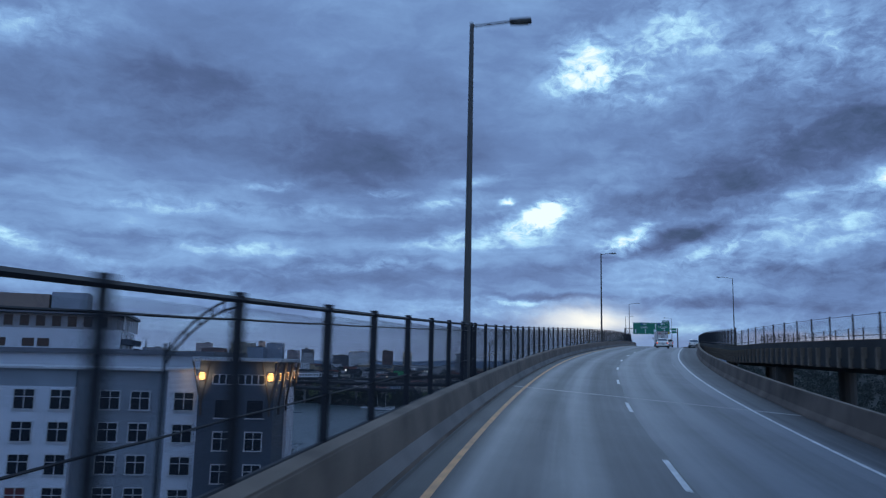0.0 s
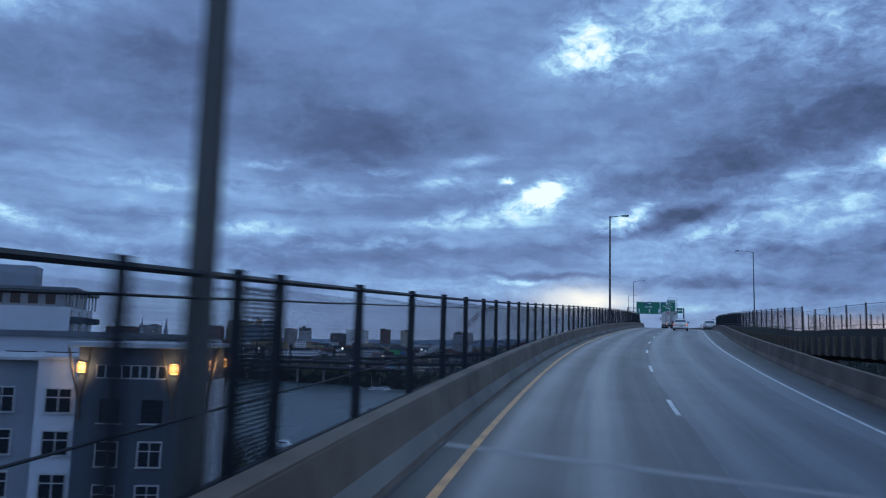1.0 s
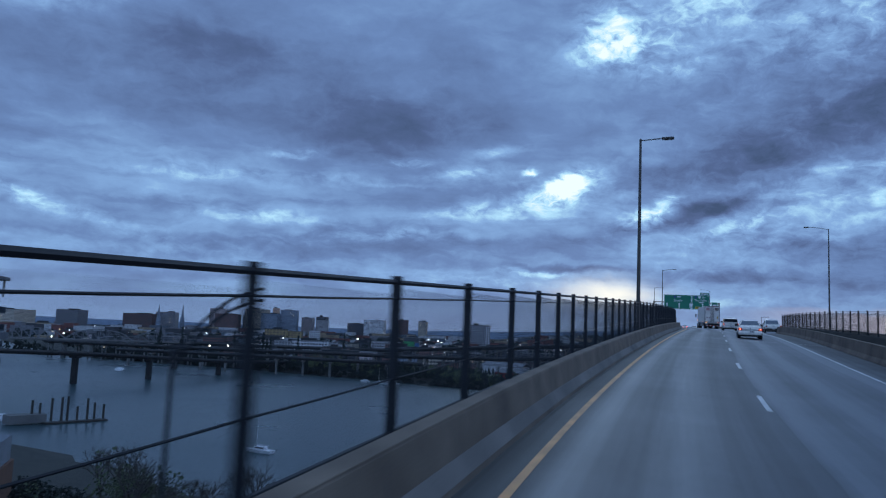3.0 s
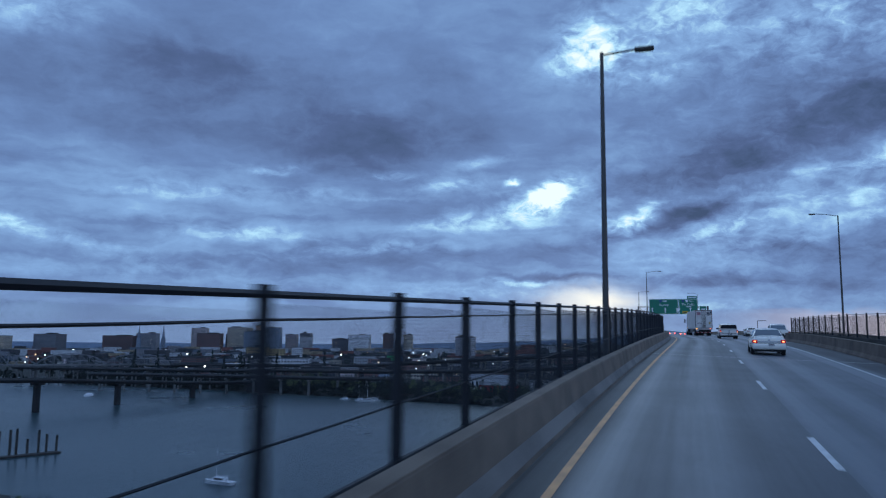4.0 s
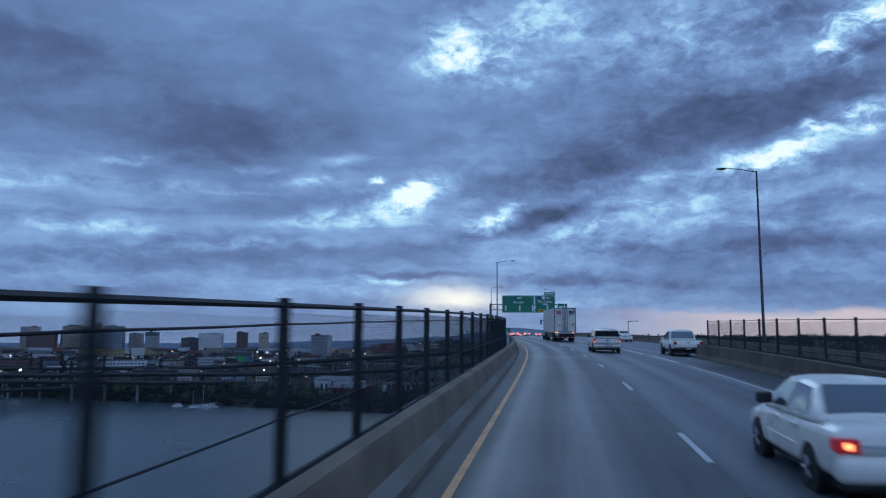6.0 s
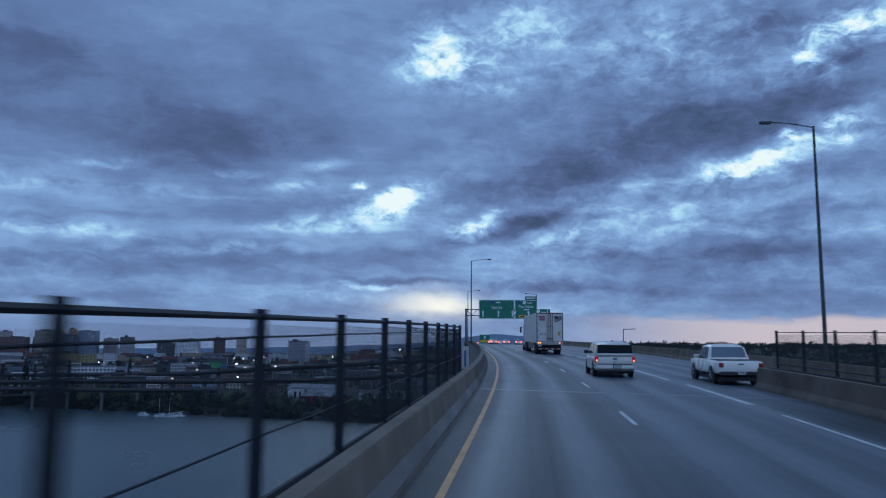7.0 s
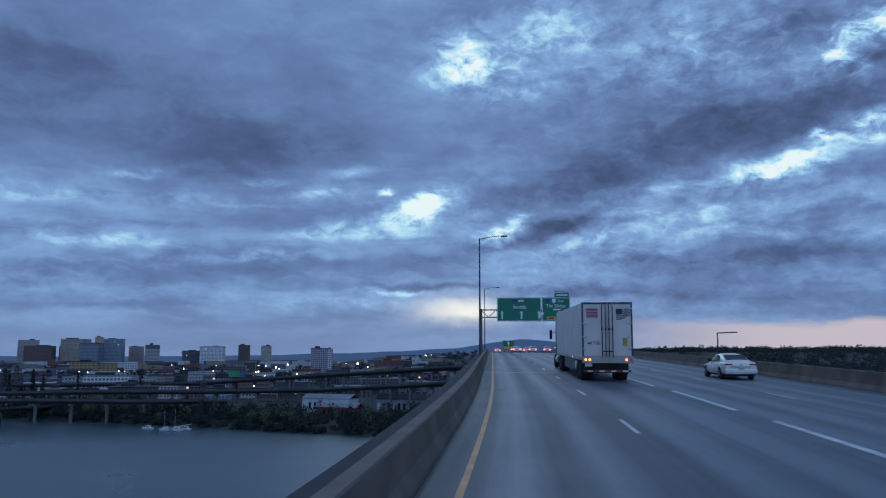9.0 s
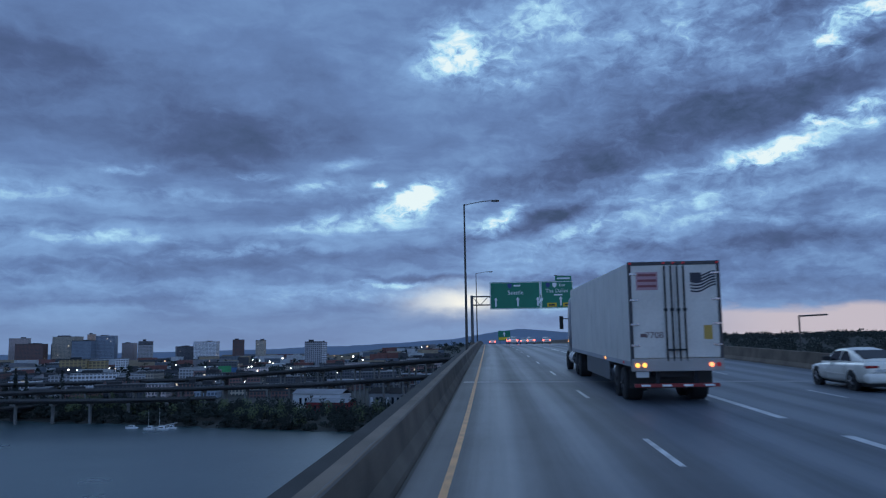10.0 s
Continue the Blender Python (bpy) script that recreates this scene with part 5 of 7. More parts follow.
dock = tagged(empty("landing_stage", Matrix.Translation((-155, 352, 0))), "floating timber landing stage with dark mooring piles", "dock")
part("float", box(bmesh.new(), -22, 3, -2, 2, -0.3, 0.7, Matrix.Translation((20, 22, 0)) @ Matrix.Rotation(radians(52), 4, "Z")), WOOD, dock)
part("shed", box(bmesh.new(), -7, 7, -3, 3, 0.4, 3.8, Matrix.Translation((0, 3, 0)) @ Matrix.Rotation(radians(52), 4, "Z"), 0.2), VIADUCT, dock, "grey dock shed")
for k in range(9):
    x, y = 2 + 2.3 * k + rnd.uniform(-0.6, 0.6), 4 + 2.7 * k + rnd.uniform(-1, 1)
    part("mooring_post", rod(bmesh.new(), (x, y, -3), (x, y, rnd.uniform(6.0, 10.5)), 0.5, 0.46, 8), WOOD, dock)
jetty = tagged(empty("jetty", Matrix.Translation((-25, 741, 0))), "pale gangway down to the moored boats", "dock")
part("walkway", box(bmesh.new(), -1, 1, -78, 0, 1.2, 1.8, Matrix.Rotation(radians(-16), 4, "Z")), mat("pale_gangway", (0.35, 0.36, 0.36), 0.8), jetty)
for k in range(4):
    part("mooring_post", rod(bmesh.new(), (-6 - 5 * k, -20 - 16 * k, -3), (-6 - 5 * k, -20 - 16 * k, 3), 0.25, n=6), WOOD, jetty)

# ---------- apartment house beside the bridge ----------
SLATE = mat("dark_slate_render", (0.056, 0.072, 0.096), 0.85, 0, 0.2, 3, 0.3, 0.1)
MIDGREY = mat("grey_render", (0.21, 0.24, 0.275), 0.85, 0, 0.15, 3, 0.3, 0.1)
PALE = mat("pale_render", (0.52, 0.55, 0.60), 0.85, 0, 0.12, 3, 0.3, 0.1)
TRIM = mat("white_window_trim", (0.42, 0.44, 0.46), 0.6, 0, 0.06, 5, 0.5, 0.0)
CURTAIN = mat("dull_red_curtain", (0.10, 0.022, 0.02), 0.9, 0, 0.3, 4, 1, 0.0)
GLOW = mat("warm_lamp_glow", (1.0, 0.62, 0.26), 0.5, 0, 0.0, 1, 1, 0.0, emit=1.3)


def window_unit(house, m, w, h, bars=True, pane=None, proto={}):
    """Framed window with a cross of glazing bars and a sill."""
    key = (round(w, 2), round(h, 2), bars, (pane or DARKGLASS).name)
    if key not in proto:
        g = part("window", box(bmesh.new(), -w / 2, w / 2, -0.02, 0.1, 0, h), pane or DARKGLASS, house)
        kids = [part("frame", functools.reduce(lambda b, q: box(b, *q), [(-w / 2 - 0.07, -w / 2 + 0.03, -0.08, 0.08, -0.04, h + 0.06), (w / 2 - 0.03, w / 2 + 0.07, -0.08, 0.08, -0.04, h + 0.06), (-w / 2 + 0.03, w / 2 - 0.03, -0.08, 0.08, h - 0.04, h + 0.06)], bmesh.new()), TRIM if bars else SLATE, g)]
        kids.append(part("sill", box(bmesh.new(), -w / 2 - 0.12, w / 2 + 0.12, -0.14, 0.08, -0.13, -0.04), TRIM, g))
        if bars:
            kids.append(part("glazing_bar", box(bmesh.new(), -0.035, 0.035, -0.055, 0.04, 0, h - 0.04), TRIM, g))
            kids.append(part("glazing_bar", box(bmesh.new(), -w / 2 + 0.03, w / 2 - 0.03, -0.05, 0.04, h * 0.6, h * 0.6 + 0.07), TRIM, g))
        g.matrix_basis = m
        proto[key] = (g, kids)
        return g
    src, kids = proto[key]
    g = again(src, "window", m, house)
    for k in kids:
        again(k, k.name.split(".")[0], k.matrix_basis.copy(), g)
    return g


apart = tagged(empty("apartment_house", Matrix.Translation((-20.55, 72.1, 8.25)) @ Matrix.Rotation(radians(5), 4, "Z")), "modern grey and slate apartment house with a lit corner tower", "building")
EAVE = 30.9   # above the house's base
tower = part("tower_wall", box(bmesh.new(), 0, 6.8, 0, 16.4, 0, EAVE - 0.25), SLATE, apart, "dark slate corner tower")
part("tower_roof", box(bmesh.new(), -0.6, 7.4, -0.7, 17.0, EAVE - 0.25, EAVE + 0.1, bevel=0.05), mat("pale_eave", (0.42, 0.43, 0.45), 0.7), apart, "thin projecting pale roof slab")
part("wing_wall", box(bmesh.new(), -3.0, 0.0, 0.9, 16, 0, EAVE - 1.2), PALE, apart, "pale rendered bay")
part("wing_wall", box(bmesh.new(), -11.4, -3.0, 1.7, 16, 0, EAVE - 1.3), MIDGREY, apart, "grey rendered bay")
part("wing_wall", box(bmesh.new(), -30.0, -11.4, 1.1, 16, 0, EAVE - 2.9), PALE, apart, "pale rendered bay")
part("wing_cap", box(bmesh.new(), -30.0, -11.4, 1.4, 16, EAVE - 2.9, EAVE - 1.3), MIDGREY, apart, "grey parapet storey")
part("coping", box(bmesh.new(), -30.2, -3.0, 1.0, 16.1, EAVE - 1.3, EAVE - 1.1), TRIM, apart)
part("coping", box(bmesh.new(), -3.05, -0.02, 0.7, 16.1, EAVE - 1.2, EAVE - 1.0), TRIM, apart)
part("band", box(bmesh.new(), -30.05, -11.35, 1.0, 1.1, EAVE - 14.9, EAVE - 14.5), SLATE, apart, "dark band between storeys")
part("side_wall", box(bmesh.new(), 6.8, 7.1, 9.4, 16.6, 0, EAVE - 3.0), PALE, apart, "plain pale end wall")
for row in range(9):
    z = EAVE - 4.9 - 2.9 * row
    for k, x in enumerate((2.3, 5.15)):
        window_unit(apart, Matrix.Translation((x, -0.03, z - 0.45)), 1.5, 1.6, bars=row > 0, pane=CURTAIN if (row, k) in ((4, 1),) else None)
    window_unit(apart, Matrix.Translation((-1.45, 0.87, z + 0.1)), 1.75, 1.6)
    for k, x in enumerate((-5.6, -8.3)):
        window_unit(apart, Matrix.Translation((x, 1.67, z + 0.05)), 1.7, 1.65, pane=CURTAIN if (row, k) in ((5, 0),) else None)
    for k, x in enumerate((-12.5, -15.7, -19.7, -23.0, -26.5)):
        window_unit(apart, Matrix.Translation((x, 1.07, z)), 1.8, 1.75, pane=CURTAIN if (row, k) in ((3, 1),) else None)
# strip of small panes under the eave, timber brackets and wall lamps
for k in range(8):
    part("strip_window", box(bmesh.new(), 1.28 + 0.59 * k, 1.74 + 0.59 * k, -0.04, 0.1, EAVE - 2.3, EAVE - 1.5), DARKGLASS, apart)
for x0 in (1.2,):
    part("strip_frame", box(bmesh.new(), x0, x0 + 4.75, -0.02, 0.1, EAVE - 2.4, EAVE - 1.45), TRIM, apart, "white frame of the strip of panes")
for x, y, q in ((0.25, 0, 0), (6.45, 0, 0), (6.95, 2.6, 90), (6.95, 9.2, 90), (6.95, 15.8, 90)):
    m = Matrix.Translation((x, y, 0)) @ Matrix.Rotation(radians(q), 4, "Z")
    bm = bmesh.new()
    for sx in (-0.75, 0.75):
        rod(bm, m @ Vector((sx, -0.6, EAVE - 0.3)), m @ Vector((0, -0.06, EAVE - 4.2)), 0.09, n=6)
    rod(bm, m @ Vector((0, -0.06, EAVE - 4.0)), m @ Vector((0, -0.06, EAVE - 5.2)), 0.12, n=6)
    part("bracket", bm, BARK, apart, "dark splayed eave bracket")
    part("wall_lamp", box(bmesh.new(), -0.3, 0.3, -0.16, -0.02, EAVE - 1.95, EAVE - 1.35, m), mat("warm_lantern_glass", (0.22, 0.115, 0.045), 0.5, 0, 0.2, 1, 1, 0.0, emit=0.5), apart, "amber glass wall lantern")
    part("lamp_glass", box(bmesh.new(), -0.2, 0.2, -0.14, -0.04, EAVE - 1.35, EAVE - 1.29, m), GLOW, apart, "glowing warm lamp glass")
    part("lamp_glass", box(bmesh.new(), -0.2, 0.2, -0.14, -0.04, EAVE - 2.01, EAVE - 1.95, m), GLOW, apart, "glowing warm lamp glass")
    L = new("wall_lamp_light", bpy.data.lights.new("wall_lamp_light", "POINT"))
    L.data.energy, L.data.color, L.data.shadow_soft_size = 100, (1.0, 0.66, 0.34), 0.15
    L.parent = apart
    L.matrix_basis = Matrix.Translation(m @ Vector((0, -0.5, EAVE - 1.65)))

# taller pale block behind it, with a set-back top floor
block = tagged(empty("terrace_block", Matrix.Translation((-80, 172, 8)) @ Matrix.Rotation(radians(16), 4, "Z")), "pale apartment block with a dark set-back top floor", "building")
part("wall", box(bmesh.new(), -34, 10.2, 0, 30, 0, 37.0), PALE, block)
part("top_floor", box(bmesh.new(), -34, 9.0, 1, 29, 37.0, 40.2), mat("dim_glass_wall", (0.24, 0.25, 0.27), 0.5, 0, 0.2, 2, 0.4, 0.0), block, "dark glazed top floor")
part("roof", box(bmesh.new(), -35, 11.4, -1.4, 31, 40.2, 40.9, bevel=0.08), mat("slate_roof_slab", (0.12, 0.13, 0.15), 0.8), block, "flat overhanging roof")
for k in range(13):
    part("window", box(bmesh.new(), -33 + 3.2 * k, -31.2 + 3.2 * k, 0.9, 1.1, 37.5, 39.8), DARKGLASS, block)
for x in (-14, -8.4, -5.4):
    part("window", box(bmesh.new(), x - 1.2, x + 1.2, -0.06, 0.1, 33.0, 34.8), DARKGLASS, block)
part("plant_room", box(bmesh.new(), -18, -6.5, 8, 16, 40.9, 45.0), mat("tan_cladding", (0.22, 0.17, 0.14), 0.8), block, "tan roof plant room")
part("plant_room", box(bmesh.new(), -6.0, 1.5, 8, 16, 40.9, 45.6), MIDGREY, block, "grey roof plant room")
for z, y0 in itertools.product((24.0, 27.3, 30.5, 33.8), (1.0, 11.0, 21.0)):
    balcony = part("balcony", box(bmesh.new(), 10.2, 12.4, y0, y0 + 5, z, z + 0.25), SLATE, block)
    part("balcony_rail", functools.reduce(lambda b, q: box(b, *q), [(10.2, 12.4, y0 - 0.06, y0, z + 0.25, z + 1.3), (12.34, 12.4, y0, y0 + 5, z + 1.2, z + 1.3), (10.2, 12.4, y0 + 5, y0 + 5.06, z + 0.25, z + 1.3)], bmesh.new()), SLATE, balcony)
    for k in range(12):
        part("baluster", box(bmesh.new(), 12.35, 12.38, y0 + 0.2 + 0.4 * k, y0 + 0.23 + 0.4 * k, z + 0.25, z + 1.2), SLATE, balcony)
    part("window", box(bmesh.new(), 10.1, 10.27, y0 + 0.6, y0 + 4.4, z + 0.3, z + 2.7), DARKGLASS, block)
for k in range(7):
    part("window", box(bmesh.new(), 8.9, 9.08, 2.0 + 3.8 * k, 4.8 + 3.8 * k, 37.4, 39.8), DARKGLASS, block)
    part("column", box(bmesh.new(), 10.6, 10.95, 0.5 + 4.8 * k, 0.85 + 4.8 * k, 37.0, 40.2), TRIM, block, "pale post under the roof edge")
for x, z in itertools.product((-30, -24, -18, -11, -2, 4), (22.0, 26.0, 30.0)):
    part("window", box(bmesh.new(), x - 1.3, x + 1.3, -0.06, 0.1, z, z + 1.9), DARKGLASS, block)
podium = tagged(empty("podium_block", Matrix.Translation((-30, 98, 8)) @ Matrix.Rotation(radians(4), 4, "Z")), "low pale block with a strip of office windows", "building")
part("wall", box(bmesh.new(), -34, 2.5, 0, 24, 0, 31.4), PALE, podium)
part("roof", box(bmesh.new(), -34.5, 3.2, -0.6, 24, 31.4, 32.0), mat("slate_roof_slab", (0.12, 0.13, 0.15), 0.8), podium)
for k in range(9):
    part("window", box(bmesh.new(), -33 + 3.9 * k, -29.9 + 3.9 * k, -0.06, 0.1, 28.3, 29.9), DARKGLASS, podium)
brickhouse = tagged(empty("brick_block", Matrix.Translation((-62, 168, 8)) @ Matrix.Rotation(radians(20), 4, "Z")), "small orange-brick block with a glazed upper storey", "building")
part("wall", box(bmesh.new(), -9, 6, 0, 14, 0, 10), mat("orange_brick", (0.17, 0.085, 0.055), 0.9, 0, 0.3, 4, 0.5, 0.1), brickhouse)
part("upper_storey", box(bmesh.new(), -8.5, 5.5, 0.5, 13.5, 10, 14), MIDGREY, brickhouse)
for k in range(4):
    part("window", box(bmesh.new(), -7.5 + 3.4 * k, -5 + 3.4 * k, 0.42, 0.6, 10.6, 13.3), DARKGLASS, brickhouse)
# ground-standing bridge piers
for sp in (-20, 30.3, 72, 115.4, 155.8, 214.3, 262, 312, 420, 520):
    for u in (3.0, 7.0):
        a = road_at(sp, u, -2.5)
        bm = rod(bmesh.new(), (a.x, a.y, ground_z(a.x, a.y) - 2), a, 1.1, 1.1, 12)
        tagged(part("bridge_column", bm, GIRDER), "stained concrete bridge column", "bridge column", group="bridge columns", kind="structure")
for sp, across in itertools.product((-40, 0, 22, 36, 58, 85), (0.15, 0.85)):
    a = road_at(sp, ramp_left(sp) + across * (ramp_right(sp) - ramp_left(sp)), ramp_rise(sp) - 0.65)
    bm = rod(bmesh.new(), (a.x, a.y, ground_z(a.x, a.y) - 2), a, 0.55, 0.55, 12)
    tagged(part("bridge_column", bm, GIRDER), "stained concrete column under the ramp", "bridge column", group="bridge columns", kind="structure")

# street lamps of the lower road beside the bridge, with curved twin-tube arms


def curved_lamp(s0, u, h, reach=2.0):
    at = road_at(s0, u, h)
    foot = ground_z(at.x, at.y)
    ob = tagged(empty("curved_street_lamp", Matrix.Translation((at.x, at.y, foot)) @ Matrix.Rotation(np.interp(s0, SA, _th), 4, "Z")), "dark street lamp with a curved twin-tube arm, unlit", "street lamp", group="lower road lamps")
    H = at.z - foot
    part("post", rod(bmesh.new(), (0, 0, -0.3), (0, 0, H + 1.0), 0.06, 0.045, n=10), FENCE, ob)
    curve = lambda t: H + 0.45 + 0.75 * reach * math.sin(t * 1.5) ** 0.8
    for lift in (0.0, 0.22):
        part("tube", tube(bmesh.new(), [(reach * t, 0, curve(t) + lift) for t in np.linspace(0, 1, 12)], 0.03), FENCE, ob)
    for t in np.linspace(0.1, 0.9, 6):
        part("rung", rod(bmesh.new(), (reach * t, 0, curve(t)), (reach * t, 0, curve(t) + 0.22), 0.02, n=6), FENCE, ob)
    return ob


curved_lamp(18.0, -8.0, 0.0)
curved_lamp(68.5, -8.0, -0.35)

# ---------- sign gantry ----------


def lettering(text, size, m, material, parent, name="lettering"):
    cu = bpy.data.curves.new(name, "FONT")
    cu.body, cu.size, cu.align_x, cu.align_y, cu.extrude = text, size, "CENTER", "CENTER", 0.004
    cu.materials.append(material)
    ob = new(name, cu)
    ob.parent = parent
    ob.matrix_basis = m
    return ob


UPRIGHT = Matrix.Rotation(radians(90), 4, "X")   # letters face back down the road


def arrow(kind, x, z, h, parent):
    """Lane arrow on the sign: straight, split or curved."""
    bm = bmesh.new()
    w = h * 0.09
    box(bm, x - w, x + w, -0.028, -0.02, z, z + h * 0.75)
    extrude_row(bm, [(x - h * 0.2, z + h * 0.68), (x, z + h), (x + h * 0.2, z + h * 0.68)], Matrix.Translation((0, -0.028, 0)), 0.008)
    if kind == "split":
        q = Matrix.Translation((x, -0.032, z + h * 0.3)) @ Matrix.Rotation(radians(48), 4, "Y")
        extrude_row(bm, [(-w, 0), (w, 0), (w, h * 0.5), (h * 0.18, h * 0.5), (0, h * 0.8), (-h * 0.18, h * 0.5), (-w, h * 0.5)], q, 0.008)
    return part("arrow", bm, SIGNWHITE, parent, "white lane arrow")


def gantry(s, u0, u1, su0, su1, z0, z1):
    ob = tagged(empty("sign_gantry", Matrix.Translation(road_at(s, 0, 0)) @ Matrix.Rotation(np.interp(s, SA, _th), 4, "Z")), "steel truss gantry carrying a wide green direction sign", "sign gantry")
    e = np.interp(s, FALL_AT, FALL)
    steel = mat("gantry_steel", (0.13, 0.135, 0.14), 0.6, 0.6, 0.25, 5, 0.5, 0.1)
    for u in (u0, u1):
        part("post", rod(bmesh.new(), (u, 0.5, -e * u), (u, 0.5, 8.3), 0.26, 0.24, 12), steel, ob)
        part("post_base", box(bmesh.new(), u - 0.45, u + 0.45, 0.05, 0.95, -e * u - 0.6, -e * u + 0.5, bevel=0.04), BARRIER, ob)
    for y, z in ((0.15, 6.7), (0.15, 8.1), (0.95, 6.7), (0.95, 8.1)):
        part("chord", rod(bmesh.new(), (u0, y, z), (u1, y, z), 0.09, n=8), steel, ob)
    n = 14
    for k in range(n):
        a, b = u0 + (u1 - u0) * k / n, u0 + (u1 - u0) * (k + 1) / n
        for y in (0.15, 0.95):
            part("brace", rod(bmesh.new(), (a, y, 6.7 if k % 2 else 8.1), (b, y, 8.1 if k % 2 else 6.7), 0.05, n=6), steel, ob)
        part("strut", rod(bmesh.new(), (a, 0.15, 6.7), (a, 0.95, 6.7), 0.045, n=6), steel, ob)
    div = su0 + (su1 - su0) * 0.61
    for a, b in ((su0, div - 0.05), (div + 0.05, su1)):
        p = part("sign_panel", box(bmesh.new(), a, b, -0.02, 0.05, z0, z1, bevel=0.01), SIGN, ob, "green reflective sign panel")
        bm = bmesh.new()
        for q in ((a + 0.06, b - 0.06, z0 + 0.06, z0 + 0.14), (a + 0.06, b - 0.06, z1 - 0.14, z1 - 0.06), (a + 0.06, a + 0.14, z0 + 0.14, z1 - 0.14), (b - 0.14, b - 0.06, z0 + 0.14, z1 - 0.14)):
            box(bm, q[0], q[1], -0.026, -0.021, q[2], q[3])
        part("border", bm, SIGNWHITE, p)
    H = z1 - z0
    tx = lambda f: su0 + (su1 - su0) * f
    lettering("Seattle", 0.95, Matrix.Translation((tx(0.31), -0.026, z1 - 0.40 * H)) @ UPRIGHT, SIGNWHITE, ob)
    lettering("The Dalles", 0.85, Matrix.Translation((tx(0.805), -0.026, z1 - 0.36 * H)) @ UPRIGHT, SIGNWHITE, ob)
    lettering("East", 0.62, Matrix.Translation((tx(0.87), -0.026, z1 - 0.15 * H)) @ UPRIGHT, SIGNWHITE, ob)
    part("word_bar", box(bmesh.new(), tx(0.29), tx(0.37), -0.026, -0.021, z1 - 0.17 * H, z1 - 0.11 * H), SIGNWHITE, ob)
    part("word_bar", box(bmesh.new(), tx(0.77), tx(0.87), -0.026, -0.021, z1 - 0.53 * H, z1 - 0.48 * H), SIGNWHITE, ob)
    for f in (0.24, 0.70, 0.78):
        z = z1 - 0.15 * H
        bm = extrude_row(bmesh.new(), [(tx(f) + 0.38 * a, z + 0.42 * b) for a, b in ((-1, 0.6), (-0.6, 1), (0.6, 1), (1, 0.6), (0.8, -0.4), (0, -1), (-0.8, -0.4))], Matrix.Translation((0, -0.028, 0)), 0.008)
        part("route_shield", bm, SIGNWHITE if f > 0.75 else mat("blue_shield", (0.03, 0.06, 0.22), 0.5), ob)
    for kind, f in (("up", 0.07), ("up", 0.335), ("split", 0.575), ("up", 0.85)):
        arrow(kind, tx(f), z0 + 0.10 * H, 1.55, ob)
    for a, b in ((0.685, 0.80), (0.875, 0.985)):
        p = part("lane_notice", box(bmesh.new(), tx(a), tx(b), -0.03, -0.021, z0 + 0.06 * H, z0 + 0.2 * H), SIGNYELLOW, ob, "yellow notice strip")
        part("word_bar", box(bmesh.new(), tx(a + 0.02), tx(b - 0.02), -0.035, -0.031, z0 + 0.10 * H, z0 + 0.16 * H), RUBBER, p)
    p = part("exit_tab", box(bmesh.new(), tx(0.79), tx(0.985), -0.02, 0.05, z1 + 0.02, z1 + 0.85), SIGN, ob, "small green sign tab")
    part("word_bar", box(bmesh.new(), tx(0.81), tx(0.965), -0.026, -0.021, z1 + 0.3, z1 + 0.58), SIGNWHITE, p)
    p = part("sign_panel", box(bmesh.new(), su1 + 0.6, u1 - 0.5, -0.02, 0.05, z0 + 0.5, z0 + 2.4), SIGN, ob, "narrow green sign panel")
    part("word_bar", box(bmesh.new(), su1 + 0.9, u1 - 0.8, -0.026, -0.021, z0 + 1.3, z0 + 1.7), SIGNWHITE, p)
    return ob


gantry(310.9, -2.0, 17.6, 1.03, 14.75, 5.9, 10.4)

# small far sign, marker board, bent pipe on the outer barrier
far_sign = tagged(empty("exit_sign", Matrix.Translation(road_at(440, 6.2, -2.8)) @ Matrix.Rotation(np.interp(440, SA, _th), 4, "Z")), "small green and yellow exit sign on two posts", "road sign")
for x in (-1.4, 1.4):
    part("post", rod(bmesh.new(), (x, 0, -1.0), (x, 0, 7.5), 0.09, n=8), POLE, far_sign)
p = part("sign_panel", box(bmesh.new(), -2.0, 2.0, -0.14, -0.09, 4.2, 7.4, bevel=0.01), SIGN, far_sign)
part("notice", box(bmesh.new(), -1.8, 1.8, -0.155, -0.142, 4.4, 5.3), SIGNYELLOW, p)
part("arrow", extrude_row(bmesh.new(), [(-0.15, 5.5), (0.15, 5.5), (0.15, 6.3), (0.5, 6.3), (0, 7.1), (-0.5, 6.3), (-0.15, 6.3)], Matrix.Translation((0, -0.155, 0)), 0.012), SIGNWHITE, p)
marker = tagged(empty("marker_board", road_pose(162.4, -1.40, 0.28)), "dull grey marker board with a blue upright stripe", "marker")
part("post", rod(bmesh.new(), (0, 0.03, 0), (0, 0.03, 1.0), 0.03, n=8), POLE, marker)
board = part("board", box(bmesh.new(), -0.16, 0.16, -0.02, 0.0, 0.1, 1.10, bevel=0.006), mat("dull_marker_board", (0.42, 0.41, 0.38), 0.6, 0, 0.3, 6, 2, 0.1), marker)
part("stripe", box(bmesh.new(), -0.045, 0.045, -0.026, -0.021, 0.2, 0.93), mat("blue_stripe", (0.03, 0.08, 0.24), 0.5), board)
pipe = tagged(empty("bent_pipe", road_pose(224.7, 17.2, 0.86)), "thin steel post with a level arm on the barrier", "post")
part("post", rod(bmesh.new(), (0, 0, 0), (0, 0, 1.9), 0.05, n=8), POLE, pipe)
part("arm", rod(bmesh.new(), (-0.02, 0, 1.88), (1.5, 0, 1.94), 0.045, n=8), POLE, pipe)

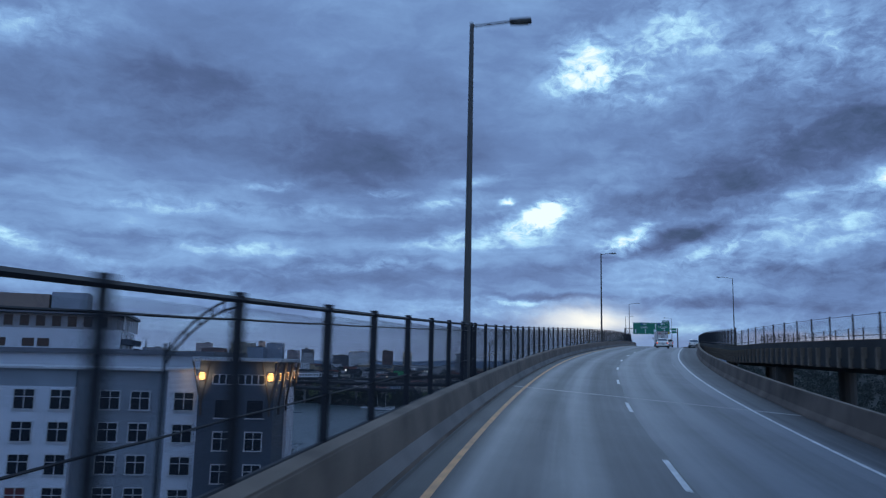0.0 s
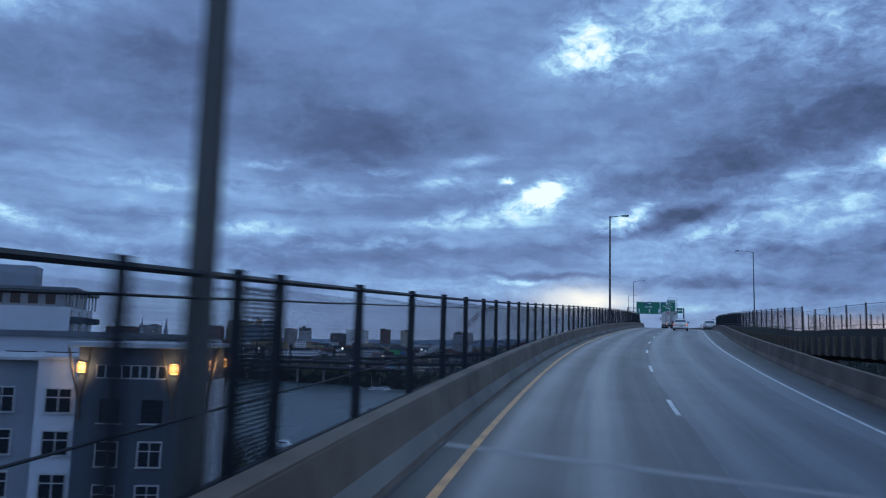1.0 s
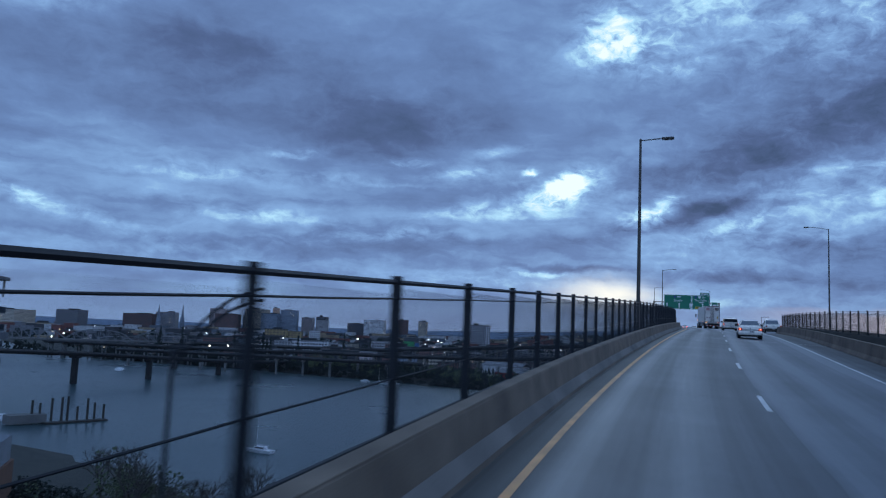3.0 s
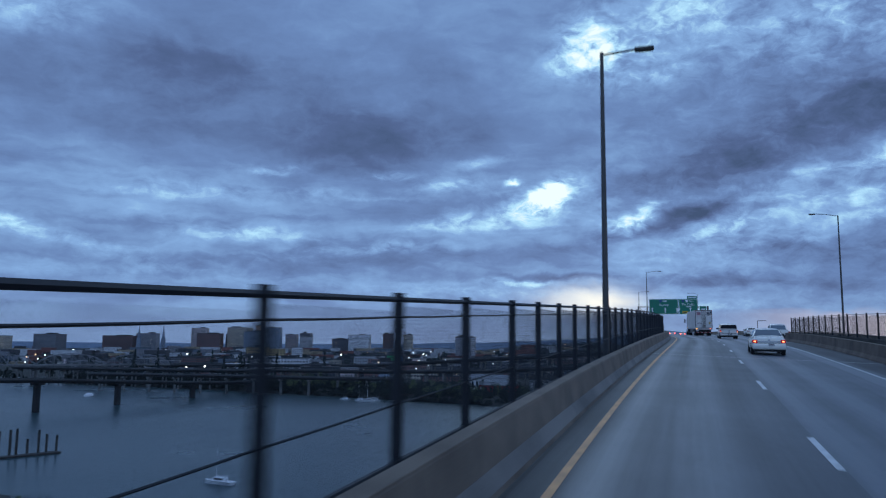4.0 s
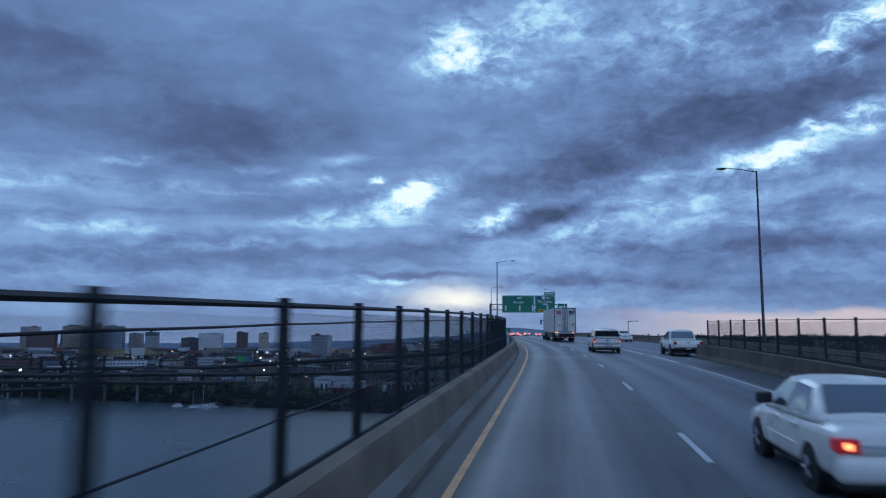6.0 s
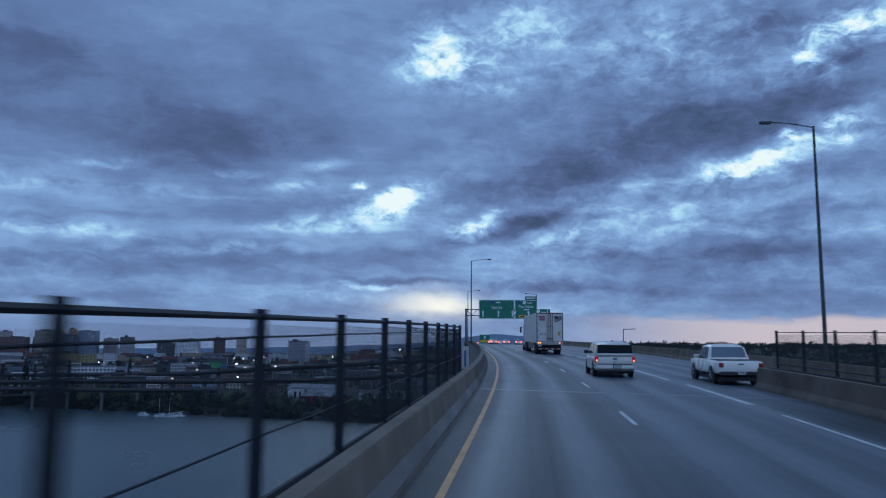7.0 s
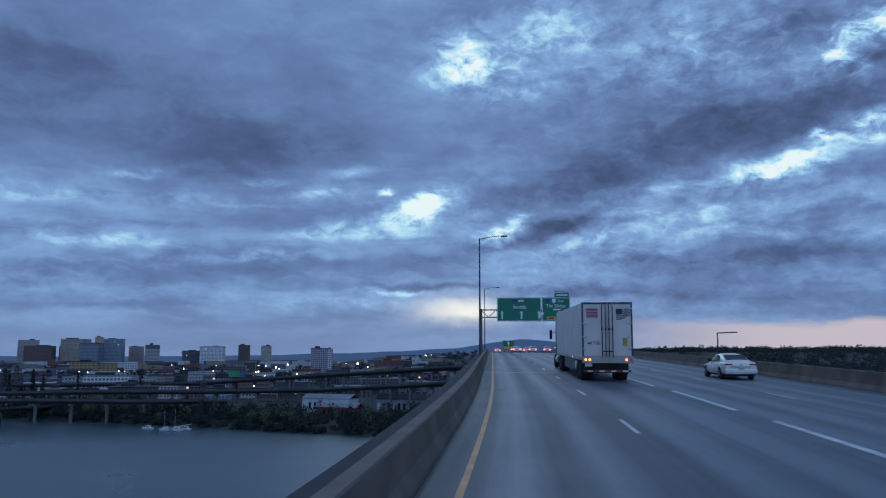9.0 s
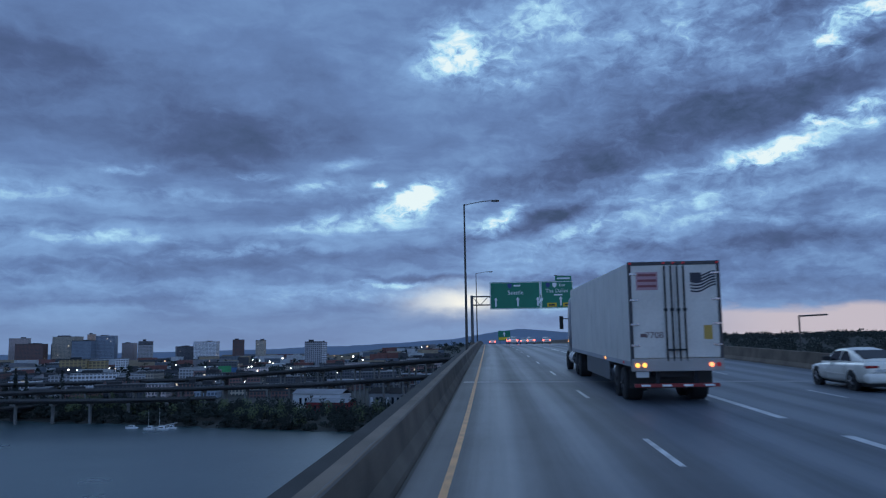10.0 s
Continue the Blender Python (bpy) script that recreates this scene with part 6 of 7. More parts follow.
# ---------- vehicles ----------


def paint(name, base, metal=0.0, rough=0.28):
    return mat(name, base, rough, metal, 0.06, 3, 1.2, 0.0, coat=0.5)


# warm headlight wash on the tails is put into these three paints
WHITECAR = paint("headlit_white_paint", (0.82, 0.765, 0.67))
SILVER = paint("silver_car_paint", (0.60, 0.555, 0.50), 0.2, 0.32)
TRAILERWHITE = mat("headlit_trailer_white", (0.60, 0.57, 0.52), 0.42, 0, 0.16, 2, 0.9, 0.05)
GLASS = mat("tinted_car_glass", (0.008, 0.009, 0.012), 0.12, 0, 0.1, 1, 1, 0.0)
GLASS.node_tree.nodes["Principled BSDF"].inputs["Specular IOR Level"].default_value = 0.12
# sky reflection is put into this glass as a pale base colour
GLASSPALE = mat("sky_reflecting_car_glass", (0.13, 0.16, 0.18), 0.05, 0.45, 0.1, 1, 1, 0.0, coat=0.5)
TYRE = mat("tyre_rubber", (0.018, 0.018, 0.019), 0.85, 0, 0.3, 8, 3, 0.3)
RIM = mat("alloy_rim", (0.30, 0.30, 0.31), 0.35, 0.9, 0.15, 4, 2, 0.0)
DARKRIM = mat("dirty_steel_rim", (0.085, 0.085, 0.088), 0.6, 0.6, 0.3, 4, 2, 0.0)
TRIMBLACK = mat("black_plastic_trim", (0.02, 0.02, 0.021), 0.6, 0, 0.2, 6, 2, 0.1)
CHROME = mat("dull_chrome", (0.45, 0.45, 0.46), 0.25, 0.9, 0.1, 4, 2, 0.0)
REDLENS = mat("red_tail_lens", (0.30, 0.012, 0.014), 0.2, 0, 0.1, 4, 2, 0.0)
TAILGLOW = mat("lit_tail_lamp", (0.55, 0.02, 0.03), 0.3, 0, 0.0, 1, 1, 0.0, emit=0.14)
BRAKEGLOW = mat("lit_brake_bulb", (1.0, 0.24, 0.09), 0.3, 0, 0.0, 1, 1, 0.0, emit=3.2)
AMBERGLOW = mat("lit_amber_lamp", (1.0, 0.38, 0.07), 0.3, 0, 0.0, 1, 1, 0.0, emit=2.6)
PLATE = mat("number_plate", (0.55, 0.54, 0.52), 0.5, 0, 0.08, 8, 3, 0.0)
PLATEINK = mat("plate_ink", (0.16, 0.10, 0.10), 0.6)


def loft(bm, rings):
    rows = [[bm.verts.new(p) for p in r] for r in rings]
    n = len(rows[0])
    for a, b in zip(rows, rows[1:]):
        for k in range(n):
            bm.faces.new((a[k], a[(k + 1) % n], b[(k + 1) % n], b[k]))
    bm.faces.new(rows[0]), bm.faces.new(rows[-1][::-1])
    return bm


def shell_ring(y, w, z0, z1, n=5.0, count=28):
    zc, hz = (z0 + z1) / 2, (z1 - z0) / 2
    f = lambda v: math.copysign(abs(v) ** (2 / n), v)
    return [(w * f(math.cos(2 * math.pi * k / count)), y, zc + hz * f(math.sin(2 * math.pi * k / count))) for k in range(count)]


def plate(bm, pts, out=0.012, deep=0.03):
    """A thin pane over four corner points, proud of the surface under it."""
    P = [Vector(p) for p in pts]
    n = (P[1] - P[0]).cross(P[3] - P[0]).normalized()
    a, b = [bm.verts.new(p + n * out) for p in P], [bm.verts.new(p - n * deep) for p in P]
    bm.faces.new(a), bm.faces.new(b[::-1])
    for k in range(len(P)):
        bm.faces.new((a[k], b[k], b[(k + 1) % len(P)], a[(k + 1) % len(P)]))
    return bm


def wheel(parent, x, y, r, w, rim=RIM):
    side = 1 if x > 0 else -1
    bm = bmesh.new()
    prof = [(0.0, r * 0.66), (0.02, r * 0.93), (0.06, r), (w - 0.06, r), (w - 0.02, r * 0.93), (w, r * 0.66)]
    rows = [[bm.verts.new((x - side * (w - a) * 1.0 + 0.0, y + q * math.cos(2 * math.pi * k / 26), r + q * math.sin(2 * math.pi * k / 26))) for k in range(26)] for a, q in prof]
    for a, b in zip(rows, rows[1:]):
        for k in range(26):
            bm.faces.new((a[k], a[(k + 1) % 26], b[(k + 1) % 26], b[k]))
    bm.faces.new(rows[0]), bm.faces.new(rows[-1])
    t = part("wheel", bm, TYRE, parent, "black rubber tyre")
    bm = bmesh.new()
    rod(bm, (x - side * 0.02, y, r), (x - side * 0.005, y, r), r * 0.64, r * 0.60, 24)
    for k in range(5):
        a = 2 * math.pi * k / 5
        c, d = Vector((x + side * 0.004, y + r * 0.1 * math.cos(a), r + r * 0.1 * math.sin(a))), Vector((x + side * 0.004, y + r * 0.58 * math.cos(a), r + r * 0.58 * math.sin(a)))
        rod(bm, c, d, 0.035, 0.028, 6)
    part("rim", bm, rim, t, "dull alloy rim")
    return t


def car(name, label, body, cab, colour, spec, m):
    """Road car from lofted shell and cabin. y runs from the tail to the nose."""
    ob = tagged(empty(name, m), label, spec.get("category", "car"))
    ys = [q[0] for q in body]
    dense = sorted({*ys, *span(ys[0], ys[-1], 0.22)})
    pick = lambda y, rows, i: float(np.interp(y, [q[0] for q in rows], [q[i] for q in rows]))
    part("body", loft(bmesh.new(), [shell_ring(y, pick(y, body, 1), pick(y, body, 2), pick(y, body, 3), spec.get("square", 5.0)) for y in dense]), colour, ob, smooth=True)
    G = lambda y, i: pick(y, cab, i)

    def cab_pt(y, k, side):
        wb, wt, zb, zt = (G(y, i) for i in (1, 2, 3, 4))
        return Vector((side * (wb + (wt - wb) * k), y, zb + (zt - zb) * k))
    rings = []
    for y in sorted({*[q[0] for q in cab], *span(cab[0][0], cab[-1][0], 0.2)}):
        wb, wt, zb, zt = (G(y, i) for i in (1, 2, 3, 4))
        r = min(0.07, wt * 0.2)
        right = [(wb, zb - 0.06), (wb, zb), (wt + (wb - wt) * 0.12, zb + (zt - zb) * 0.88), (wt - r * 0.5, zt - (zt - zb) * 0.03), (wt - r * 2.5, zt + 0.012), (wt * 0.4, zt + 0.03)]
        rings.append([(x, y, z) for x, z in right] + [(-x, y, z) for x, z in right[::-1]])
    part("cabin", loft(bmesh.new(), rings), spec.get("roof", colour), ob, smooth=True)

    def end_pane(nm, ya, yb, glass, ka=0.10, kb=0.92, inset=0.94):
        P = []
        for f, sg in ((ka, -1), (ka, 1), (kb, 1), (kb, -1)):
            y = ya + (yb - ya) * f
            P.append(Vector((sg * (G(y, 2) - 0.035) * inset, y, G(y, 4) + 0.012)))
        if yb < ya:
            P = P[::-1]
        part(nm, plate(bmesh.new(), P, 0.022, 0.05), glass, ob, "dark tinted glass" if glass is GLASS else "glass with a sky reflection in its colour")
    end_pane("rear_window", *spec["rear"], spec.get("rear_glass", GLASS), inset=spec.get("rear_inset", 0.94))
    end_pane("windscreen", *spec["front"], GLASSPALE)
    for sg in (-1, 1):
        for y0, y1, t0, t1 in spec["sides"]:
            P = [cab_pt(y0, 0.06, sg), cab_pt(y1, 0.06, sg), cab_pt(t1, 0.84, sg), cab_pt(t0, 0.84, sg)]
            part("side_window", plate(bmesh.new(), P if sg > 0 else P[::-1], 0.012, 0.03), spec.get("side_glass", GLASS), ob)
        for y in spec["axles"]:
            wh = spec["wheel"]
            w = pick(y, body, 1)
            bm = rod(bmesh.new(), (sg * (w - 0.16), y, wh), (sg * (w + 0.006), y, wh), wh * 1.16, wh * 1.16, 28)
            part("wheel_arch", bm, TRIMBLACK, ob)
            wheel(ob, sg * (w + 0.014), y, wh, 0.22)
        y = spec["mirror"]
        part("door_mirror", box(bmesh.new(), sg * G(y, 1), sg * (G(y, 1) + 0.24), y - 0.06, y + 0.08, G(y, 3) + 0.02, G(y, 3) + 0.19, bevel=0.035), spec.get("mirror_mat", colour), ob)
        for y in spec["handles"]:
            w = pick(y, body, 1)
            part("door_handle", box(bmesh.new(), sg * (w - 0.01), sg * (w + 0.03), y - 0.1, y + 0.1, spec["handle_z"], spec["handle_z"] + 0.035, bevel=0.008), CHROME if spec.get("chrome") else colour, ob)
        part("side_strip", box(bmesh.new(), sg * (pick(2.2, body, 1) - 0.02), sg * (pick(2.2, body, 1) + 0.012), spec["axles"][0] + 0.55, spec["axles"][1] - 0.55, spec["strip"], spec["strip"] + 0.045, bevel=0.005), colour, ob)
    w0 = spec["tail_w"]
    part("bumper", box(bmesh.new(), -w0, w0, -0.07, 0.32, spec["bumper"][0], spec["bumper"][1], bevel=0.10), spec.get("bumper_mat", colour), ob, smooth=True)
    for sg in (-1, 1):
        x0, x1, z0, z1, y = spec["lamps"]
        lamp = part("tail_lamp", box(bmesh.new(), sg * x0, sg * x1, y - 0.02, y + 0.26, z0, z1, bevel=0.03), TAILGLOW if spec.get("lit") else REDLENS, ob, "lit red tail lamp" if spec.get("lit") else "red tail lamp")
        if spec.get("lit"):
            zc = z0 + (z1 - z0) * spec.get("bulb", 0.5)
            part("brake_bulb", box(bmesh.new(), sg * (x0 + (x1 - x0) * 0.3), sg * (x0 + (x1 - x0) * 0.72), y - 0.026, y - 0.0, zc - 0.04, zc + 0.04, bevel=0.01), BRAKEGLOW, lamp, "bright brake bulb")
    px, pz, py = spec["plate"]
    pl = part("number_plate", box(bmesh.new(), px - 0.16, px + 0.16, py - 0.012, py + 0.02, pz, pz + 0.16, bevel=0.004), PLATE, ob, "pale number plate with dark bars")
    for k in range(5):
        part("bar", box(bmesh.new(), px - 0.11 + 0.045 * k, px - 0.082 + 0.045 * k, py - 0.016, py - 0.0125, pz + 0.05, pz + 0.115), PLATEINK, pl)
    for nm, b, mt, lb in spec.get("extras", ()):
        part(nm, box(bmesh.new(), *b, bevel=min(0.015, 0.3 * min(abs(b[1] - b[0]), abs(b[3] - b[2]), abs(b[5] - b[4])))), mt, ob, lb)
    part("underbody", box(bmesh.new(), -w0 * 0.86, w0 * 0.86, 0.15, ys[-1] - 0.3, 0.19, 0.36), TRIMBLACK, ob)
    return ob


SEDAN_BODY = [(0.0, 0.78, 0.46, 0.86), (0.03, 0.83, 0.38, 0.94), (0.10, 0.86, 0.33, 0.985), (0.45, 0.875, 0.26, 1.01), (1.1, 0.875, 0.22, 1.0), (2.4, 0.88, 0.21, 0.965), (3.3, 0.875, 0.21, 0.93), (4.0, 0.855, 0.23, 0.86), (4.5, 0.79, 0.29, 0.76), (4.7, 0.66, 0.38, 0.64)]
SEDAN_CAB = [(0.72, 0.82, 0.78, 0.985, 1.005), (1.45, 0.83, 0.60, 0.975, 1.385), (2.0, 0.83, 0.61, 0.96, 1.43), (2.75, 0.82, 0.60, 0.945, 1.40), (3.6, 0.79, 0.74, 0.915, 0.935)]
SEDAN = dict(rear_inset=0.97, square=4.6, mirror_mat=TRIMBLACK, rear=(0.72, 1.45), front=(3.6, 2.75), sides=((1.2, 2.12, 1.5, 2.10), (2.2, 3.2, 2.18, 2.78)), axles=(1.02, 3.68), wheel=0.305, mirror=2.95, handles=(1.62, 2.55), handle_z=0.80,
             tail_w=0.86, bumper=(0.30, 0.64), lamps=(0.58, 0.862, 0.66, 0.85, 0.0), lit=True, plate=(0.12, 0.50, -0.075), strip=0.52, rear_glass=GLASSPALE, side_glass=GLASSPALE,
             extras=(("trim_panel", (-0.57, 0.57, -0.012, 0.1, 0.68, 0.755), PLATE, "pale grey trim between the lamps"), ("trim_line", (-0.57, 0.57, -0.02, 0.1, 0.752, 0.768), CHROME, "chrome line"), ("badge", (-0.05, 0.05, -0.01, 0.1, 0.80, 0.87), CHROME, "small chrome badge"), ("boot_gap", (-0.70, 0.70, -0.006, 0.12, 0.655, 0.668), TRIMBLACK, ""), ("lower_valance", (-0.8, 0.8, -0.04, 0.2, 0.27, 0.33), TRIMBLACK, "")))
sedan = car("sedan", "older white four-door sedan with lit brake lamps", SEDAN_BODY, SEDAN_CAB, WHITECAR, SEDAN, road_pose(119.4, 5.50))

SUV_BODY = [(0.0, 0.88, 0.46, 0.92), (0.04, 0.93, 0.38, 1.04), (0.15, 0.955, 0.31, 1.10), (1.0, 0.965, 0.25, 1.10), (3.4, 0.965, 0.25, 1.08), (4.3, 0.945, 0.27, 1.03), (4.9, 0.88, 0.32, 0.92), (5.12, 0.76, 0.42, 0.74)]
SUV_CAB = [(0.06, 0.90, 0.865, 1.08, 1.10), (0.24, 0.90, 0.80, 1.08, 1.585), (0.5, 0.905, 0.79, 1.08, 1.66), (2.4, 0.905, 0.79, 1.08, 1.705), (3.25, 0.895, 0.77, 1.07, 1.63), (4.05, 0.86, 0.80, 1.03, 1.05)]
SUV = dict(rear_inset=1.045, rear=(0.06, 0.24), front=(4.05, 3.25), sides=((0.35, 1.3, 0.42, 1.3), (1.42, 2.25, 1.42, 2.25), (2.37, 3.5, 2.37, 3.2)), axles=(1.05, 4.05), wheel=0.37, mirror=3.45, handles=(1.75, 2.75), handle_z=0.90, square=6.5, chrome=True,
           tail_w=0.94, bumper=(0.34, 0.60), lamps=(0.80, 0.968, 0.76, 1.01, -0.005), lit=True, bulb=0.22, plate=(0.08, 0.45, -0.085), strip=0.42, mirror_mat=TRIMBLACK, category="car",
           extras=(("trim_strip", (-0.82, 0.82, -0.012, 0.08, 0.625, 0.665), TRIMBLACK, "dark trim strip"), ("badge", (-0.10, 0.10, -0.012, 0.06, 0.86, 0.935), TRIMBLACK, "dark oval badge"), ("tailgate_handle", (-0.09, 0.09, -0.012, 0.05, 0.745, 0.77), TRIMBLACK, ""), ("plate_frame", (-0.12, 0.28, -0.078, -0.05, 0.43, 0.63), TRIMBLACK, "dark plate frame"), ("bumper_line", (-0.9, 0.9, -0.076, -0.05, 0.40, 0.415), TRIMBLACK, ""), ("tailgate_edge", (-0.79, 0.79, -0.008, 0.06, 1.045, 1.055), TRIMBLACK, ""), ("tow_hitch", (-0.4, -0.2, -0.05, 0.2, 0.27, 0.36), TRIMBLACK, ""), ("lower_valance", (-0.85, 0.85, -0.02, 0.2, 0.27, 0.345), TRIMBLACK, ""), ("roof_aerial", (-0.03, 0.03, 0.9, 1.0, 1.72, 1.78), TRIMBLACK, "")))
SUV["roof"] = SILVER
car("estate_car", "boxy silver family car with lit tail lamps", SUV_BODY, SUV_CAB, SILVER, SUV, road_pose(165.8, 5.70))

PICK_BODY = [(0.0, 0.90, 0.55, 0.98), (0.04, 0.95, 0.50, 1.06), (0.2, 0.97, 0.46, 1.08), (2.0, 0.975, 0.44, 1.08), (3.9, 0.97, 0.44, 1.10), (4.7, 0.95, 0.46, 1.08), (5.3, 0.92, 0.48, 1.02), (5.55, 0.82, 0.52, 0.90)]
PICK_CAB = [(1.85, 0.90, 0.88, 1.06, 1.10), (2.12, 0.91, 0.76, 1.06, 1.66), (2.6, 0.91, 0.76, 1.06, 1.74), (3.4, 0.905, 0.75, 1.06, 1.70), (4.2, 0.88, 0.82, 1.06, 1.08)]
PICK = dict(rear=(1.85, 2.12), front=(4.2, 3.4), sides=((2.15, 2.75, 2.25, 2.75), (2.85, 3.8, 2.85, 3.45)), axles=(1.25, 4.6), wheel=0.38, mirror=3.7, handles=(2.3, 3.0), handle_z=0.95, square=7.0, rear_glass=GLASSPALE,
            tail_w=0.93, bumper=(0.42, 0.62), bumper_mat=TRIMBLACK, lamps=(0.74, 0.94, 0.78, 0.98, -0.01), plate=(0.0, 0.48, -0.075), strip=0.6, category="pickup truck",
            # shade inside the open bed is put in as a flat black panel
            extras=(("bed_rim", (-0.86, 0.86, 0.10, 1.75, 1.074, 1.088), TRIMBLACK, "black bed cover edge"), ("tailgate_handle", (-0.12, 0.12, -0.012, 0.05, 0.90, 0.95), TRIMBLACK, "")))
car("pickup_truck", "white pickup truck with a dark rear bumper", PICK_BODY, PICK_CAB, WHITECAR, PICK, road_pose(162.3, 10.6))

COUPE_BODY = [(0.0, 0.76, 0.52, 0.80), (0.04, 0.85, 0.42, 0.95), (0.15, 0.89, 0.34, 1.02), (0.7, 0.915, 0.24, 1.02), (2.4, 0.915, 0.21, 0.97), (3.6, 0.91, 0.21, 0.90), (4.4, 0.87, 0.25, 0.80), (4.85, 0.70, 0.36, 0.66)]
COUPE_CAB = [(0.55, 0.74, 0.70, 0.99, 1.03), (1.6, 0.80, 0.60, 0.98, 1.36), (2.2, 0.80, 0.60, 0.96, 1.42), (2.8, 0.80, 0.59, 0.945, 1.38), (3.75, 0.77, 0.70, 0.88, 0.90)]
COUPE = dict(SEDAN, rear_inset=0.94, square=5.0, rear=(0.6, 1.6), front=(3.75, 2.8), sides=((1.3, 2.1, 1.75, 2.1), (2.2, 3.25, 2.18, 2.85)), axles=(1.05, 3.9), wheel=0.335, lamps=(0.45, 0.87, 0.80, 0.90, 0.02), lit=False, rear_glass=GLASS, side_glass=GLASS, tail_w=0.9, plate=(0.0, 0.56, -0.075))
car("sports_sedan", "white low modern sedan with slim tail lamps", COUPE_BODY, COUPE_CAB, WHITECAR, COUPE, road_pose(208.6, 13.9))
for k, (s, u) in enumerate(((334, 5.5), (343, 9.4), (352, 5.5), (350, 13.2), (372, 9.4), (398, 2.0))):
    far_car = copy_thing(sedan, road_pose(s, u))
    far_car["label"] = "distant pale car with glowing red brake lamps"
    far_car["group"] = "queue of distant cars"
    for x in (-0.72, 0.72):
        part("brake_lamp", box(bmesh.new(), x - 0.17, x + 0.17, -0.06, -0.03, 0.66, 0.86, bevel=0.01), mat("bright_brake_lamp", (1.0, 0.10, 0.06), 0.3, 0, 0.0, 1, 1, 0.0, emit=7.0), far_car, "bright red brake lamp")


def lorry(m):
    ob = tagged(empty("articulated_lorry", m), "white box trailer lorry with a dark tractor unit", "truck")
    W, z0, z1, L = 1.30, 1.12, 4.10, 16.1
    trailer = part("trailer_box", box(bmesh.new(), -W, W, 0.06, L, z0, z1 - 0.02, bevel=0.03), TRAILERWHITE, ob, "white riveted trailer body")
    frame = bmesh.new()
    for q in ((-W - 0.005, -W + 0.08, z0 + 0.02, z1 - 0.1), (W - 0.08, W + 0.005, z0 + 0.02, z1 - 0.1)):
        box(frame, q[0], q[1], -0.02, 0.07, q[2], q[3])
    box(frame, -W - 0.005, W + 0.005, -0.02, 0.07, z1 - 0.1, z1)
    part("rear_frame", frame, mat("dark_trailer_frame", (0.055, 0.055, 0.06), 0.5, 0.3), trailer, "dark frame round the doors")
    for sg in (-1, 1):
        d = part("rear_door", box(bmesh.new(), sg * 0.01, sg * (W - 0.085), -0.012, 0.065, z0 + 0.22, z1 - 0.11, bevel=0.008), TRAILERWHITE, trailer, "white swing door")
        for x in (0.09, 0.27):
            part("lock_rod", rod(bmesh.new(), (sg * x, -0.045, z0 + 0.12), (sg * x, -0.045, z1 - 0.13), 0.024, n=8), TRIMBLACK, d, "dark lock rod")
            part("rod_guide", box(bmesh.new(), sg * x - 0.05, sg * x + 0.05, -0.06, -0.012, z0 + 1.55, z0 + 1.63), FENCE, d)
        for z in (z0 + 0.55, z0 + 1.15, z0 + 1.85, z0 + 2.6):
            part("hinge", box(bmesh.new(), sg * (W - 0.26), sg * (W - 0.02), -0.035, -0.012, z, z + 0.06, bevel=0.006), CHROME, d)
        part("door_handle", box(bmesh.new(), sg * 0.12 - 0.16, sg * 0.12 + 0.16, -0.075, -0.05, z0 + 0.42, z0 + 0.47), FENCE, d)
    part("rear_sill", box(bmesh.new(), -W, W, -0.06, 0.1, z0 - 0.16, z0 + 0.2, bevel=0.015), mat("worn_steel_sill", (0.36, 0.34, 0.32), 0.6, 0.3, 0.3), trailer, "worn steel sill")
    for sg, glow in ((-1, AMBERGLOW), (1, TAILGLOW)):
        for k in (0, 1):
            x = sg * (W - 0.16) - sg * 0.2 * k
            part("tail_lamp", rod(bmesh.new(), (x, -0.09, z0 + 0.02), (x, -0.055, z0 + 0.02), 0.062, n=14), glow if sg < 0 else BRAKEGLOW if k else TAILGLOW, trailer, "lit round tail lamp")
        part("mud_flap", box(bmesh.new(), sg * 0.55, sg * 1.25, 1.7, 1.72, 0.28, 1.0), TRIMBLACK, trailer)
    for x in (-W + 0.06, -0.28, 0, 0.28, W - 0.06):
        part("marker_lamp", box(bmesh.new(), x - 0.035, x + 0.035, -0.04, -0.015, z1 - 0.07, z1 - 0.025), TAILGLOW, trailer, "small lit red marker lamp")
    # underride guard with red and white tape
    guard = part("underride_guard", box(bmesh.new(), -1.2, 1.2, 0.1, 0.22, 0.50, 0.60, bevel=0.01), mat("red_guard", (0.30, 0.03, 0.03), 0.6), trailer)
    for x in (-0.9, -0.3, 0.3, 0.9):
        part("tape", box(bmesh.new(), x - 0.13, x + 0.13, 0.092, 0.099, 0.52, 0.58), SIGNWHITE, guard)
    for x in (-0.55, 0.55):
        part("guard_strut", box(bmesh.new(), x - 0.05, x + 0.05, 0.12, 0.2, 0.6, z0 - 0.1), FENCE, guard)
    part("plate_lamp_panel", box(bmesh.new(), -W + 0.12, -W + 0.48, -0.02, 0.0, z0 - 0.33, z0 - 0.17), PLATE, trailer, "pale plate with dark bars")
    # graphics on the doors
    part("poster", box(bmesh.new(), -1.08, -0.46, -0.018, -0.0125, 3.28, 3.80), mat("faded_red_poster", (0.42, 0.24, 0.26), 0.6), trailer, "faded pinkish notice")
    for z in (3.36, 3.52, 3.68):
        part("word_bar", box(bmesh.new(), -1.04, -0.50, -0.022, -0.0185, z, z + 0.07), mat("dull_red_print", (0.22, 0.06, 0.07), 0.6), trailer)
    flag = bmesh.new()
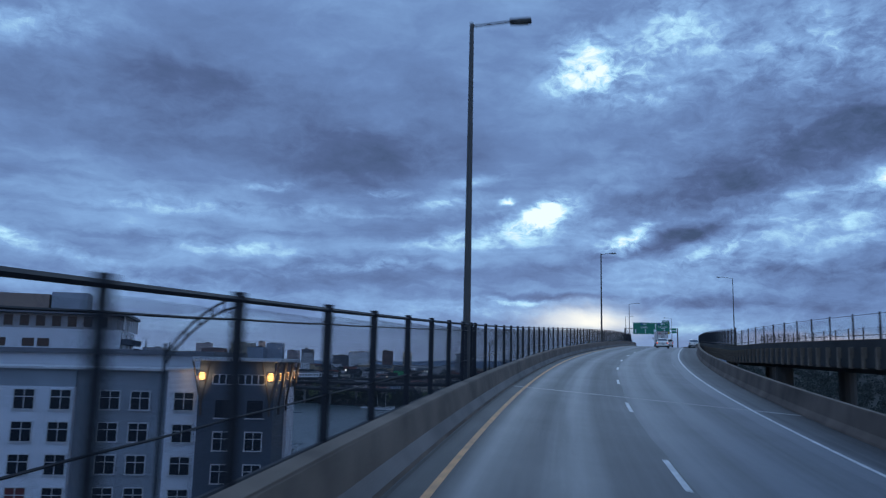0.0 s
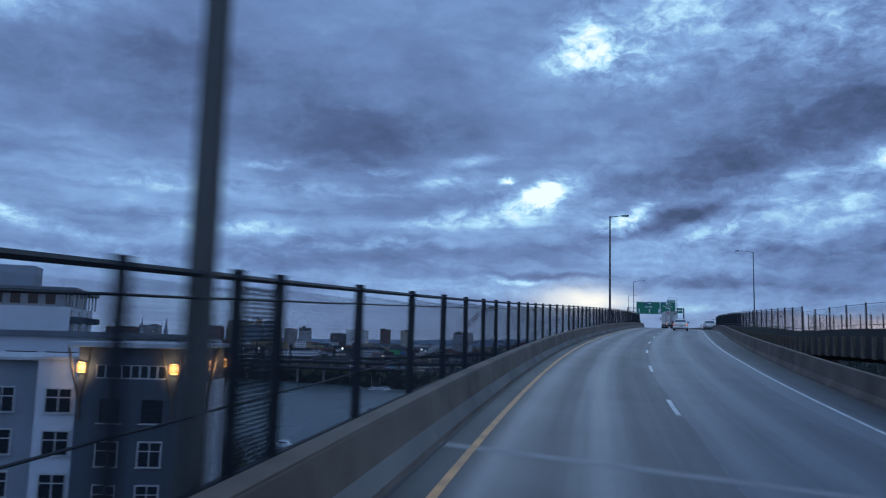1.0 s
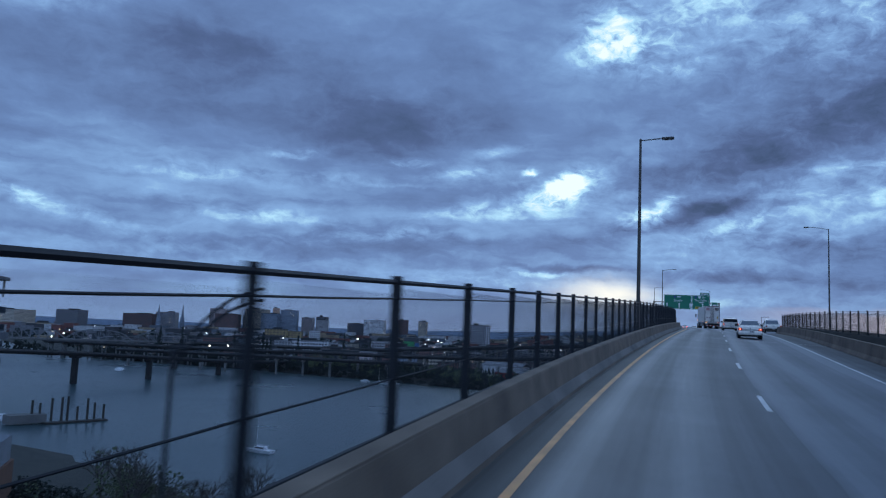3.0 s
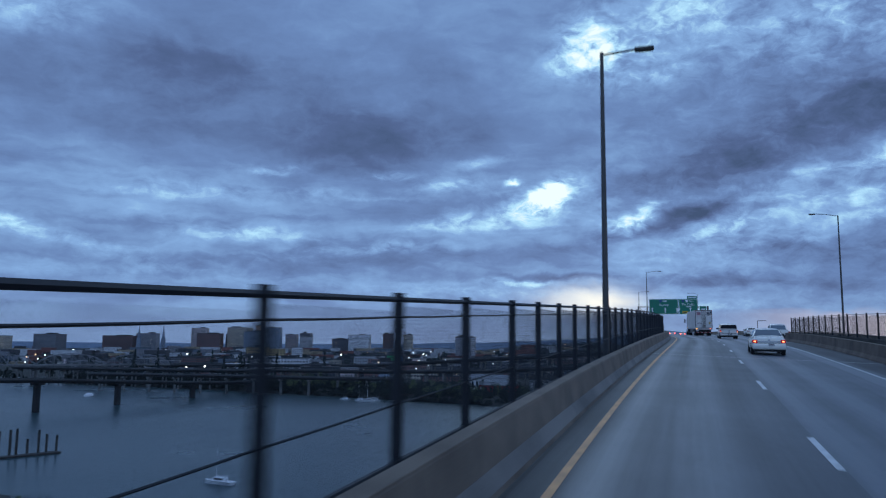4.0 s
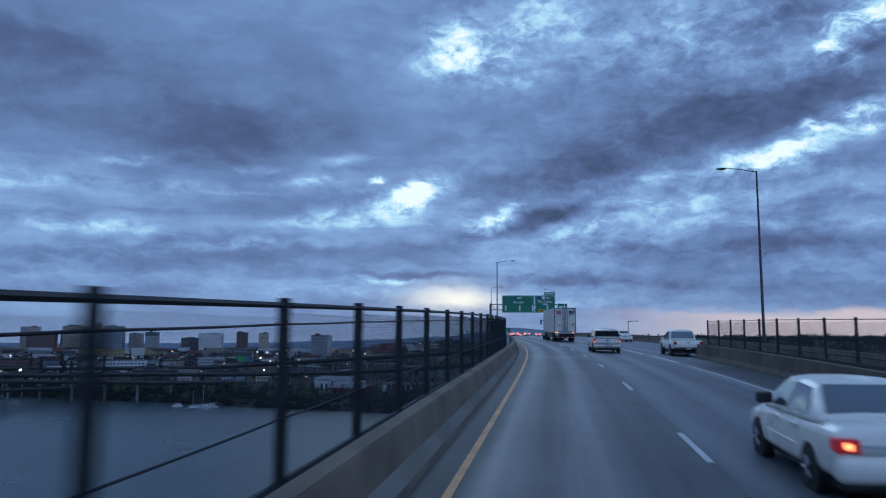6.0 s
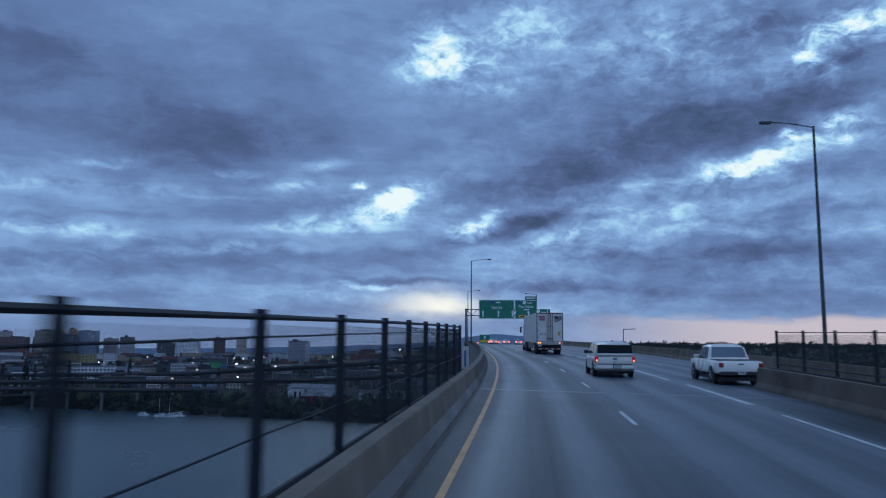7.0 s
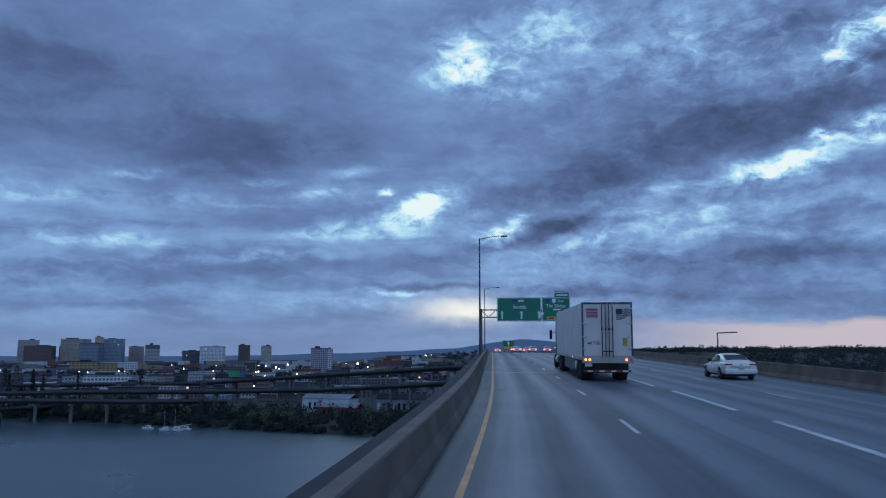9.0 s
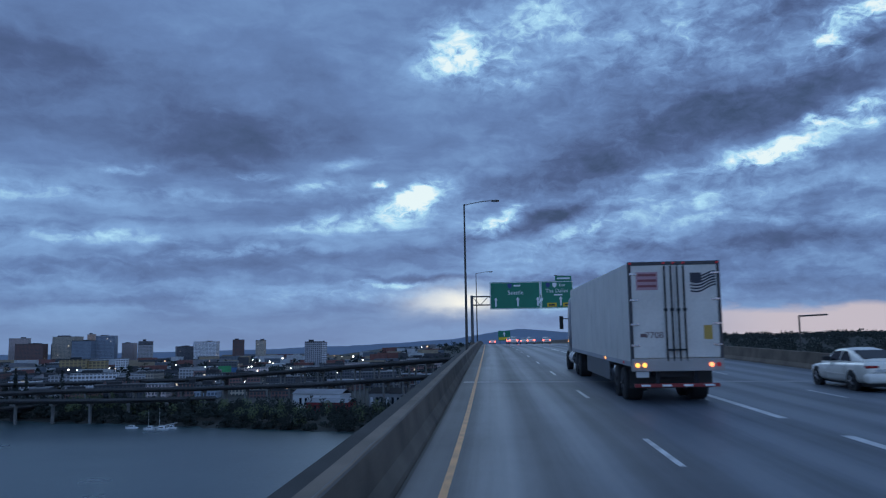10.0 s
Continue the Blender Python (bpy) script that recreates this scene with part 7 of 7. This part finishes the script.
    for k in range(6):
        pts = [(0.46 + 0.72 * t, 3.72 - 0.075 * k - 0.06 * math.sin(t * 5) + 0.04 * t - 0.10 * (1 - t) * (k / 6)) for t in np.linspace(0, 1, 9)]
        extrude_row(flag, pts + [(x, z - 0.05) for x, z in pts[::-1]], Matrix.Translation((0, -0.018, 0)), 0.005)
    box(flag, 0.46, 0.78, -0.0195, -0.0125, 3.50, 3.76)
    part("flag_print", flag, mat("dark_flag_print", (0.035, 0.035, 0.05), 0.6), trailer, "dark waving striped print")
    part("yellow_notice", box(bmesh.new(), 0.78, 1.02, -0.018, -0.0125, 1.85, 2.25), mat("ochre_notice", (0.42, 0.27, 0.06), 0.6), trailer)
    lettering("7708", 0.26, Matrix.Translation((-0.62, -0.016, 1.98)) @ UPRIGHT, PLATEINK, trailer)
    part("emblem", box(bmesh.new(), -1.02, -0.84, -0.017, -0.0125, 1.93, 2.03), PLATEINK, trailer)
    part("side_rail", functools.reduce(lambda b, sg: box(b, sg * (W - 0.02), sg * (W + 0.012), 0.1, L, z0 - 0.02, z0 + 0.12), (-1, 1), bmesh.new()), mat("grey_trailer_kick_panel", (0.36, 0.37, 0.39), 0.5, 0.2), trailer, "grey lower side panel")
    for y in np.arange(1.2, L, 1.2):
        for sg in (-1, 1):
            part("side_seam", box(bmesh.new(), sg * (W - 0.01), sg * (W + 0.006), y - 0.02, y + 0.02, z0 + 0.13, z1 - 0.12), TRAILERWHITE, trailer)
    for y, g in ((4.9, AMBERGLOW), (1.2, TAILGLOW)):
        part("side_lamp", box(bmesh.new(), -W - 0.03, -W - 0.013, y - 0.06, y + 0.06, z0 + 0.02, z0 + 0.1), g, trailer, "small lit side lamp")
    part("flap_panel", box(bmesh.new(), -1.2, 1.2, 0.9, 0.93, 0.42, 1.02), TRIMBLACK, trailer, "dark rubber flap across the axle")
    part("chassis", box(bmesh.new(), -0.55, 0.55, 0.3, L - 0.3, 0.78, z0 - 0.02), TRIMBLACK, trailer)
    part("side_skirt", functools.reduce(lambda b, sg: box(b, sg * (W - 0.06), sg * (W - 0.03), 4.4, 10.5, 0.45, z0 - 0.03), (-1, 1), bmesh.new()), mat("dull_side_skirt", (0.12, 0.12, 0.125), 0.6), trailer)
    for y in (1.9, 3.15, 13.6, 14.9):
        for sg in (-1, 1):
            wheel(ob, sg * 1.25, y, 0.51, 0.55, DARKRIM)
    # tractor unit
    DARK = paint("dark_blue_cab_paint", (0.035, 0.045, 0.065), 0.2, 0.35)
    cab = part("cab", loft(bmesh.new(), [shell_ring(y, w, a, b, 7) for y, w, a, b in ((16.4, 1.15, 0.9, 3.6), (16.5, 1.22, 0.85, 3.85), (18.2, 1.24, 0.8, 3.9), (18.9, 1.2, 0.75, 3.3), (19.2, 1.15, 0.7, 2.4), (20.6, 1.05, 0.6, 1.95), (21.0, 0.95, 0.6, 1.75))]), DARK, ob, "dark tractor cab", smooth=True)
    for sg in (-1, 1):
        part("cab_mirror", box(bmesh.new(), sg * 1.42, sg * 1.62, 18.9, 19.05, 2.15, 2.85, bevel=0.03), TRIMBLACK, cab)
        part("mirror_arm", rod(bmesh.new(), (sg * 1.15, 18.9, 2.7), (sg * 1.45, 18.95, 2.7), 0.025, n=6), TRIMBLACK, cab)
        part("fuel_tank", rod(bmesh.new(), (sg * 1.0, 15.9, 0.75), (sg * 1.0, 17.6, 0.75), 0.32, n=16), CHROME, ob)
        part("cab_lamp", box(bmesh.new(), sg * 1.245, sg * 1.262, 18.3, 18.42, 1.5, 1.58), AMBERGLOW, cab)
        wheel(ob, sg * 1.22, 19.6, 0.51, 0.32, DARKRIM)
    return ob


lorry(road_pose(204.6, 5.95))
